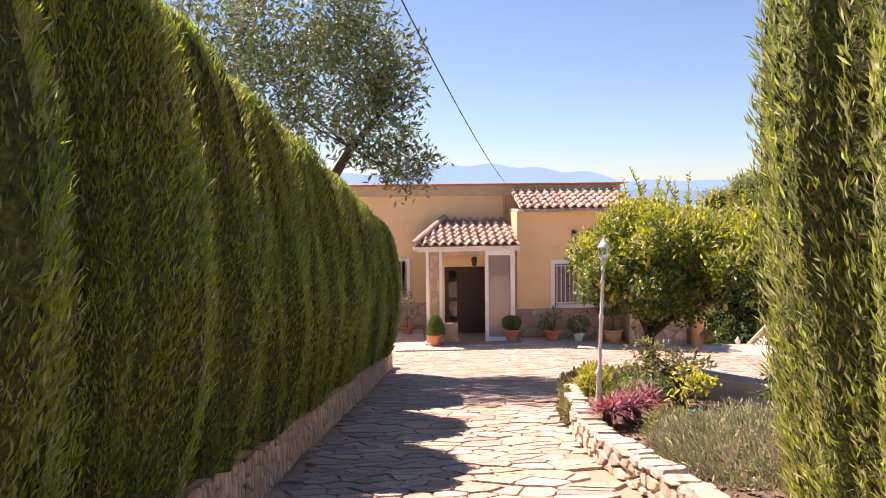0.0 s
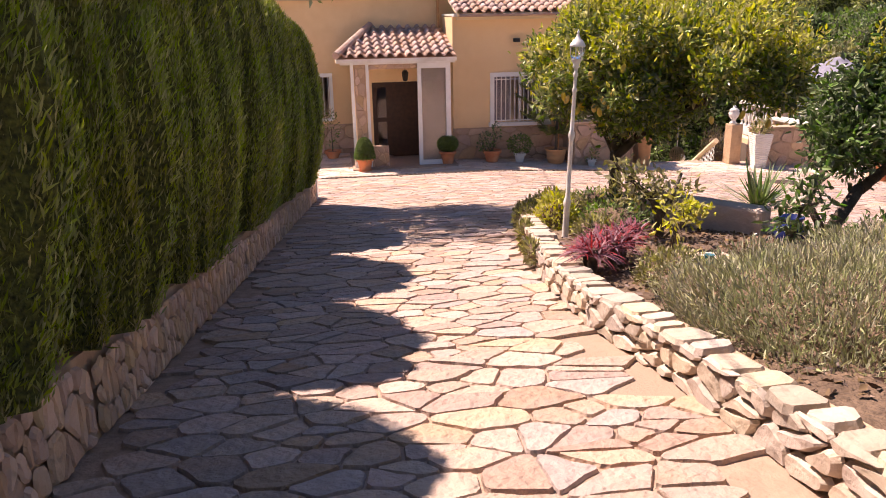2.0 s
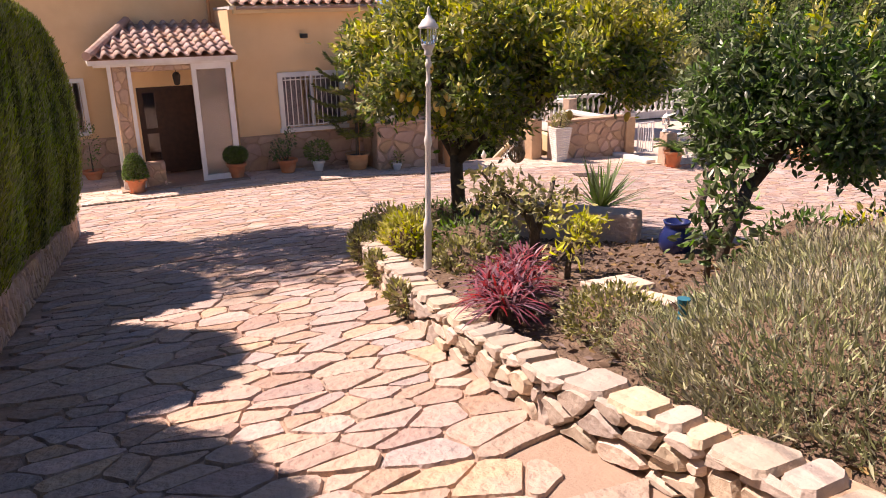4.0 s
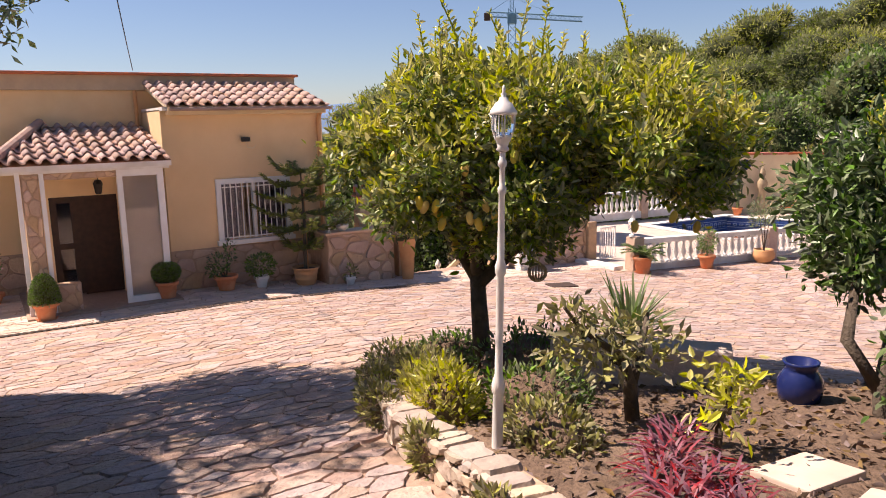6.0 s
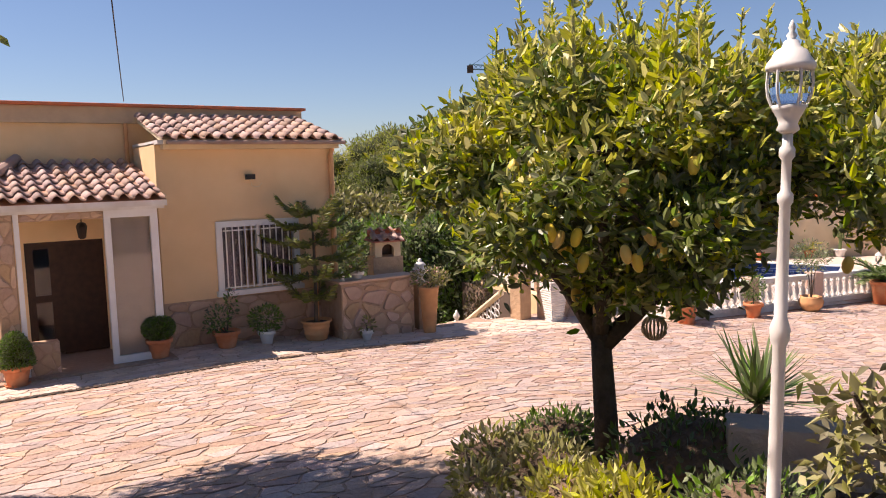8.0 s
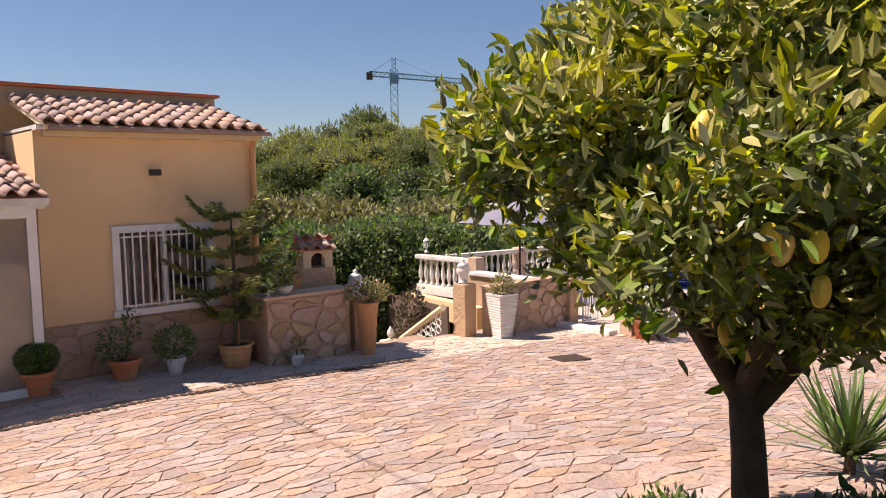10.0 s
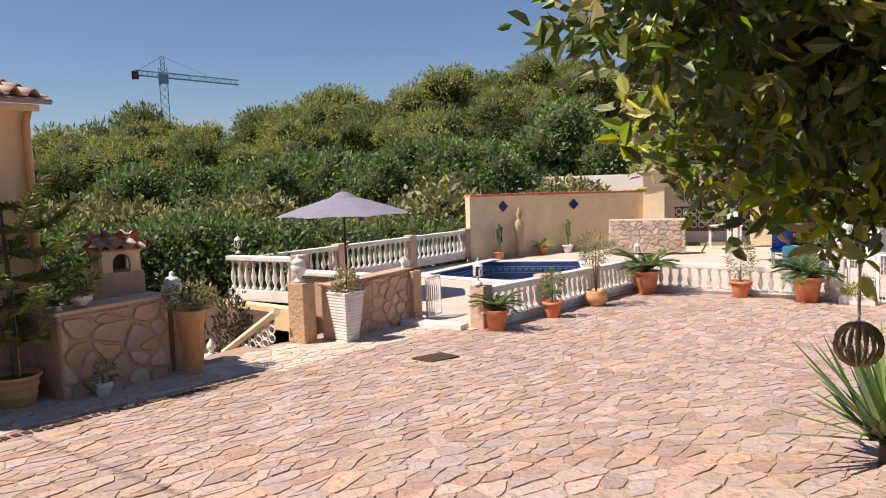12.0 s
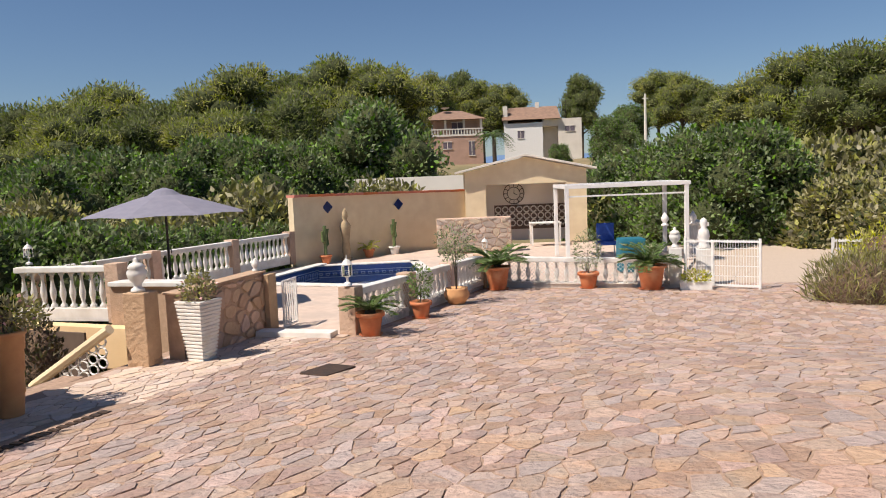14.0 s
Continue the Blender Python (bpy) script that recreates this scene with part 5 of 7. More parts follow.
for i in range(len(POOL)):
    j = (i + 1) % len(POOL)
    a, b = Vector(POOL[i]), Vector(POOL[j])
    L = (b - a).length
    ang = math.degrees(math.atan2(b.y - a.y, b.x - a.x))
    c = part("coping", boxes((0, -0.28, 0, L, 0.02, 0.035), bevel=0.008), "white", pool)
    c.matrix_local = pose(a.x, a.y, tz(a.x), 0, 0, ang)
    if i in (1, 2):
        kb = bmesh.new()
        for q in range(int(L / 0.2)):
            x = q * 0.2
            for d in ((x, -0.012, -0.36, x + 0.16, 0.0, -0.34), (x, -0.012, -0.36, x + 0.02, 0.0, -0.22), (x, -0.012, -0.24, x + 0.12, 0.0, -0.22), (x + 0.1, -0.012, -0.32, x + 0.12, 0.0, -0.24), (x + 0.05, -0.012, -0.32, x + 0.1, 0.0, -0.30)):
                box(kb, *d)
        box(kb, 0, -0.012, -0.42, L, 0.0, -0.40)
        box(kb, 0, -0.012, -0.18, L, 0.0, -0.16)
        kk = part("key_band", kb, "band", pool, "pale Greek key mosaic band")
        kk.matrix_local = pose(a.x, a.y, tz(a.x), 0, 0, ang)

bal_bm = lathe([(0.055, 0), (0.055, 0.04), (0.03, 0.06), (0.028, 0.09), (0.052, 0.17), (0.055, 0.22), (0.03, 0.34), (0.024, 0.42), (0.03, 0.44), (0.03, 0.455), (0.05, 0.47), (0.05, 0.5)], 12)
BAL = bpy.data.meshes.new("baluster")
bal_bm.to_mesh(BAL)
bal_bm.free()
BAL.shade_smooth()
BAL.materials.append(M["white"])


def balustrade(name, a, b, za, zb, label, piers=(), mesh=False, plinth=0.1, height=0.72):
    a, b = Vector((*a, za)), Vector((*b, zb))
    ob = thing(name, 0, 0, 0, label, "balustrade", group="white balustrades")
    d = b - a
    L = d.length
    fr_ = Matrix.Translation(a) @ d.to_track_quat("X", "Z").to_matrix().to_4x4()

    def put(nm, bmx, m, lab=""):
        o = part(nm, bmx, m, ob, lab)
        o.matrix_local = fr_
        return o
    put("plinth", boxes((0, -0.09, -0.12, L, 0.09, plinth), bevel=0.008), "white")
    put("handrail", boxes((0, -0.1, height - 0.1, L, 0.1, height), bevel=0.018), "white")
    k = (height - 0.1 - plinth) / 0.5
    n = int(L / 0.2)
    for i in range(n):
        o = new("baluster", BAL)
        o.parent = ob
        o.matrix_local = fr_ @ Matrix.Translation(((i + 0.5) * L / n, 0, plinth)) @ Matrix.Diagonal((1, 1, k, 1))
    for s in piers:
        put("pier", boxes((s * L - 0.13, -0.13, -0.14, s * L + 0.13, 0.13, height + 0.04), bevel=0.012), "wall_stone", "stone-faced pier")
    if mesh:
        w = bmesh.new()
        st = 0.085
        for i in range(int((L + height) / st)):
            for sg in (1, -1):
                x0 = i * st - height if sg > 0 else i * st
                p, q = (max(x0, 0), min(x0 + height * 0.85, L))
                if sg < 0:
                    p, q = max(x0 - height * 0.85, 0), min(x0, L)
                if q - p > 0.03:
                    z0 = (p - x0) if sg > 0 else (x0 - p)
                    z1 = (q - x0) if sg > 0 else (x0 - q)
                    tube([(p, -0.105, clamp(z0, 0, height)), (q, -0.105, clamp(z1, 0, height))], [0.004, 0.004], 3, w)
        put("trellis", w, "white", "diagonal plastic trellis mesh")
    return ob


balustrade("balustrade", (7.5, 24.4), (7.5, 26.4), 0.0, -0.02, "short white turned balustrade above the stair", (0.0,), height=0.8)
tagged(part("wall_stairwell", boxes((7.18, 21.7, -2.5, 7.42, 24.3, 0.5), bevel=0.012), "mortar"), "stone wall between the stairwell and the terrace", "wall", kind="structure")
tagged(part("wall_coping", boxes((7.12, 21.72, 0.5, 7.48, 24.28, 0.57), bevel=0.012), "white"), "white coping on the stairwell wall", "coping", kind="structure")
tagged(part("gate_pier", boxes((6.86, 21.28, -0.4, 7.1, 21.36, 0.72), bevel=0.01), "wall_stone"), "stone-faced end pier beside the pool gate", "pier", kind="structure")
tagged(part("threshold", boxes((6.55, 20.2, -0.4, 6.8, 21.36, -0.05), bevel=0.012), "white"), "white stone threshold of the pool gate", "step", kind="structure")
balustrade("balustrade", (7.8, 26.55), (16.35, 25.75), -0.06, -0.1, "long white turned balustrade behind the pool", (0.02, 0.36, 0.68, 0.98), height=0.74)
balustrade("balustrade", (6.95, 20.05), (12.85, 19.5), tz(7), tz(12.8), "white balustrade with trellis mesh round the pool terrace", (0.0, 0.33, 0.66, 1.0), mesh=True, height=0.62)
balustrade("balustrade", (12.95, 19.4), (13.0, 15.55), tz(13) - 0.03, tz(13) - 0.1, "white balustrade with trellis mesh facing the yard", (), mesh=True, height=0.62)
balustrade("balustrade", (17.5, 14.6), (19.5, 14.9), -0.2, -0.2, "short white balustrade by the pergola", (), height=0.8)
sw = thing("wall_gate", 0, 0, 0, "low stone wall with a pale coping beside the pool gate", "wall", kind="structure")
part("body", boxes((4.95, 21.4, -0.3, 6.95, 21.62, 0.74), bevel=0.012), "mortar", sw)
part("cap", boxes((4.92, 21.37, 0.74, 6.98, 21.65, 0.77), bevel=0.012), "mortar", sw)
tagged(part("corner_pier", boxes((4.54, 21.6, -2.5, 4.8, 21.9, 0.82), bevel=0.015), "wall_stone"), "stone-faced corner pier beside the stair", "pier", kind="structure")
lidded_urn(4.64, 21.75, 0.82, 0.9)
finial("finial", 6.9, 21.5, 0.77, 0.7)


def pole_lantern(x, y, z, s=1.0):
    ob = thing("wall_lantern", x, y, z, "small white lantern on a pier", "lamp", group="white pier lanterns")
    part("stand", lathe([(0.06 * s, 0), (0.05 * s, 0.03 * s), (0.015 * s, 0.05 * s), (0.015 * s, 0.1 * s), (0.05 * s, 0.12 * s)], 12), "white", ob)
    for sx in (-1, 1):
        for sy in (-1, 1):
            part("cage_bar", boxes((sx * 0.045 * s - 0.006, sy * 0.045 * s - 0.006, 0.12 * s, sx * 0.045 * s + 0.006, sy * 0.045 * s + 0.006, 0.26 * s)), "white", ob)
    part("pane", boxes((-0.04 * s, -0.04 * s, 0.125 * s, 0.04 * s, 0.04 * s, 0.255 * s)), "glass", ob)
    part("cap", lathe([(0.075 * s, 0.26 * s), (0.04 * s, 0.31 * s), (0.012 * s, 0.33 * s), (0.003, 0.38 * s)], 12), "white", ob)
    return ob


pole_lantern(6.88, 20.05, 0.56, 1.15)
pole_lantern(7.85, 26.5, 0.78, 1.1)
pole_lantern(12.9, 19.4, 0.35, 1.0)
gate = thing("pool_gate", 7.12, 21.2, -0.16, "small white metal pool gate standing open", "gate", rz=3)
part("gate_frame", boxes((0, -0.015, 0.05, 0.03, 0.015, 0.75), (0.45, -0.015, 0.05, 0.48, 0.015, 0.75), (0.03, -0.015, 0.05, 0.45, 0.015, 0.08), (0.03, -0.015, 0.72, 0.45, 0.015, 0.75)), "upvc", gate)
for i in range(5):
    part("gate_bar", boxes((0.09 + i * 0.075, -0.008, 0.08, 0.104 + i * 0.075, 0.008, 0.72)), "upvc", gate)

# stair side: lower storey wall, steps and pierced stair parapet
ls = thing("wall_lower", 0, 0, 0, "cream wall of the lower storey with a dark garage doorway", "wall", kind="structure")
lw_ = boxes((0, 0, -2.7, 0.5, 0.25, -0.12), (1.3, 0, -2.7, 1.7, 0.25, -0.12), (0.5, 0, -0.55, 1.3, 0.25, -0.12), (1.7, 0, -0.55, 2.9, 0.25, -0.12))
lwo = part("face", lw_, "yellow", ls)
lwo.matrix_local = pose(7.1, 23.7, 0, 0, 0, 84)
# Dark sheet set back in the opening, coloured as the shade within.
dk = part("doorway", boxes((0.5, 0.6, -2.7, 2.9, 0.64, -0.12)), "dark", ls)
dk.matrix_local = pose(7.1, 23.7, 0, 0, 0, 84)
st = thing("garden_stair", 3.55, 22.3, 0.0, "pale stone steps leading down beside the terrace", "stair")
for i in range(9):
    part("step", boxes((-0.85, i * 0.3, -0.17 * (i + 1) - 0.6, 0.75, (i + 1) * 0.3, -0.17 * (i + 1) + 0.05), bevel=0.01), "joint", st)
sp = thing("stair_parapet", 4.42, 22.1, 0.0, "white pierced concrete parapet sloping down the stair", "parapet", rz=-5)
part("rail", tube([(0, -0.1, 0.42), (0, 1.2, -0.34)], [0.06, 0.06], 8), "cream", sp, "cream sloping handrail")
for i in range(8):
    for j in range(3):
        yy, zz = 0.04 + i * 0.15, 0.27 - i * 0.09 - j * 0.13
        ring = [(0, yy + 0.068 * math.cos(q), zz + 0.06 * math.sin(q)) for q in np.linspace(0, 2 * math.pi, 11)]
        part("pierced_ring", tube(ring, [0.014] * 11, 4), "white", sp)
finial("finial", 4.28, 23.3, -0.32, 0.9)
tagged(part("stair_pier", boxes((4.13, 23.15, -2.5, 4.43, 23.45, -0.32), bevel=0.012), "cream"), "cream pier at the foot of the stair", "pier", kind="structure")

mound("climbing_shrub", 5.55, 24.2, -0.75, 0.34, 0.4, 1.15, 2600, 0.07, "bougain", "dark reddish climbing shrub beside the stair", "shrub", 95, width=0.5)
# ribbed white planter and the pots round the terrace
rb = thing("ribbed_planter", 4.98, 21.18, g(5, 21.2), "tall white square planter with horizontal ribs and a flowering shrub", "potted plant", rz=-8)
pr = []
for i in range(17):
    w0 = 0.12 + 0.075 * i / 16
    pr += [(w0 - 0.012, i * 0.044), (w0, i * 0.044 + 0.008), (w0, i * 0.044 + 0.03), (w0 - 0.012, i * 0.044 + 0.038)]
rp = part("pot", lathe([(r * 1.414, z) for r, z in pr], 4), "white", rb)
rp.matrix_local = pose(0, 0, 0, 0, 0, 45)
part("soil", boxes((-0.15, -0.15, 0.73, 0.15, 0.15, 0.755)), "soil", rb)
bushy([(0, 0, 0.12, 0.24, 0.2, 0.16), (0.05, 0, 0.25, 0.1, 0.1, 0.12)], 620, 0.055, "dusty", flowers=14)(rb, 0.2, 0.74)
G1 = "terracotta pots round the terrace"
planter("potted_cycad", 6.85, 19.72, 0.19, 0.34, "pot", "cycad in an orange terracotta pot", fronds(16, 0.48, seed=4), True, group=G1)
planter("potted_shrub", 8.5, 19.5, 0.17, 0.28, "pot", "small leafy shrub in a terracotta pot", bushy([(0, 0, 0.3, 0.2, 0.2, 0.28)], 420, 0.06, "broad"), True, group=G1)
planter("potted_olive", 10.2, 19.35, 0.22, 0.3, "pot_tan", "little olive tree in a rounded orange pot", bushy([(0, 0, 0.85, 0.35, 0.35, 0.28), (-0.2, 0, 0.65, 0.22, 0.22, 0.18), (0.2, 0, 0.7, 0.22, 0.22, 0.18)], 900, 0.07, "olive", 0.25), group=G1,
        profile=[(0.13, 0), (0.14, 0.01), (0.22, 0.12), (0.235, 0.2), (0.2, 0.27), (0.21, 0.3), (0.18, 0.3), (0.16, 0.25)])
planter("potted_cycad", 12.45, 19.05, 0.27, 0.5, "pot", "large cycad in a deep terracotta pot", fronds(22, 0.74, seed=6), True, group=G1)
planter("potted_shrub", 12.75, 17.2, 0.21, 0.34, "pot", "airy shrub in a terracotta pot", bushy([(0, 0, 0.45, 0.3, 0.3, 0.42)], 750, 0.06, "olive", 0.3), True, group=G1)
planter("potted_cycad", 12.6, 15.95, 0.29, 0.5, "pot", "large cycad in a deep terracotta pot", fronds(22, 0.72, seed=7), True, group=G1)
pt = thing("flower_trough", 12.6, 15.1, g(12.6, 15.1), "white block trough with a yellow-green plant", "planter")
part("trough", boxes((-0.12, -0.3, 0, 0.12, 0.3, 0.17), bevel=0.012), "white", pt)
bushy([(0, 0, 0.1, 0.15, 0.28, 0.14)], 420, 0.06, "young_leaf")(pt, 0.2, 0.14)
# white mesh gates
for nm, x0, y0, x1, y1, lab in (("drive_gate", 13.0, 15.3, 12.6, 13.9, "white welded mesh drive gate standing ajar"), ("drive_gate", 12.3, 12.75, 12.2, 11.4, "white mesh gate leaf beside the shrub")):
    d = Vector((x1 - x0, y1 - y0, 0))
    gt = thing(nm, x0, y0, g(x0, y0), lab, "gate", rz=math.degrees(math.atan2(d.y, d.x)), group="white drive gates")
    L = d.length
    part("gate_frame", boxes((0, -0.025, 0, 0.05, 0.025, 1.0), (L - 0.05, -0.025, 0, L, 0.025, 1.0), (0.05, -0.02, 0.05, L - 0.05, 0.02, 0.09), (0.05, -0.02, 0.92, L - 0.05, 0.02, 0.96), (L * 0.36, -0.02, 0.09, L * 0.36 + 0.05, 0.02, 0.92)), "upvc", gt)
    for i in range(int(L / 0.05) - 2):
        part("gate_wire", boxes((0.08 + i * 0.05, -0.004, 0.09, 0.088 + i * 0.05, 0.004, 0.98)), "upvc", gt)
    part("gate_rail", boxes(*[(0.05, -0.004, z, L - 0.05, 0.004, z + 0.012) for z in (0.25, 0.45, 0.65, 0.8)]), "upvc", gt)
mound("lavender_shrub", 11.0, 12.6, g(11, 12.6) + 0.1, 0.7, 0.8, 0.75, 5200, 0.13, "dusty", "broad dusty lavender shrub at the yard edge", "shrub", 91, width=0.12, up=0.8)
mound("hedge_shrub", 11.8, 12.0, g(12, 12) + 0.4, 0.8, 0.7, 0.85, 3000, 0.08, "young_leaf", "yellow-green clipped shrub behind the lavender", "shrub", 92)
# sphinx-like white statue and lion urns on the end pier: plain carved shapes
tagged(part("end_pier", boxes((12.88, 15.35, -0.6, 13.15, 15.6, 0.42), bevel=0.012), "white"), "white pier at the end of the balustrade", "pier", kind="structure")
lidded_urn(13.0, 15.48, 0.42, 0.9)
finial("finial", 17.3, 15.6, 0.55, 1.3)
finial("finial", 17.6, 14.9, 0.55, 1.3)
figs = part("white_figurine", lathe([(0.12, 0), (0.13, 0.06), (0.09, 0.12), (0.12, 0.25), (0.1, 0.38), (0.05, 0.44), (0.08, 0.52), (0.06, 0.6), (0.01, 0.64)], 16), "white", smooth=True)
figs.matrix_world = pose(13.4, 14.9, 0.35)
tagged(figs, "white garden figurine on a pedestal", "statue")
tagged(part("figurine_pedestal", boxes((13.22, 14.75, -0.6, 13.58, 15.05, 0.35), bevel=0.012), "white"), "white pedestal under the figurine", "pedestal")

# cream boundary wall, curved, with diamond tiles
cw = thing("wall_cream", 0, 0, 0, "curved cream rendered wall capped with red clay tiles", "wall", kind="structure")
pts = []
for i in range(13):
    u = i / 12
    p = Vector((16.4, 25.75)).lerp(Vector((22.0, 22.1)), u) + Vector((0.55, 0.83)) * math.sin(math.pi * u) * 0.55
    pts.append(p)
bm, bc = bmesh.new(), bmesh.new()
for p, q, i in zip(pts, pts[1:], range(12)):
    zt = 1.62 - 0.1 * i / 12
    for b_, (w, z0, z1) in ((bm, (0.1, -2.5, zt)), (bc, (0.15, zt, zt + 0.07))):
        d = (q - p)
        m = pose(p.x, p.y, 0, 0, 0, math.degrees(math.atan2(d.y, d.x)))
        box(b_, -0.01, -w, z0, d.length + 0.01, w, z1, rot=m)
part("wall_face", bm, "cream", cw)
part("coping", bc, "tile_red", cw, "red clay coping")
for u, z in ((0.2, 1.28), (0.62, 1.22)):
    p = pts[int(u * 12)].lerp(pts[int(u * 12) + 1], u * 12 - int(u * 12))
    o = part("diamond_tile", boxes((-0.13, -0.012, -0.13, 0.13, 0.012, 0.13), bevel=0.004), "blue_glaze", cw, "dark blue diamond tile")
    o.matrix_local = pose(p.x - 0.07, p.y - 0.1, z, 0, 0, -33) @ Matrix.Rotation(radians(45), 4, "Y")


def along(u, off):
    p = pts[int(u * 12)].lerp(pts[min(12, int(u * 12) + 1)], u * 12 - int(u * 12))
    return p.x - 0.55 * off, p.y - 0.83 * off


def cactus(ob, r, h):
    for pth in ([(0, 0, 0), (0, 0, 0.9)], [(0, 0, 0.3), (0.16, 0, 0.36), (0.18, 0, 0.8)], [(0, 0, 0.4), (-0.14, 0, 0.46), (-0.15, 0, 0.75)]):
        part("cactus_arm", tube([(x, y, z + h - 0.05) for x, y, z in pth], [0.05] * len(pth), 8), "cactus", ob)


for u, fn, lab in ((0.14, cactus, "tall column cactus in a terracotta pot by the cream wall"), (0.4, fronds(10, 0.4, "young_leaf", 12), "aloe in a terracotta pot by the cream wall"), (0.55, cactus, "tall column cactus in a white pot by the cream wall")):
    x, y = along(u, 0.45)
    planter("potted_cactus", x, y, 0.17, 0.26, "pot" if u < 0.5 else "white", lab, fn, z=tz(x))
x, y = along(0.27, 0.4)
stt = part("garden_statue", lathe([(0.2, 0), (0.2, 0.08), (0.13, 0.1), (0.16, 0.3), (0.13, 0.6), (0.17, 0.85), (0.2, 1.05), (0.1, 1.18), (0.07, 1.22), (0.11, 1.32), (0.1, 1.42), (0.05, 1.5), (0.01, 1.58)], 18, squash=0.8), "statue", smooth=True)
stt.matrix_world = pose(x, y, tz(x))
tagged(stt, "tall carved sandstone garden statue by the wall", "statue")

# parasol
um = thing("parasol", 8.9, 24.4, tz(9), "open grey garden parasol on a thin dark pole", "parasol")
part("pole", tube([(0, 0, 0), (0, 0, 2.1)], [0.025, 0.02], 10), "black", um)
bm = bmesh.new()
n, R = 8, 1.45
apex = bm.verts.new((0, 0, 2.16))
rings = []
for t in (0.35, 0.7, 1.0):
    rings.append([bm.verts.new((R * t * math.cos(2 * math.pi * k / 16 + 0.2) * (1 if k % 2 == 0 else 0.93), R * t * math.sin(2 * math.pi * k / 16 + 0.2) * (1 if k % 2 == 0 else 0.93), 2.16 - 0.42 * t ** 1.15 + (0.0 if k % 2 == 0 else 0.02 * t))) for k in range(16)])
for k in range(16):
    bm.faces.new((apex, rings[0][k], rings[0][(k + 1) % 16]))
    for a, b in zip(rings, rings[1:]):
        bm.faces.new((a[k], b[k], b[(k + 1) % 16], a[(k + 1) % 16]))
part("canopy", bm, "umbrella", um, "grey fabric canopy with eight panels")
part("vent", lathe([(0.3, 2.08), (0.16, 2.18), (0.02, 2.22)], 16), "umbrella", um)
for k in range(8):
    a = 2 * math.pi * k / 8 + 0.2
    part("rib", tube([(0, 0, 2.1), (R * 0.98 * math.cos(a), R * 0.98 * math.sin(a), 1.72)], [0.008, 0.006], 4), "black", um)
part("crank", tube([(0, 0, 1.1), (0.08, 0, 1.1), (0.08, 0, 1.02)], [0.012] * 3, 5), "black", um)
part("base", lathe([(0.25, 0), (0.25, 0.06), (0.06, 0.09), (0.05, 0.25)], 16), "black", um)

# summer kitchen with clock
Fx, Fy = 0.962, 0.272
kt = thing("summer_kitchen", 22.25, 20.0, -0.3, "cream open-fronted summer kitchen with a low gable", "building", rz=math.degrees(math.atan2(Fy, Fx)) - 90)
for d in ((-2.05, 0, 0, -1.35, 0.2, 2.45), (1.35, 0, 0, 2.05, 0.2, 2.45), (-1.35, 0, 2.0, 1.35, 0.2, 2.45), (-2.05, 0.2, 0, -1.85, 1.2, 2.45), (1.85, 0.2, 0, 2.05, 1.2, 2.45), (-2.05, 1.2, 0, 2.05, 1.4, 2.45)):
    part("wall", boxes(d), "far_wall" if d[1] > 1 else "cream", kt)
bm = bmesh.new()
tri = [(-2.05, 0, 2.45), (2.05, 0, 2.45), (0, 0, 2.9)]
va = [bm.verts.new(p) for p in tri] + [bm.verts.new((p[0], 0.2, p[2])) for p in tri]
for f in ((0, 1, 2), (5, 4, 3), (0, 3, 4, 1), (1, 4, 5, 2), (2, 5, 3, 0)):
    bm.faces.new([va[k] for k in f])
part("gable", bm, "cream", kt)
for sg in (-1, 1):
    r_ = boxes((-0.02, -0.25, 0, 2.4, 1.6, 0.07), bevel=0.01)
    o = part("roof", r_, "far_wall", kt, "pale roof slab")
    o.matrix_local = Matrix.Translation((0, 0, 2.93)) @ (Matrix.Rotation(radians(12.5), 4, "Y") if sg > 0 else Matrix.Rotation(radians(180), 4, "Z") @ Matrix.Translation((0, -1.35, 0)) @ Matrix.Rotation(radians(12.5), 4, "Y"))
# Flat dark panel in place of the shade behind the screen's holes.
part("screen_back", boxes((-1.0, 1.17, 0.4, 1.8, 1.19, 1.26)), "dark", kt, "dark panel painted as shade behind the pierced screen")
for i in range(11):
    for j in range(3):
        ring = [(-0.87 + i * 0.25 + 0.1 * math.cos(q), 1.14, 0.62 + j * 0.24 + 0.1 * math.sin(q)) for q in np.linspace(0, 2 * math.pi, 11)]
        part("screen_ring", tube(ring, [0.025] * 11, 4), "far_wall", kt)
ck = thing("wall_clock", 0, 0, 0, "large black skeleton clock on the kitchen wall", "clock")
ring = [(0.36 * math.cos(q), 0, 0.36 * math.sin(q)) for q in np.linspace(0, 2 * math.pi, 29)]
part("rim", tube(ring, [0.014] * 29, 6), "iron", ck)
part("inner_ring", tube([(x * 0.62, 0, z * 0.62) for x, y, z in ring], [0.012] * 29, 5), "black", ck)
for k in range(12):
    a = k * math.pi / 6
    part("numeral", tube([(0.24 * math.cos(a), 0, 0.24 * math.sin(a)), (0.35 * math.cos(a), 0, 0.35 * math.sin(a))], [0.011, 0.013], 4), "iron", ck)
part("hand", tube([(0, -0.01, 0), (0.02, -0.01, 0.22)], [0.012, 0.006], 4), "black", ck)
part("hand", tube([(0, -0.01, 0), (0.13, -0.01, -0.05)], [0.012, 0.006], 4), "black", ck)
ck.matrix_world = pose(22.25, 20.0, -0.3, 0, 0, math.degrees(math.atan2(Fy, Fx)) - 90) @ pose(-0.3, 1.16, 1.66)
ct = thing("stone_counter", 19.55, 21.2, -0.3, "rough stone-faced outdoor counter", "counter", rz=math.degrees(math.atan2(Fy, Fx)) - 90)
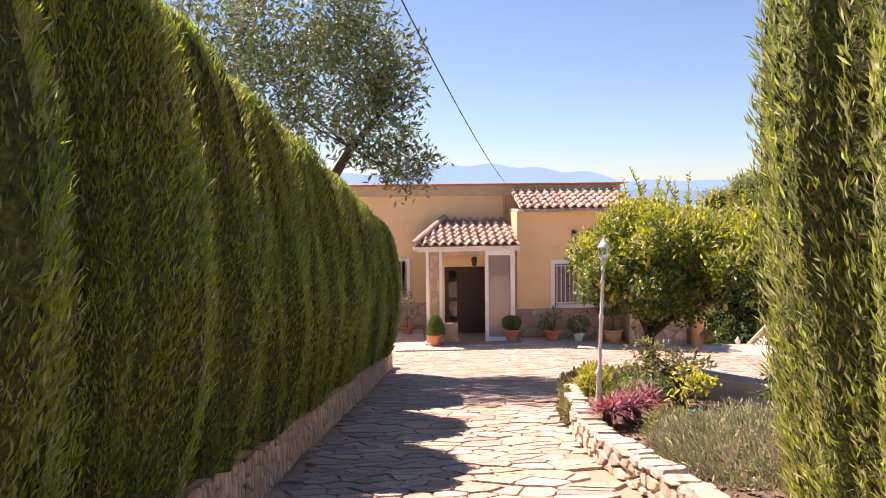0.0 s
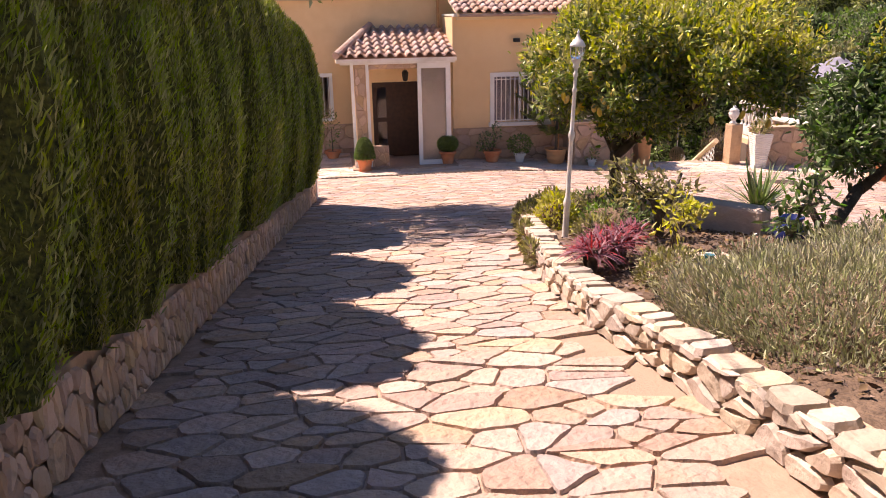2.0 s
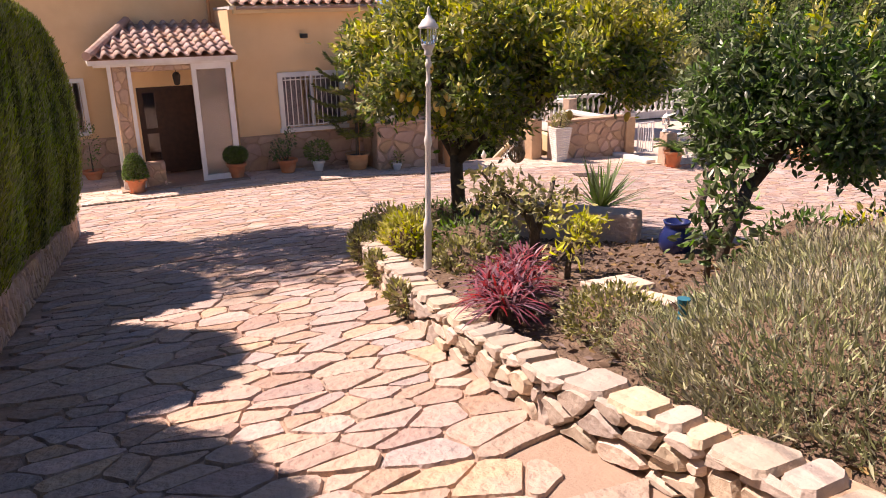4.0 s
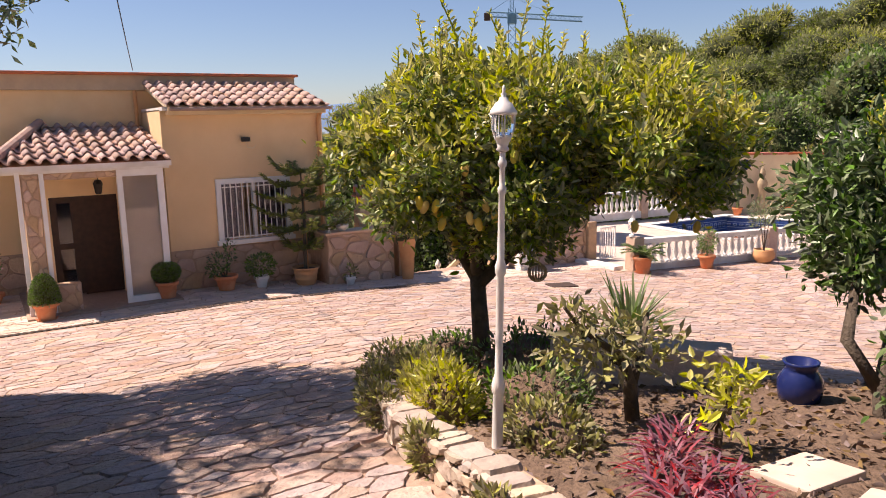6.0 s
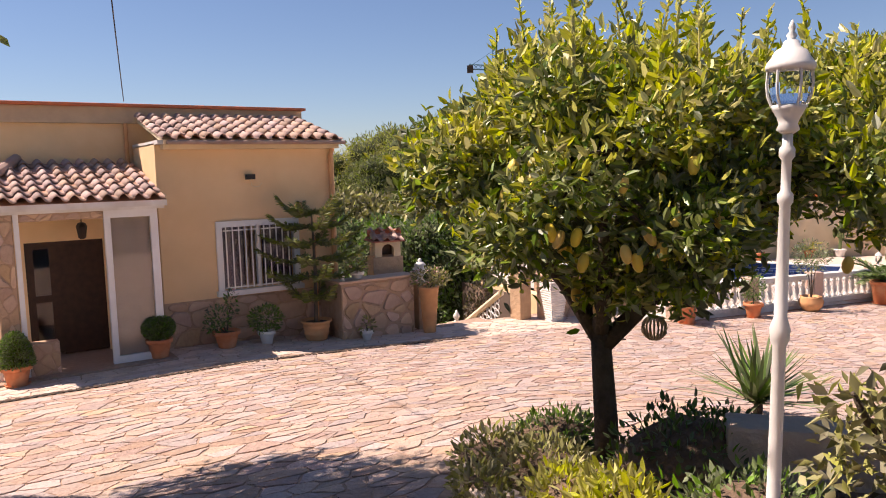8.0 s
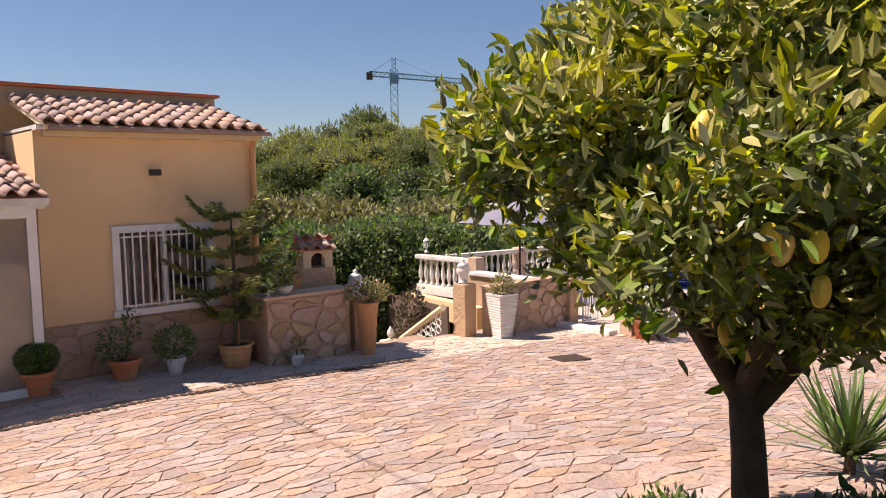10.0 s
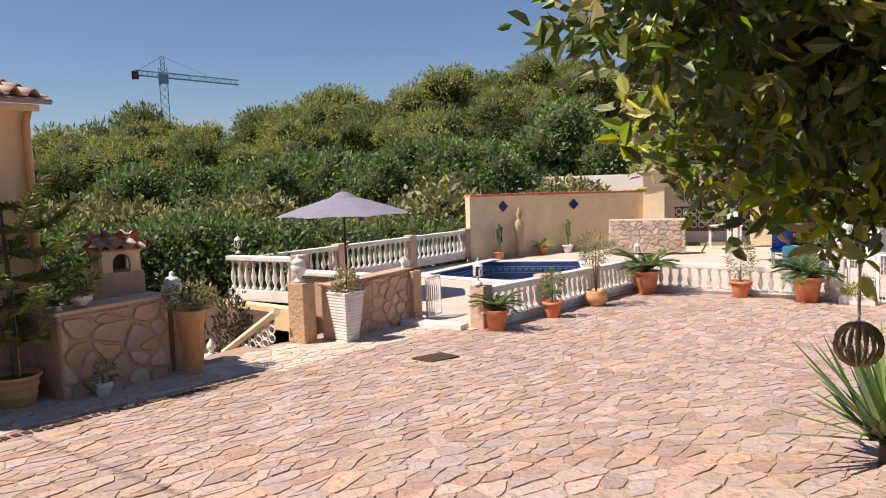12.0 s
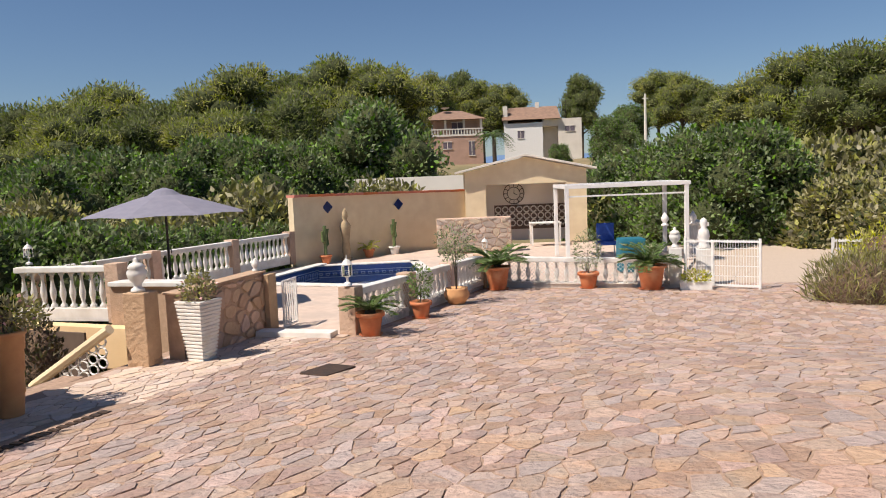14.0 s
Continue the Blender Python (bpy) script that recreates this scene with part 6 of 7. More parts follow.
part("body", boxes((-1.15, 0, 0, 1.15, 0.4, 1.05), bevel=0.02), "wall_stone", ct)
tb = thing("garden_table", 21.6, 19.3, -0.3, "white garden table under the kitchen roof", "table", rz=-74)
part("tabletop", boxes((-0.5, -0.3, 0.7, 0.5, 0.3, 0.74), bevel=0.01), "white", tb)
for sx in (-1, 1):
    for sy in (-1, 1):
        part("leg", boxes((sx * 0.45 - 0.025, sy * 0.25 - 0.025, 0, sx * 0.45 + 0.025, sy * 0.25 + 0.025, 0.7)), "white", tb)
# pergola
pg = thing("pergola", 16.45, 18.05, -0.3, "white metal pergola with a pale slatted roof", "pergola", rz=math.degrees(math.atan2(15.0 - 18.05, 17.3 - 16.45)))
for x in (0.04, 3.1):
    for y in (0.0, 1.9):
        part("post", boxes((x - 0.05, y - 0.05, 0, x + 0.05, y + 0.05, 1.9), bevel=0.008), "upvc", pg)
part("beam", boxes((-0.02, -0.06, 1.9, 3.2, 0.06, 2.0), (-0.02, 1.84, 1.9, 3.2, 1.96, 2.0), (-0.02, 0.06, 1.9, 0.08, 1.84, 2.0), (3.1, 0.06, 1.9, 3.2, 1.84, 2.0), bevel=0.008), "upvc", pg)
for i in range(10):
    part("slat", boxes((0.1 + i * 0.3, 0.06, 1.95, 0.36 + i * 0.3, 1.84, 1.975)), "umbrella", pg, "grey fabric roof slat")
part("rail", boxes((0.08, -0.02, 1.68, 3.06, 0.02, 1.72)), "upvc", pg)
sf = thing("garden_sofa", 15.0, 16.4, -0.32, "low garden seat under a teal cover", "sofa", rz=-75)
part("cover", boxes((-0.3, -0.25, 0, 0.3, 0.25, 0.78), bevel=0.06), "teal", sf)
sf2 = thing("garden_chair", 17.9, 17.1, -0.32, "garden chair draped with a blue towel", "chair", rz=-75)
part("seat", boxes((-0.28, -0.28, 0.35, 0.28, 0.28, 0.42), bevel=0.02), "blue_cloth", sf2)
part("backrest", boxes((-0.24, 0.22, 0.42, 0.24, 0.3, 0.92), bevel=0.03), "blue_cloth", sf2)
for sx in (-1, 1):
    for sy in (-1, 1):
        part("leg", tube([(sx * 0.24, sy * 0.24, 0), (sx * 0.24, sy * 0.24, 0.36)], [0.02, 0.02], 6), "upvc", sf2)

# drain and manhole in the paving
dr = thing("drain_channel", 0, 0, 0, "narrow rusty drain grate along the front walk", "drain")
for i in range(78):
    u = i / 78
    x, y = -4.4 + 7.0 * u, 20.72 - 0.18 * u
    o = part("grate_bar", boxes((x, y - 0.045, g(x, y) + 0.004, x + 0.05, y + 0.045, g(x, y) + 0.014)), "iron", dr)
for i in range(10):
    part("channel", boxes((-4.4 + 0.7 * i, 20.72 - 0.018 * i - 0.055, g(-4.05 + 0.7 * i, 20.7) - 0.05, -3.7 + 0.7 * i, 20.72 - 0.018 * i + 0.055, g(-4.05 + 0.7 * i, 20.7) + 0.003)), "black", dr)
mh = part("manhole_cover", boxes((-0.24, -0.18, 0, 0.24, 0.18, 0.03), bevel=0.006), "iron")
mh.matrix_world = pose(4.27, 19.2, g(4.27, 19.2) - 0.005, -1, 2, -15)
tagged(mh, "square iron manhole cover in the paving", "manhole")
# hanging wicker disc under the lemon tree
hd = thing("hanging_ornament", -0.2, 14.43, 2.2, "round woven wicker ball hanging from the lemon tree", "ornament")
part("cord", tube([(0, 0, 0), (0, 0, -0.5)], [0.006, 0.006], 5), "white", hd)
bm = bmesh.new()
for k in range(9):
    a = k * 0.35
    tube([(0.08 * math.cos(q) * math.cos(a), 0.08 * math.cos(q) * math.sin(a), -0.58 + 0.08 * math.sin(q)) for q in np.linspace(0, 2 * math.pi, 17)], [0.007] * 17, 4, bm)
part("wicker_ball", bm, "statue", hd)


# ---- woods, far houses, crane ----
def puff_crown(ob, rng, puffs, per, size, material, width):
    """A crown of leafy puffs: dark cores painted as inner shade, with loose needles or leaves round them."""
    core = bmesh.new()
    P, D = [], []
    for x, y, z, r, rz in puffs:
        got = bmesh.ops.create_icosphere(core, subdivisions=2, radius=1)["verts"]
        for v in got:
            k = 0.74 + 0.22 * noise.noise(v.co * 2.3 + Vector((x * 3, y * 3, z)))
            v.co = Vector((x + v.co.x * r * k, y + v.co.y * r * k, z + v.co.z * rz * k))
        d = rng.normal(size=(per, 3))
        d[:, 2] = np.where(d[:, 2] < 0, d[:, 2] * 0.5, d[:, 2])
        d /= np.linalg.norm(d, axis=1, keepdims=True)
        k = (0.72 + 0.36 * rng.random(per)) * np.array([1 + 0.3 * noise.noise(Vector(q * 2.6) + Vector((x, y, z))) for q in d])
        P.append(np.array((x, y, z)) + d * np.array((r, r, rz)) * k[:, None])
        D.append(d)
    # Solid puffs whose dark colour gives the crown its shaded gaps.
    part("inner_foliage", core, "pine_shade_core", ob, "dark core painted as the shade inside the crown", smooth=True)
    pos, d = np.concatenate(P), np.concatenate(D)
    n = len(pos)
    leaf_mesh("crown", pos, d * 0.8 + rng.normal(size=(n, 3)) * 0.55 + np.array([0, 0, 0.35]), size * (0.6 + 0.8 * rng.random(n)), width, material, ob, rng=rng)


def wood_tree(name, h, r, kind_, seed, label):
    rng = np.random.default_rng(seed)
    ob = thing(name, 0, 0, 0, label, "tree", group="trees on the hillside")
    part("trunk", tube([(0, 0, -1), (0.2, 0.1, h * 0.4), (0.1, 0.0, h * 0.8)], [0.22, 0.16, 0.07], 7), "bark", ob)
    bm = bmesh.new()
    puffs = []
    lo, count, pr = {"pine": (0.40, 22, 0.34), "broad": (0.22, 20, 0.36), "dusty": (0.15, 16, 0.38)}[kind_]
    for i in range(count):
        u = (i + rng.random()) / count
        a = i * 2.4 + rng.normal() * 0.5
        env = math.sqrt(max(0.05, 1 - (abs(u - 0.32) / 0.72) ** 2))
        q = r * 0.72 * env * math.sqrt(rng.uniform(0.35, 1.0)) * (1 + 0.15 * rng.normal())
        pz = r * pr * rng.uniform(0.8, 1.25)
        z = h * lo + (h * (1 - lo) - pz) * u
        c = (q * math.cos(a), q * math.sin(a), z, pz, pz * (0.72 if kind_ == "pine" else 0.9))
        puffs.append(c)
        if i % 2 == 0:
            tube([(0.15, 0.05, h * 0.3 + 0.3 * u), (c[0] * 0.5, c[1] * 0.5, z - 0.5), c[:3]], [0.09, 0.05, 0.02], 5, bm)
    part("branching", bm, "bark", ob)
    puff_crown(ob, rng, puffs, 560 if kind_ == "pine" else 620, 0.24 if kind_ == "pine" else 0.19, "pine_dark" if kind_ == "pine" and seed == 102 else kind_, 0.26 if kind_ == "pine" else 0.55)
    return ob


proto = {
    "pine": [wood_tree("pine_tree", 9.0, 3.3, "pine", 101, "tall Aleppo pine on the hillside"), wood_tree("pine_tree", 8.0, 3.1, "pine", 102, "tall Aleppo pine on the hillside"), wood_tree("pine_tree", 10.0, 3.5, "pine", 103, "tall Aleppo pine on the hillside")],
    "broad": [wood_tree("broadleaf_tree", 6.5, 2.8, "broad", 104, "dense green broadleaf tree on the slope")],
    "dusty": [wood_tree("dusty_shrub_tree", 3.4, 2.0, "dusty", 105, "rounded dusty green shrub tree")],
}


def plant(kind_, az, d, top_el, seed, eye=(-2.7, 15.9, 2.0)):
    rng = random.Random(seed)
    a = radians(az)
    x, y = eye[0] + d * math.sin(a), eye[1] + d * math.cos(a)
    zt = eye[2] + d * math.tan(radians(top_el))
    z = yard_ground(x, y)
    group = proto[kind_]
    src = group[seed % len(group)]
    hgt = {"pine": (9.0, 8.0, 10.0), "broad": (6.5,), "dusty": (3.4,)}[kind_][seed % len(group)]
    s = max(0.35, (zt - z) / hgt)
    w = clamp(s, 1.0, 1.35) if kind_ == "pine" else s
    m = pose(x, y, z, 0, 0, rng.uniform(0, 360)) @ Matrix.Diagonal((w, w, s, 1))
    return copy_thing_scaled(src, m)


def copy_thing_scaled(src, m):
    ob = copy_thing(src, Matrix.Identity(4))
    ob.matrix_world = m
    return ob


rnd = random.Random(4)
skyline = [(14, 1.0), (20, 1.6), (26, 2.6), (30, 4.5), (34, 6.3), (38, 6.3), (41, 6.2), (42.6, 4.6), (44.5, 5.8), (47.5, 7.2), (52, 7.4), (54.5, 6.2), (57, 8.4), (62, 8.7), (66, 9.3), (70, 9.4), (74, 8.8), (118, 8)]


def sky_el(az):
    for (a0, e0), (a1, e1) in zip(skyline, skyline[1:]):
        if a0 <= az <= a1:
            return e0 + (e1 - e0) * (az - a0) / (a1 - a0)
    return skyline[0][1]


LIFT = 0.6


k = 100
for az in np.arange(29, 71.8, 3.1):
    k += 1
    plant("pine", az + rnd.uniform(-1, 1), rnd.uniform(52, 66), sky_el(az) + LIFT + rnd.uniform(-1.4, 0.25), k)
for az in np.arange(30, 68, 3.6):
    k += 1
    plant("pine", az + rnd.uniform(-1, 1), rnd.uniform(42, 50), sky_el(az) - rnd.uniform(1.2, 3.0), k)
for az, d, el in ((73.5, 118, 8.2), (75.8, 125, 8.3), (77.6, 122, 7.6), (79.4, 128, 7.0), (85.0, 135, 7.5), (90.6, 112, 7.4), (92.2, 105, 7.0), (94.5, 90, 6.0), (96.8, 58, 6.6), (99.8, 56, 8.2), (103, 54, 8.2), (106.5, 56, 8.4), (111, 54, 8.0), (117, 52, 8.0)):
    k += 1
    plant("pine", az, d, el, k)
for az, d, el in ((69, 38, 6.4), (58, 36, 4.2), (62, 35, 3.8), (54, 34, 3.0), (50, 36, 3.5), (46, 34, 2.8), (66, 36, 2.0), (42, 35, 2.5), (36, 36, 2.5), (87.2, 78, 4.3), (88.4, 100, 5.0), (87.2, 30, 1.6), (91, 27, 2.6), (93.6, 25, 3.5), (97, 26, 3.6), (112, 26, 3), (83.3, 80, 2.3)):
    k += 1
    plant("broad", az, d, el, k)
for az in np.arange(28, 78, 2.6):
    k += 1
    plant("dusty", az + rnd.uniform(-1, 1), rnd.uniform(25, 29) if az < 60 else rnd.uniform(31, 36), rnd.uniform(-1.5, 0.6), k)
for az, d, el in ((101, 33, 2.2), (98.5, 27, -0.2), (102.5, 25, -0.4), (106, 24, -0.3), (89, 34, 1.4), (88, 30, 0.2), (104.5, 33, 2.0), (109, 25, 0.6), (73.5, 46, 0.6)):
    k += 1
    plant("dusty", az, d, el, k)
# bright hedge of the lower garden and valley trees behind the house
for az, d, el in ((38, 15.5, -1.0), (41, 16, -0.5), (44, 16.5, -0.9), (47, 17.5, -1.2), (50, 19, -1.8), (53, 20, -2.2), (34, 16, -1.5), (57, 22, -2.2), (61, 24, -2.3), (31, 17, -1.0)):
    k += 1
    plant("broad", az, d, el, k)
for az, d, el in ((22, 70, -0.6), (25, 60, -0.2), (28, 52, 0.5), (18, 90, -0.6), (15, 110, -0.8), (31, 48, 2), (23.5, 95, 0.4), (26.5, 80, 0.6)):
    k += 1
    plant("broad" if k % 2 else "pine", az, d, el, k)
for grp in proto.values():
    for src in grp:
        for c in list(src.children_recursive) + [src]:
            bpy.data.objects.remove(c)


def hill_spot(az, d, el):
    return -2.7 + d * math.sin(radians(az)), 15.9 + d * math.cos(radians(az)), 2.0 + d * math.tan(radians(el))


def villa_window(ob, x, z, w, h, y=0.0):
    wn_ = part("window", boxes((x - w / 2, y - 0.05, z, x + w / 2, y - 0.02, z + h)), "curtain", ob)
    part("frame", boxes((x - w / 2 - 0.1, y - 0.1, z - 0.1, x + w / 2 + 0.1, y - 0.03, z), (x - w / 2 - 0.1, y - 0.1, z + h, x + w / 2 + 0.1, y - 0.03, z + h + 0.1), (x - 0.04, y - 0.08, z, x + 0.04, y - 0.05, z + h)), "far_wall", wn_)


def hip_roof(ob, x0, y0, x1, y1, z, rise, inset):
    bm = bmesh.new()
    b0 = [bm.verts.new(p) for p in ((x0, y0, z), (x1, y0, z), (x1, y1, z), (x0, y1, z))]
    ym = (y0 + y1) / 2
    r0 = [bm.verts.new(p) for p in ((x0 + inset, ym, z + rise), (x1 - inset, ym, z + rise))]
    for f in ((b0[0], b0[1], r0[1], r0[0]), (b0[1], b0[2], r0[1]), (b0[2], b0[3], r0[0], r0[1]), (b0[3], b0[0], r0[0]), (b0[3], b0[2], b0[1], b0[0])):
        bm.faces.new(f)
    return part("roof", bm, "far_tile", ob, "weathered clay tile roof")


vx, vy, vz = hill_spot(75.4, 105, 1.3)
vp = thing("far_villa", vx, vy, vz, "pinkish two-storey villa with a balustraded balcony", "house", rz=-71, group="villas on the hill")
part("wall", boxes((-4.0, 0, -3, 4.0, 7, 3.3), (-2.6, 1.6, 3.3, 4.0, 7, 5.6)), "far_pink", vp)
part("balcony", boxes((-4.1, -0.1, 3.3, 4.1, 1.7, 3.55), (-4.1, -0.1, 4.2, 4.1, 0.1, 4.35)), "far_wall", vp, "pale balcony slab and rail")
for i in range(20):
    part("baluster", boxes((-4.0 + i * 0.41, -0.06, 3.55, -3.85 + i * 0.41, 0.06, 4.2)), "far_wall", vp)
for x in (-3.8, -1.2, 1.4, 3.8):
    part("column", boxes((x - 0.15, -0.05, 4.35, x + 0.15, 0.25, 5.6)), "far_wall", vp)
hip_roof(vp, -4.5, -0.5, 4.5, 7.5, 5.6, 1.5, 3.2)
villa_window(vp, -1.0, 1.6, 1.2, 0.9)
villa_window(vp, 2.4, 0.6, 0.8, 1.9)
villa_window(vp, 0.6, 3.7, 1.6, 1.6, 1.6)
part("satellite_dish", lathe([(0.02, 0), (0.5, 0.18), (0.62, 0.3)], 14, at=(-1.0, 2.5, 7.2)), "far_wall", vp)
vx, vy, vz = hill_spot(82.0, 118, 2.3)
vw = thing("far_villa", vx, vy, vz, "white villa with a tiled roof and a flat-roofed wing", "house", rz=-80, group="villas on the hill")
part("wall", boxes((-5.8, 0, -3, 0.2, 7, 3.2)), "upvc", vw)
part("wing", boxes((2.6, 0.3, -3, 6.2, 7, 3.7), (0.2, 0.3, 2.6, 2.6, 7, 3.7), (0.2, 2.4, -3, 2.6, 7, 2.6)), "far_wall", vw, "flat-roofed wing with an open garage")
hip_roof(vw, -6.1, -0.5, 3.0, 7.3, 3.72, 2.2, 0.4)
part("chimney", boxes((-5.9, 0.6, 3.2, -5.2, 1.4, 6.0)), "far_wall", vw)
part("chimney", boxes((-0.8, 3.0, 5.0, -0.2, 3.6, 6.6)), "far_wall", vw)
part("aerial", tube([(4.0, 3, 3.7), (4.0, 3, 6.8)], [0.05, 0.04], 5), "black", vw)
villa_window(vw, -3.2, 0.9, 1.0, 1.1)
villa_window(vw, 4.4, 1.7, 1.4, 0.8, 0.3)
px_, py_, pz_ = hill_spot(78.4, 95, 0.9)
fp = thing("far_palm", px_, py_, pz_, "tall feathery palm beside the pinkish villa", "palm tree")
part("trunk", tube([(0, 0, -1.5), (0.1, 0, 3.6)], [0.3, 0.24], 8), "bark", fp)
prng = np.random.default_rng(17)
PP, PA = [], []
for i in range(26):
    a, up = i * 2.4, prng.uniform(0.1, 1.2)
    for t in np.linspace(0.1, 1, 14):
        q = np.array((math.cos(a) * 2.3 * t, math.sin(a) * 2.3 * t, 3.6 + 2.2 * (up * t - 1.0 * t * t)))
        for sg in (-1, 1):
            PP.append(q)
            PA.append((math.cos(a) * 0.6 - sg * math.sin(a), math.sin(a) * 0.6 + sg * math.cos(a), -0.4))
leaf_mesh("fronds", np.array(PP), np.array(PA), np.full(len(PP), 0.6), 0.13, "palm", fp, rng=prng)
vx, vy, vz = hill_spot(64.0, 42, -0.5)
ob = thing("outbuilding", vx, vy, vz, "low brick outbuilding on the slope", "outbuilding", rz=-56)
part("wall", boxes((-1.3, 0, -3, 1.3, 3, 1.0)), "far_pink", ob)
hip_roof(ob, -1.6, -0.3, 1.6, 3.3, 1.0, 0.6, 0.8)
part("doorway", boxes((-0.4, -0.04, -0.6, 0.4, -0.01, 0.6)), "wood", ob)
tagged(part("garden_boundary", boxes((30, 14.5, -0.6, 31, 34, 2.1)), "far_wall"), "pale boundary wall on the slope beyond the kitchen", "wall", kind="structure")
# power pole
vx, vy, vz = hill_spot(89.6, 95, 1.9)
pp = thing("utility_pole", vx, vy, vz, "pale concrete utility pole on the slope", "pole")
part("shaft", tube([(0, 0, -1), (0, 0, 6.0)], [0.2, 0.13], 8), "far_wall", pp)
part("crossarm", boxes((-0.05, -0.35, 5.4, 0.05, 0.35, 5.5)), "far_wall", pp)

cr = thing("tower_crane", -3.6 + 510 * math.sin(radians(37.8)), 12.5 + 510 * math.cos(radians(37.8)), -6.0, "blue steel tower crane on the skyline", "crane", rz=-37.8)
cr.matrix_world = cr.matrix_world @ Matrix.Scale(3.4, 4)
bm = bmesh.new()


def lattice(bm, a, b, w, n, r=0.09):
    a, b = Vector(a), Vector(b)
    d = (b - a).normalized()
    s = d.cross(Vector((0, 1, 0))).normalized() * w if abs(d.y) < 0.9 else Vector((w, 0, 0))
    t = d.cross(s).normalized() * w
    cs = [s + t, s - t, -s - t, -s + t]
    for c in cs:
        tube([a + c, b + c], [r, r], 4, bm)
    for i in range(n):
        p, q = a.lerp(b, i / n), a.lerp(b, (i + 1) / n)
        for c0, c1 in zip(cs, cs[1:] + cs[:1]):
            tube([p + c0, q + c1], [r * 0.6, r * 0.6], 3, bm)


lattice(bm, (0, 0, 0), (0, 0, 24), 0.7, 16)
part("mast", bm, "steel", cr)
bm = bmesh.new()
lattice(bm, (-5, 0, 23.2), (13.5, 0, 21.6), 0.45, 20, 0.07)
part("jib", bm, "steel", cr)
part("cab", boxes((-0.9, -0.9, 21.2, 0.9, 0.9, 23), bevel=0.1), "steel", cr)
part("counterweight", boxes((-5.4, -0.6, 22.0, -4.2, 0.6, 23.4), bevel=0.05), "iron", cr)
bm = bmesh.new()
lattice(bm, (0, 0, 23), (0, 0, 26.2), 0.35, 4, 0.07)
tube([(0, 0, 26.2), (9, 0, 22.3)], [0.04, 0.04], 3, bm)
tube([(0, 0, 26.2), (-4.6, 0, 23.4)], [0.04, 0.04], 3, bm)
part("apex", bm, "steel", cr)


# ---- stones set in walls, flags in the paving ----
def cells(u0, u1, v0, v1, w, h, jit, rng, drop=0.16):
    """Irregular convex stones of uneven size that fill a rectangle."""
    ni, nj = int((u1 - u0) / w) + 1, int((v1 - v0) / h) + 1
    pts_ = {}
    for j in range(-1, nj + 1):
        for i in range(-1, ni + 1):
            if rng.random() > drop:
                pts_[i, j] = (i + 0.5 + (0.5 if j % 2 else 0) + rng.uniform(-jit, jit), j + 0.5 + rng.uniform(-jit, jit))
    out = []
    for (i, j), (px, py) in pts_.items():
        poly = [(px - 1.7, py - 1.7), (px + 1.7, py - 1.7), (px + 1.7, py + 1.7), (px - 1.7, py + 1.7)]
        near_ = sorted(((q[0] - px) ** 2 + (q[1] - py) ** 2, q) for a in range(-3, 4) for b in range(-2, 3) for q in (pts_.get((i + a, j + b)),) if q and (a or b))
        for d2, (qx, qy) in near_:
            dx, dy = qx - px, qy - py
            if d2 > 4 * max((x - px) ** 2 + (y - py) ** 2 for x, y in poly):
                break
            c = (dx * (px + qx) + dy * (py + qy)) / 2
            new_ = []
            for (ax, ay), (bx_, by_) in zip(poly, poly[1:] + poly[:1]):
                fa, fb = dx * ax + dy * ay - c, dx * bx_ + dy * by_ - c
                if fa <= 0:
                    new_.append((ax, ay))
                if (fa < 0) != (fb < 0) and fa != fb:
                    t = fa / (fa - fb)
                    new_.append((ax + (bx_ - ax) * t, ay + (by_ - ay) * t))
            poly = new_
            if len(poly) < 3:
                break
        if len(poly) >= 3:
            res = [(clamp(u0 + x * w, u0, u1), clamp(v0 + y * h, v0, v1)) for x, y in poly]
            if max(p[0] for p in res) - min(p[0] for p in res) > 0.3 * w and max(p[1] for p in res) - min(p[1] for p in res) > 0.3 * h:
                out.append(res)
    return out


def rough(poly, rng, amount):
    """Breaks the long edges of a stone so that they run unevenly."""
    out = []
    for (ax, ay), (bx_, by_) in zip(poly, poly[1:] + poly[:1]):
        L = math.hypot(bx_ - ax, by_ - ay)
        if L < amount * 1.2:
            out.append(((ax + bx_) / 2, (ay + by_) / 2))
            continue
        c = min(0.3, amount * 0.9 / L)
        out.append((ax + (bx_ - ax) * c, ay + (by_ - ay) * c))
        if L > amount * 7:
            t, k = rng.uniform(0.35, 0.65), rng.uniform(-0.5, 0.15) * amount / L
            out.append((ax + (bx_ - ax) * t - (by_ - ay) * -k, ay + (by_ - ay) * t + (bx_ - ax) * -k))
        out.append((bx_ - (bx_ - ax) * c, by_ - (by_ - ay) * c))
    return out


def shrink(poly, gap):
    cx, cy = sum(p[0] for p in poly) / len(poly), sum(p[1] for p in poly) / len(poly)
    res = []
    for x, y in poly:
        d = math.hypot(x - cx, y - cy)
        k = max(0.5, 1 - gap / max(d, 1e-3))
        res.append((cx + (x - cx) * k, cy + (y - cy) * k))
    return res


def stones(verts, faces, poly, place, t, soft=0.01):
    """Adds one stone: a bevelled slab over poly (u, v), raised t."""
    n = len(poly)
    b = len(verts)
    inner = shrink(poly, soft)
    verts += [place(u, v, 0) for u, v in poly] + [place(u, v, t) for u, v in inner]
    for i in range(n):
        j = (i + 1) % n
        faces.append((b + i, b + j, b + n + j, b + n + i))
    faces.append(tuple(range(b + n, b + 2 * n)))


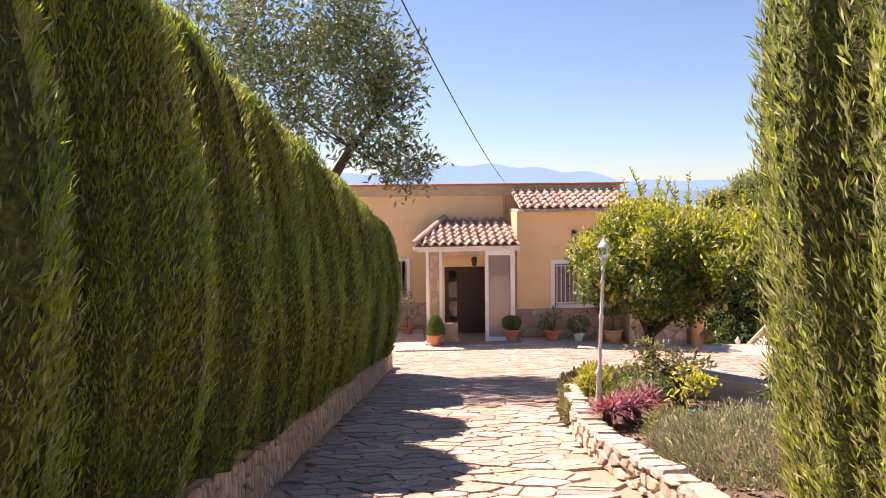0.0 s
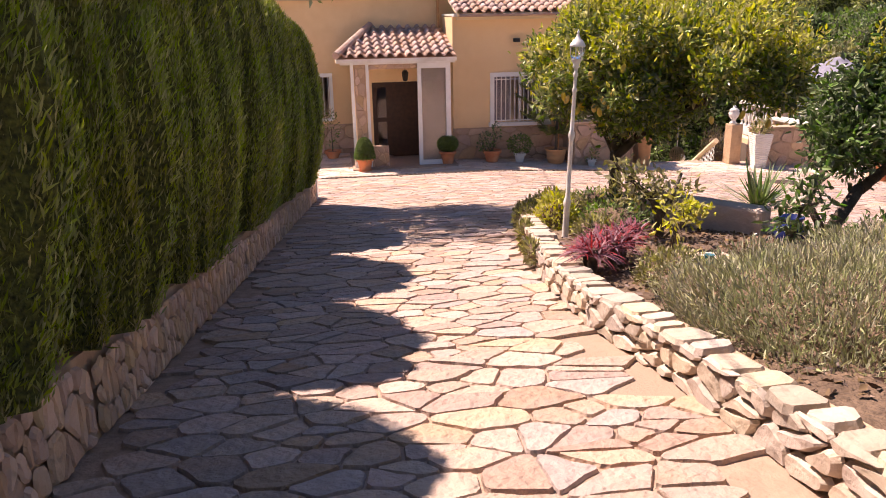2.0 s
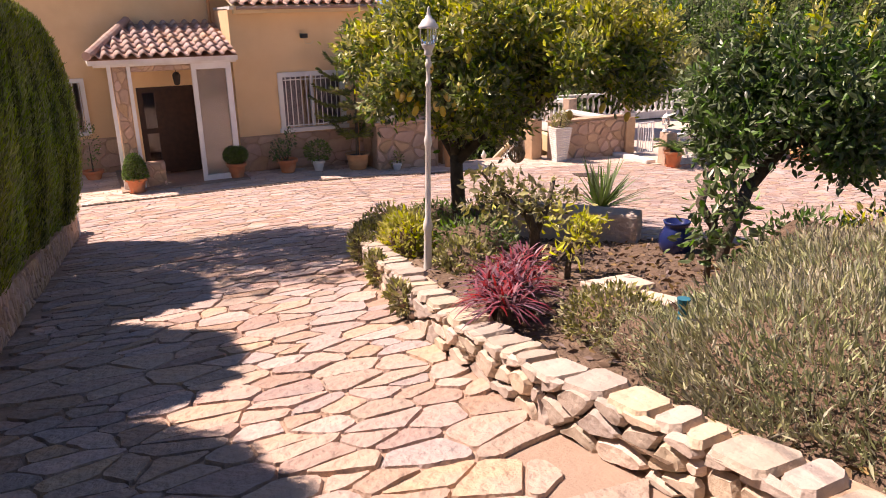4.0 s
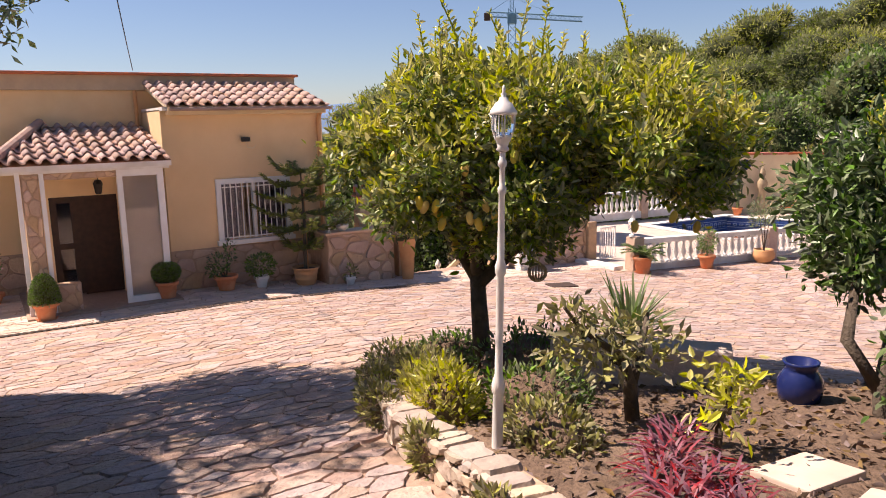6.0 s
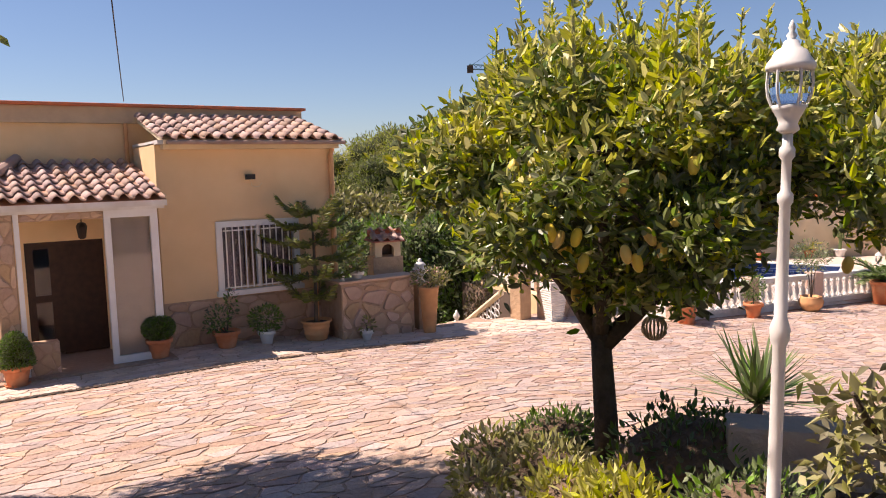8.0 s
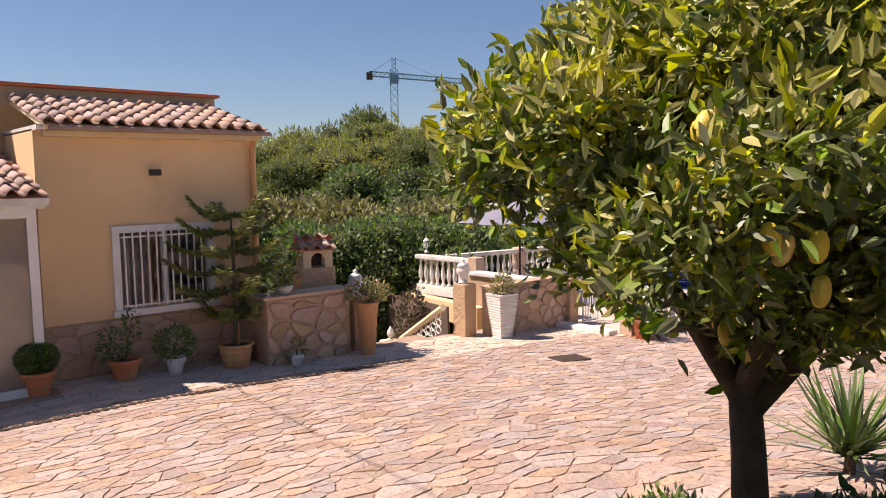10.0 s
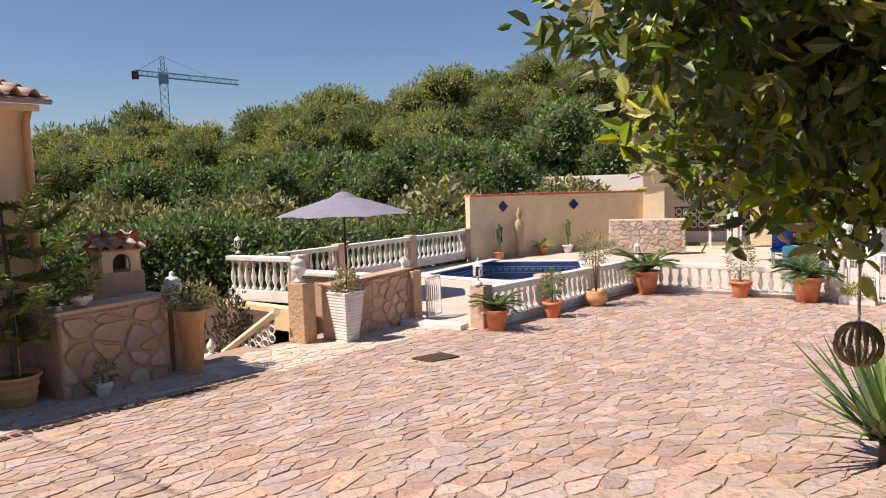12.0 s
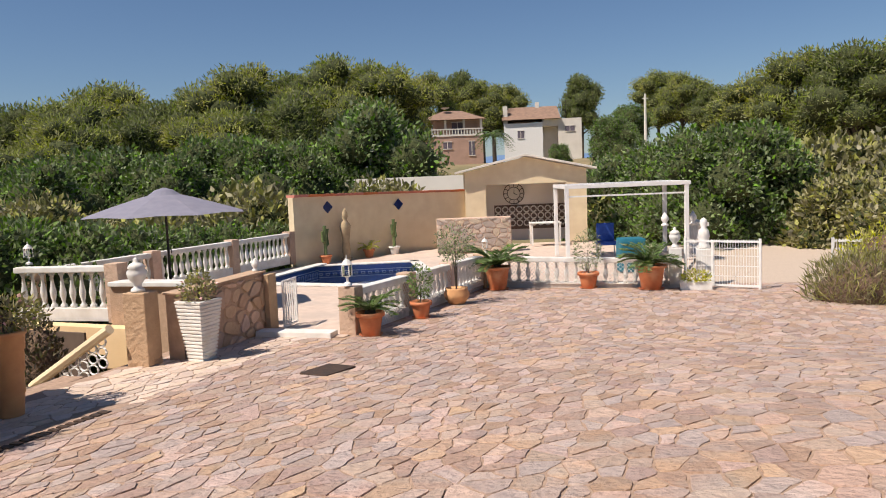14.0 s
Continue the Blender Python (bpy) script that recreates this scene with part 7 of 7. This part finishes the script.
def stone_face(parent, origin, u_dir, n_dir, length, z_of, height, w, h, material, t=0.025, jit=0.42, gap=0.010, name="stone", singles=True, seed=1):
    rng = random.Random(seed)
    o, u_, n_ = Vector(origin), Vector(u_dir).normalized(), Vector(n_dir).normalized()
    V, F_ = [], []
    inv = parent.matrix_world.inverted()
    for poly in cells(0, length, 0, height, w, h, jit, rng):
        poly = [(clamp(u, 0.005, length - 0.005), clamp(v, 0.005, height - 0.005)) for u, v in rough(shrink(poly, gap), rng, min(w, h) * 0.22)]
        cu, cv = sum(p[0] for p in poly) / len(poly), sum(p[1] for p in poly) / len(poly)
        if max(p[0] for p in poly) - min(p[0] for p in poly) < 0.04 or max(p[1] for p in poly) - min(p[1] for p in poly) < 0.03:
            continue
        c = o + u_ * cu + Vector((0, 0, z_of(cu) + cv))
        tt = t * rng.uniform(0.6, 1.3)
        vs, fs = [], []
        stones(vs, fs, poly, lambda u, v, d: o + u_ * u + Vector((0, 0, z_of(u) + v)) + n_ * d - (c if singles else Vector()), tt, 0.014)
        if singles:
            s = raw(name, vs, fs, material, parent)
            s.matrix_world = Matrix.Translation(c)
            s.matrix_parent_inverse = inv
            s.matrix_basis = Matrix.Translation(c)
        else:
            b = len(V)
            V += vs
            F_ += [tuple(i + b for i in f) for f in fs]
    if not singles and V:
        s = raw(name, V, F_, material, parent)
        s.matrix_parent_inverse = inv
        s["kind"] = "stuff"


bpy.context.view_layer.update()
# wainscot of the house
part("wainscot_back", boxes((-1.51, 22.485, -0.1, 1.35, 22.5, 0.86)), "mortar", house)
part("wainscot_back", boxes((-6.0, 23.985, -0.1, -3.4, 24.0, 0.86)), "mortar", house)
stone_face(house, (-1.5, 22.484, -0.05), (1, 0, 0), (0, -1, 0), 2.84, lambda u: 0, 0.9, 0.30, 0.2, "wall_stone", 0.02, seed=2, name="wainscot_stone")
stone_face(house, (-6.0, 23.984, 0.0), (1, 0, 0), (0, -1, 0), 2.6, lambda u: 0, 0.86, 0.36, 0.24, "wall_stone", 0.02, seed=3, name="wainscot_stone")
bx0 = math.radians(math.degrees(math.atan2(Fy, Fx)) - 90)
stone_face(ct, (19.55 - 1.15 * math.cos(bx0), 21.2 - 1.15 * math.sin(bx0), -0.3), (math.cos(bx0), math.sin(bx0), 0), (math.sin(bx0), -math.cos(bx0), 0), 2.3, lambda u: 0, 1.04, 0.22, 0.14, "grey_stone", 0.03, seed=8)
stone_face(house, (-3.62, 21.946, 0.2), (1, 0, 0), (0, -1, 0), 0.22, lambda u: 0, 2.08, 0.13, 0.17, "wall_stone", 0.012, seed=12, name="pillar_stone", gap=0.008)
stone_face(house, (-3.33, 21.976, 2.2), (1, 0, 0), (0, -1, 0), 1.0, lambda u: 0, 0.1, 0.12, 0.09, "wall_stone", 0.01, seed=13, name="lintel_stone", gap=0.006)
stone_face(house, (-3.33, 21.966, 0.16), (1, 0, 0), (0, -1, 0), 0.36, lambda u: 0, 0.46, 0.16, 0.15, "wall_stone", 0.012, seed=14, name="dwarf_wall_stone", gap=0.01)
stone_face(bench, (0.98, 21.677, 0.0), (1, 0, 0), (0, -1, 0), 1.34, lambda u: 0, 0.96, 0.24, 0.2, "wall_stone", 0.025, seed=4, gap=0.022)
stone_face(sw, (4.95, 21.397, -0.14), (1, 0, 0), (0, -1, 0), 2.0, lambda u: 0, 0.86, 0.24, 0.2, "wall_stone", 0.025, seed=5, gap=0.02)
# kerb wall and bed wall
bx = (foot_x(17.7) - foot_x(4.0)) / 13.7
for ya, yb, one, sd in ((4.0, 9.0, False, 6), (9.0, 12.0, True, 7), (12.0, 14.8, False, 9), (14.8, 17.6, False, 10)):
    stone_face(hedge_wall, (foot_x(ya) + 0.006, ya, 0), (bx, 1, 0), (1, -bx, 0), yb - ya, lambda u, o=ya: g(-5, o + u) - 0.01, 0.40 - 0.007 * (ya + yb) / 2, 0.062, 0.115, "wall_stone", 0.014, seed=sd, gap=0.006, singles=one, name="stone" if one else "kerb_stones")
for (x0, y0), (x1, y1), sd in zip([(-2.73, 7.0)] + BED[1:9], BED[1:10], range(20, 40)):
    d = Vector((x1 - x0, y1 - y0, 0))
    stone_face(bed_wall, (x0 - 0.004, y0, 0), d, (-d.y, d.x, 0), d.length, lambda u, a=(x0, y0), e=d.normalized(): g(a[0] + e.x * u, a[1] + e.y * u) - 0.02, 0.225, 0.15, 0.085, "grey_stone", 0.03, seed=sd, gap=0.006)
# flat cap stones along the top of the bed wall
rng = random.Random(77)
cy = 7.0
while cy < 13.6:
    l = rng.uniform(0.09, 0.24)
    xa = float(np.interp(cy + l / 2, [7.0] + [p[1] for p in BED[1:8]], [-2.73] + [p[0] for p in BED[1:8]]))
    xb = float(np.interp(cy + l, [7.0] + [p[1] for p in BED[1:8]], [-2.73] + [p[0] for p in BED[1:8]]))
    poly = rough([(-0.03 + rng.uniform(-.02, .02), -l / 2 + 0.006), (0.15 + rng.uniform(-.03, .03), -l / 2 + 0.006), (0.15 + rng.uniform(-.03, .03), l / 2 - 0.006), (-0.03 + rng.uniform(-.02, .02), l / 2 - 0.006)], rng, 0.03)
    vs, fs = [], []
    stones(vs, fs, poly, lambda u, v, dd: Vector((u, v, dd)), rng.uniform(0.016, 0.034), 0.012)
    cs = raw("cap_stone", vs, fs, "grey_stone", bed_wall)
    cs.matrix_basis = pose(xa, cy + l / 2, g(xa, cy + l / 2) + 0.18, rng.uniform(-2, 2) - 7.4, rng.uniform(-3, 3), -math.degrees(math.atan2(xb - xa, l / 2)))
    cy += l + 0.004

# flags
rng = random.Random(11)
near, V, F_, V2, F2 = 0, [], [], [], []
regions = [(-5.6, -1.9, 1.2, 17.0, 0.195, 0.125, False), (-7.0, 14.1, 9.0, 24.0, 0.2, 0.13, True)]
for ri, (x0, x1, y0, y1, w, h, yard) in enumerate(regions):
    for poly in cells(x0, x1, y0, y1, w, h, 0.48, rng, 0.25):
        m_ = len(poly)
        cx, cy = sum(p[0] for p in poly) / m_, sum(p[1] for p in poly) / m_
        in_drive = cx < -2.0 and cy < 13.9
        if yard == in_drive or not paved(cx, cy) or inside(cx, cy, BED) or sum(paved(px, py) for px, py in poly) < m_ * 0.7:
            continue
        if 20.55 < cy < 20.85 and -4.6 < cx < 2.8:
            continue
        poly = rough(shrink(poly, rng.uniform(0.0, 0.008)), rng, 0.02)
        t = rng.uniform(0.015, 0.021) if yard else rng.uniform(0.015, 0.024)
        a, b_ = rng.uniform(-0.018, 0.018), rng.uniform(-0.018, 0.018)
        single = (-5.2 < cx < -2.2 and 8.6 < cy < 14.5) and near < 300
        ref = Vector((cx, cy, g(cx, cy))) if single else Vector()
        vs, fs = [], []
        stones(vs, fs, poly, lambda u, v, d: Vector((u, v, g(u, v) - 0.014 + d + (a * (u - cx) + b_ * (v - cy) if d else 0))) - ref, t, 0.006)
        if single:
            near += 1
            s = raw("flagstone", vs, fs, "flag", pavement)
            s.matrix_basis = Matrix.Translation(ref)
        else:
            pale = cy > 20.85 or (cx > 2.8 and cy > 20.5)
            vv, ff = (V2, F2) if pale else (V, F_)
            k0 = len(vv)
            vv += vs
            ff += [tuple(i + k0 for i in f) for f in fs]
raw("pale_flagstones", V2, F2, "flag_pale", pavement, "paler flagstones of the front walk")["kind"] = "stuff"
raw("flagstones", V, F_, "flag", pavement)["kind"] = "stuff"
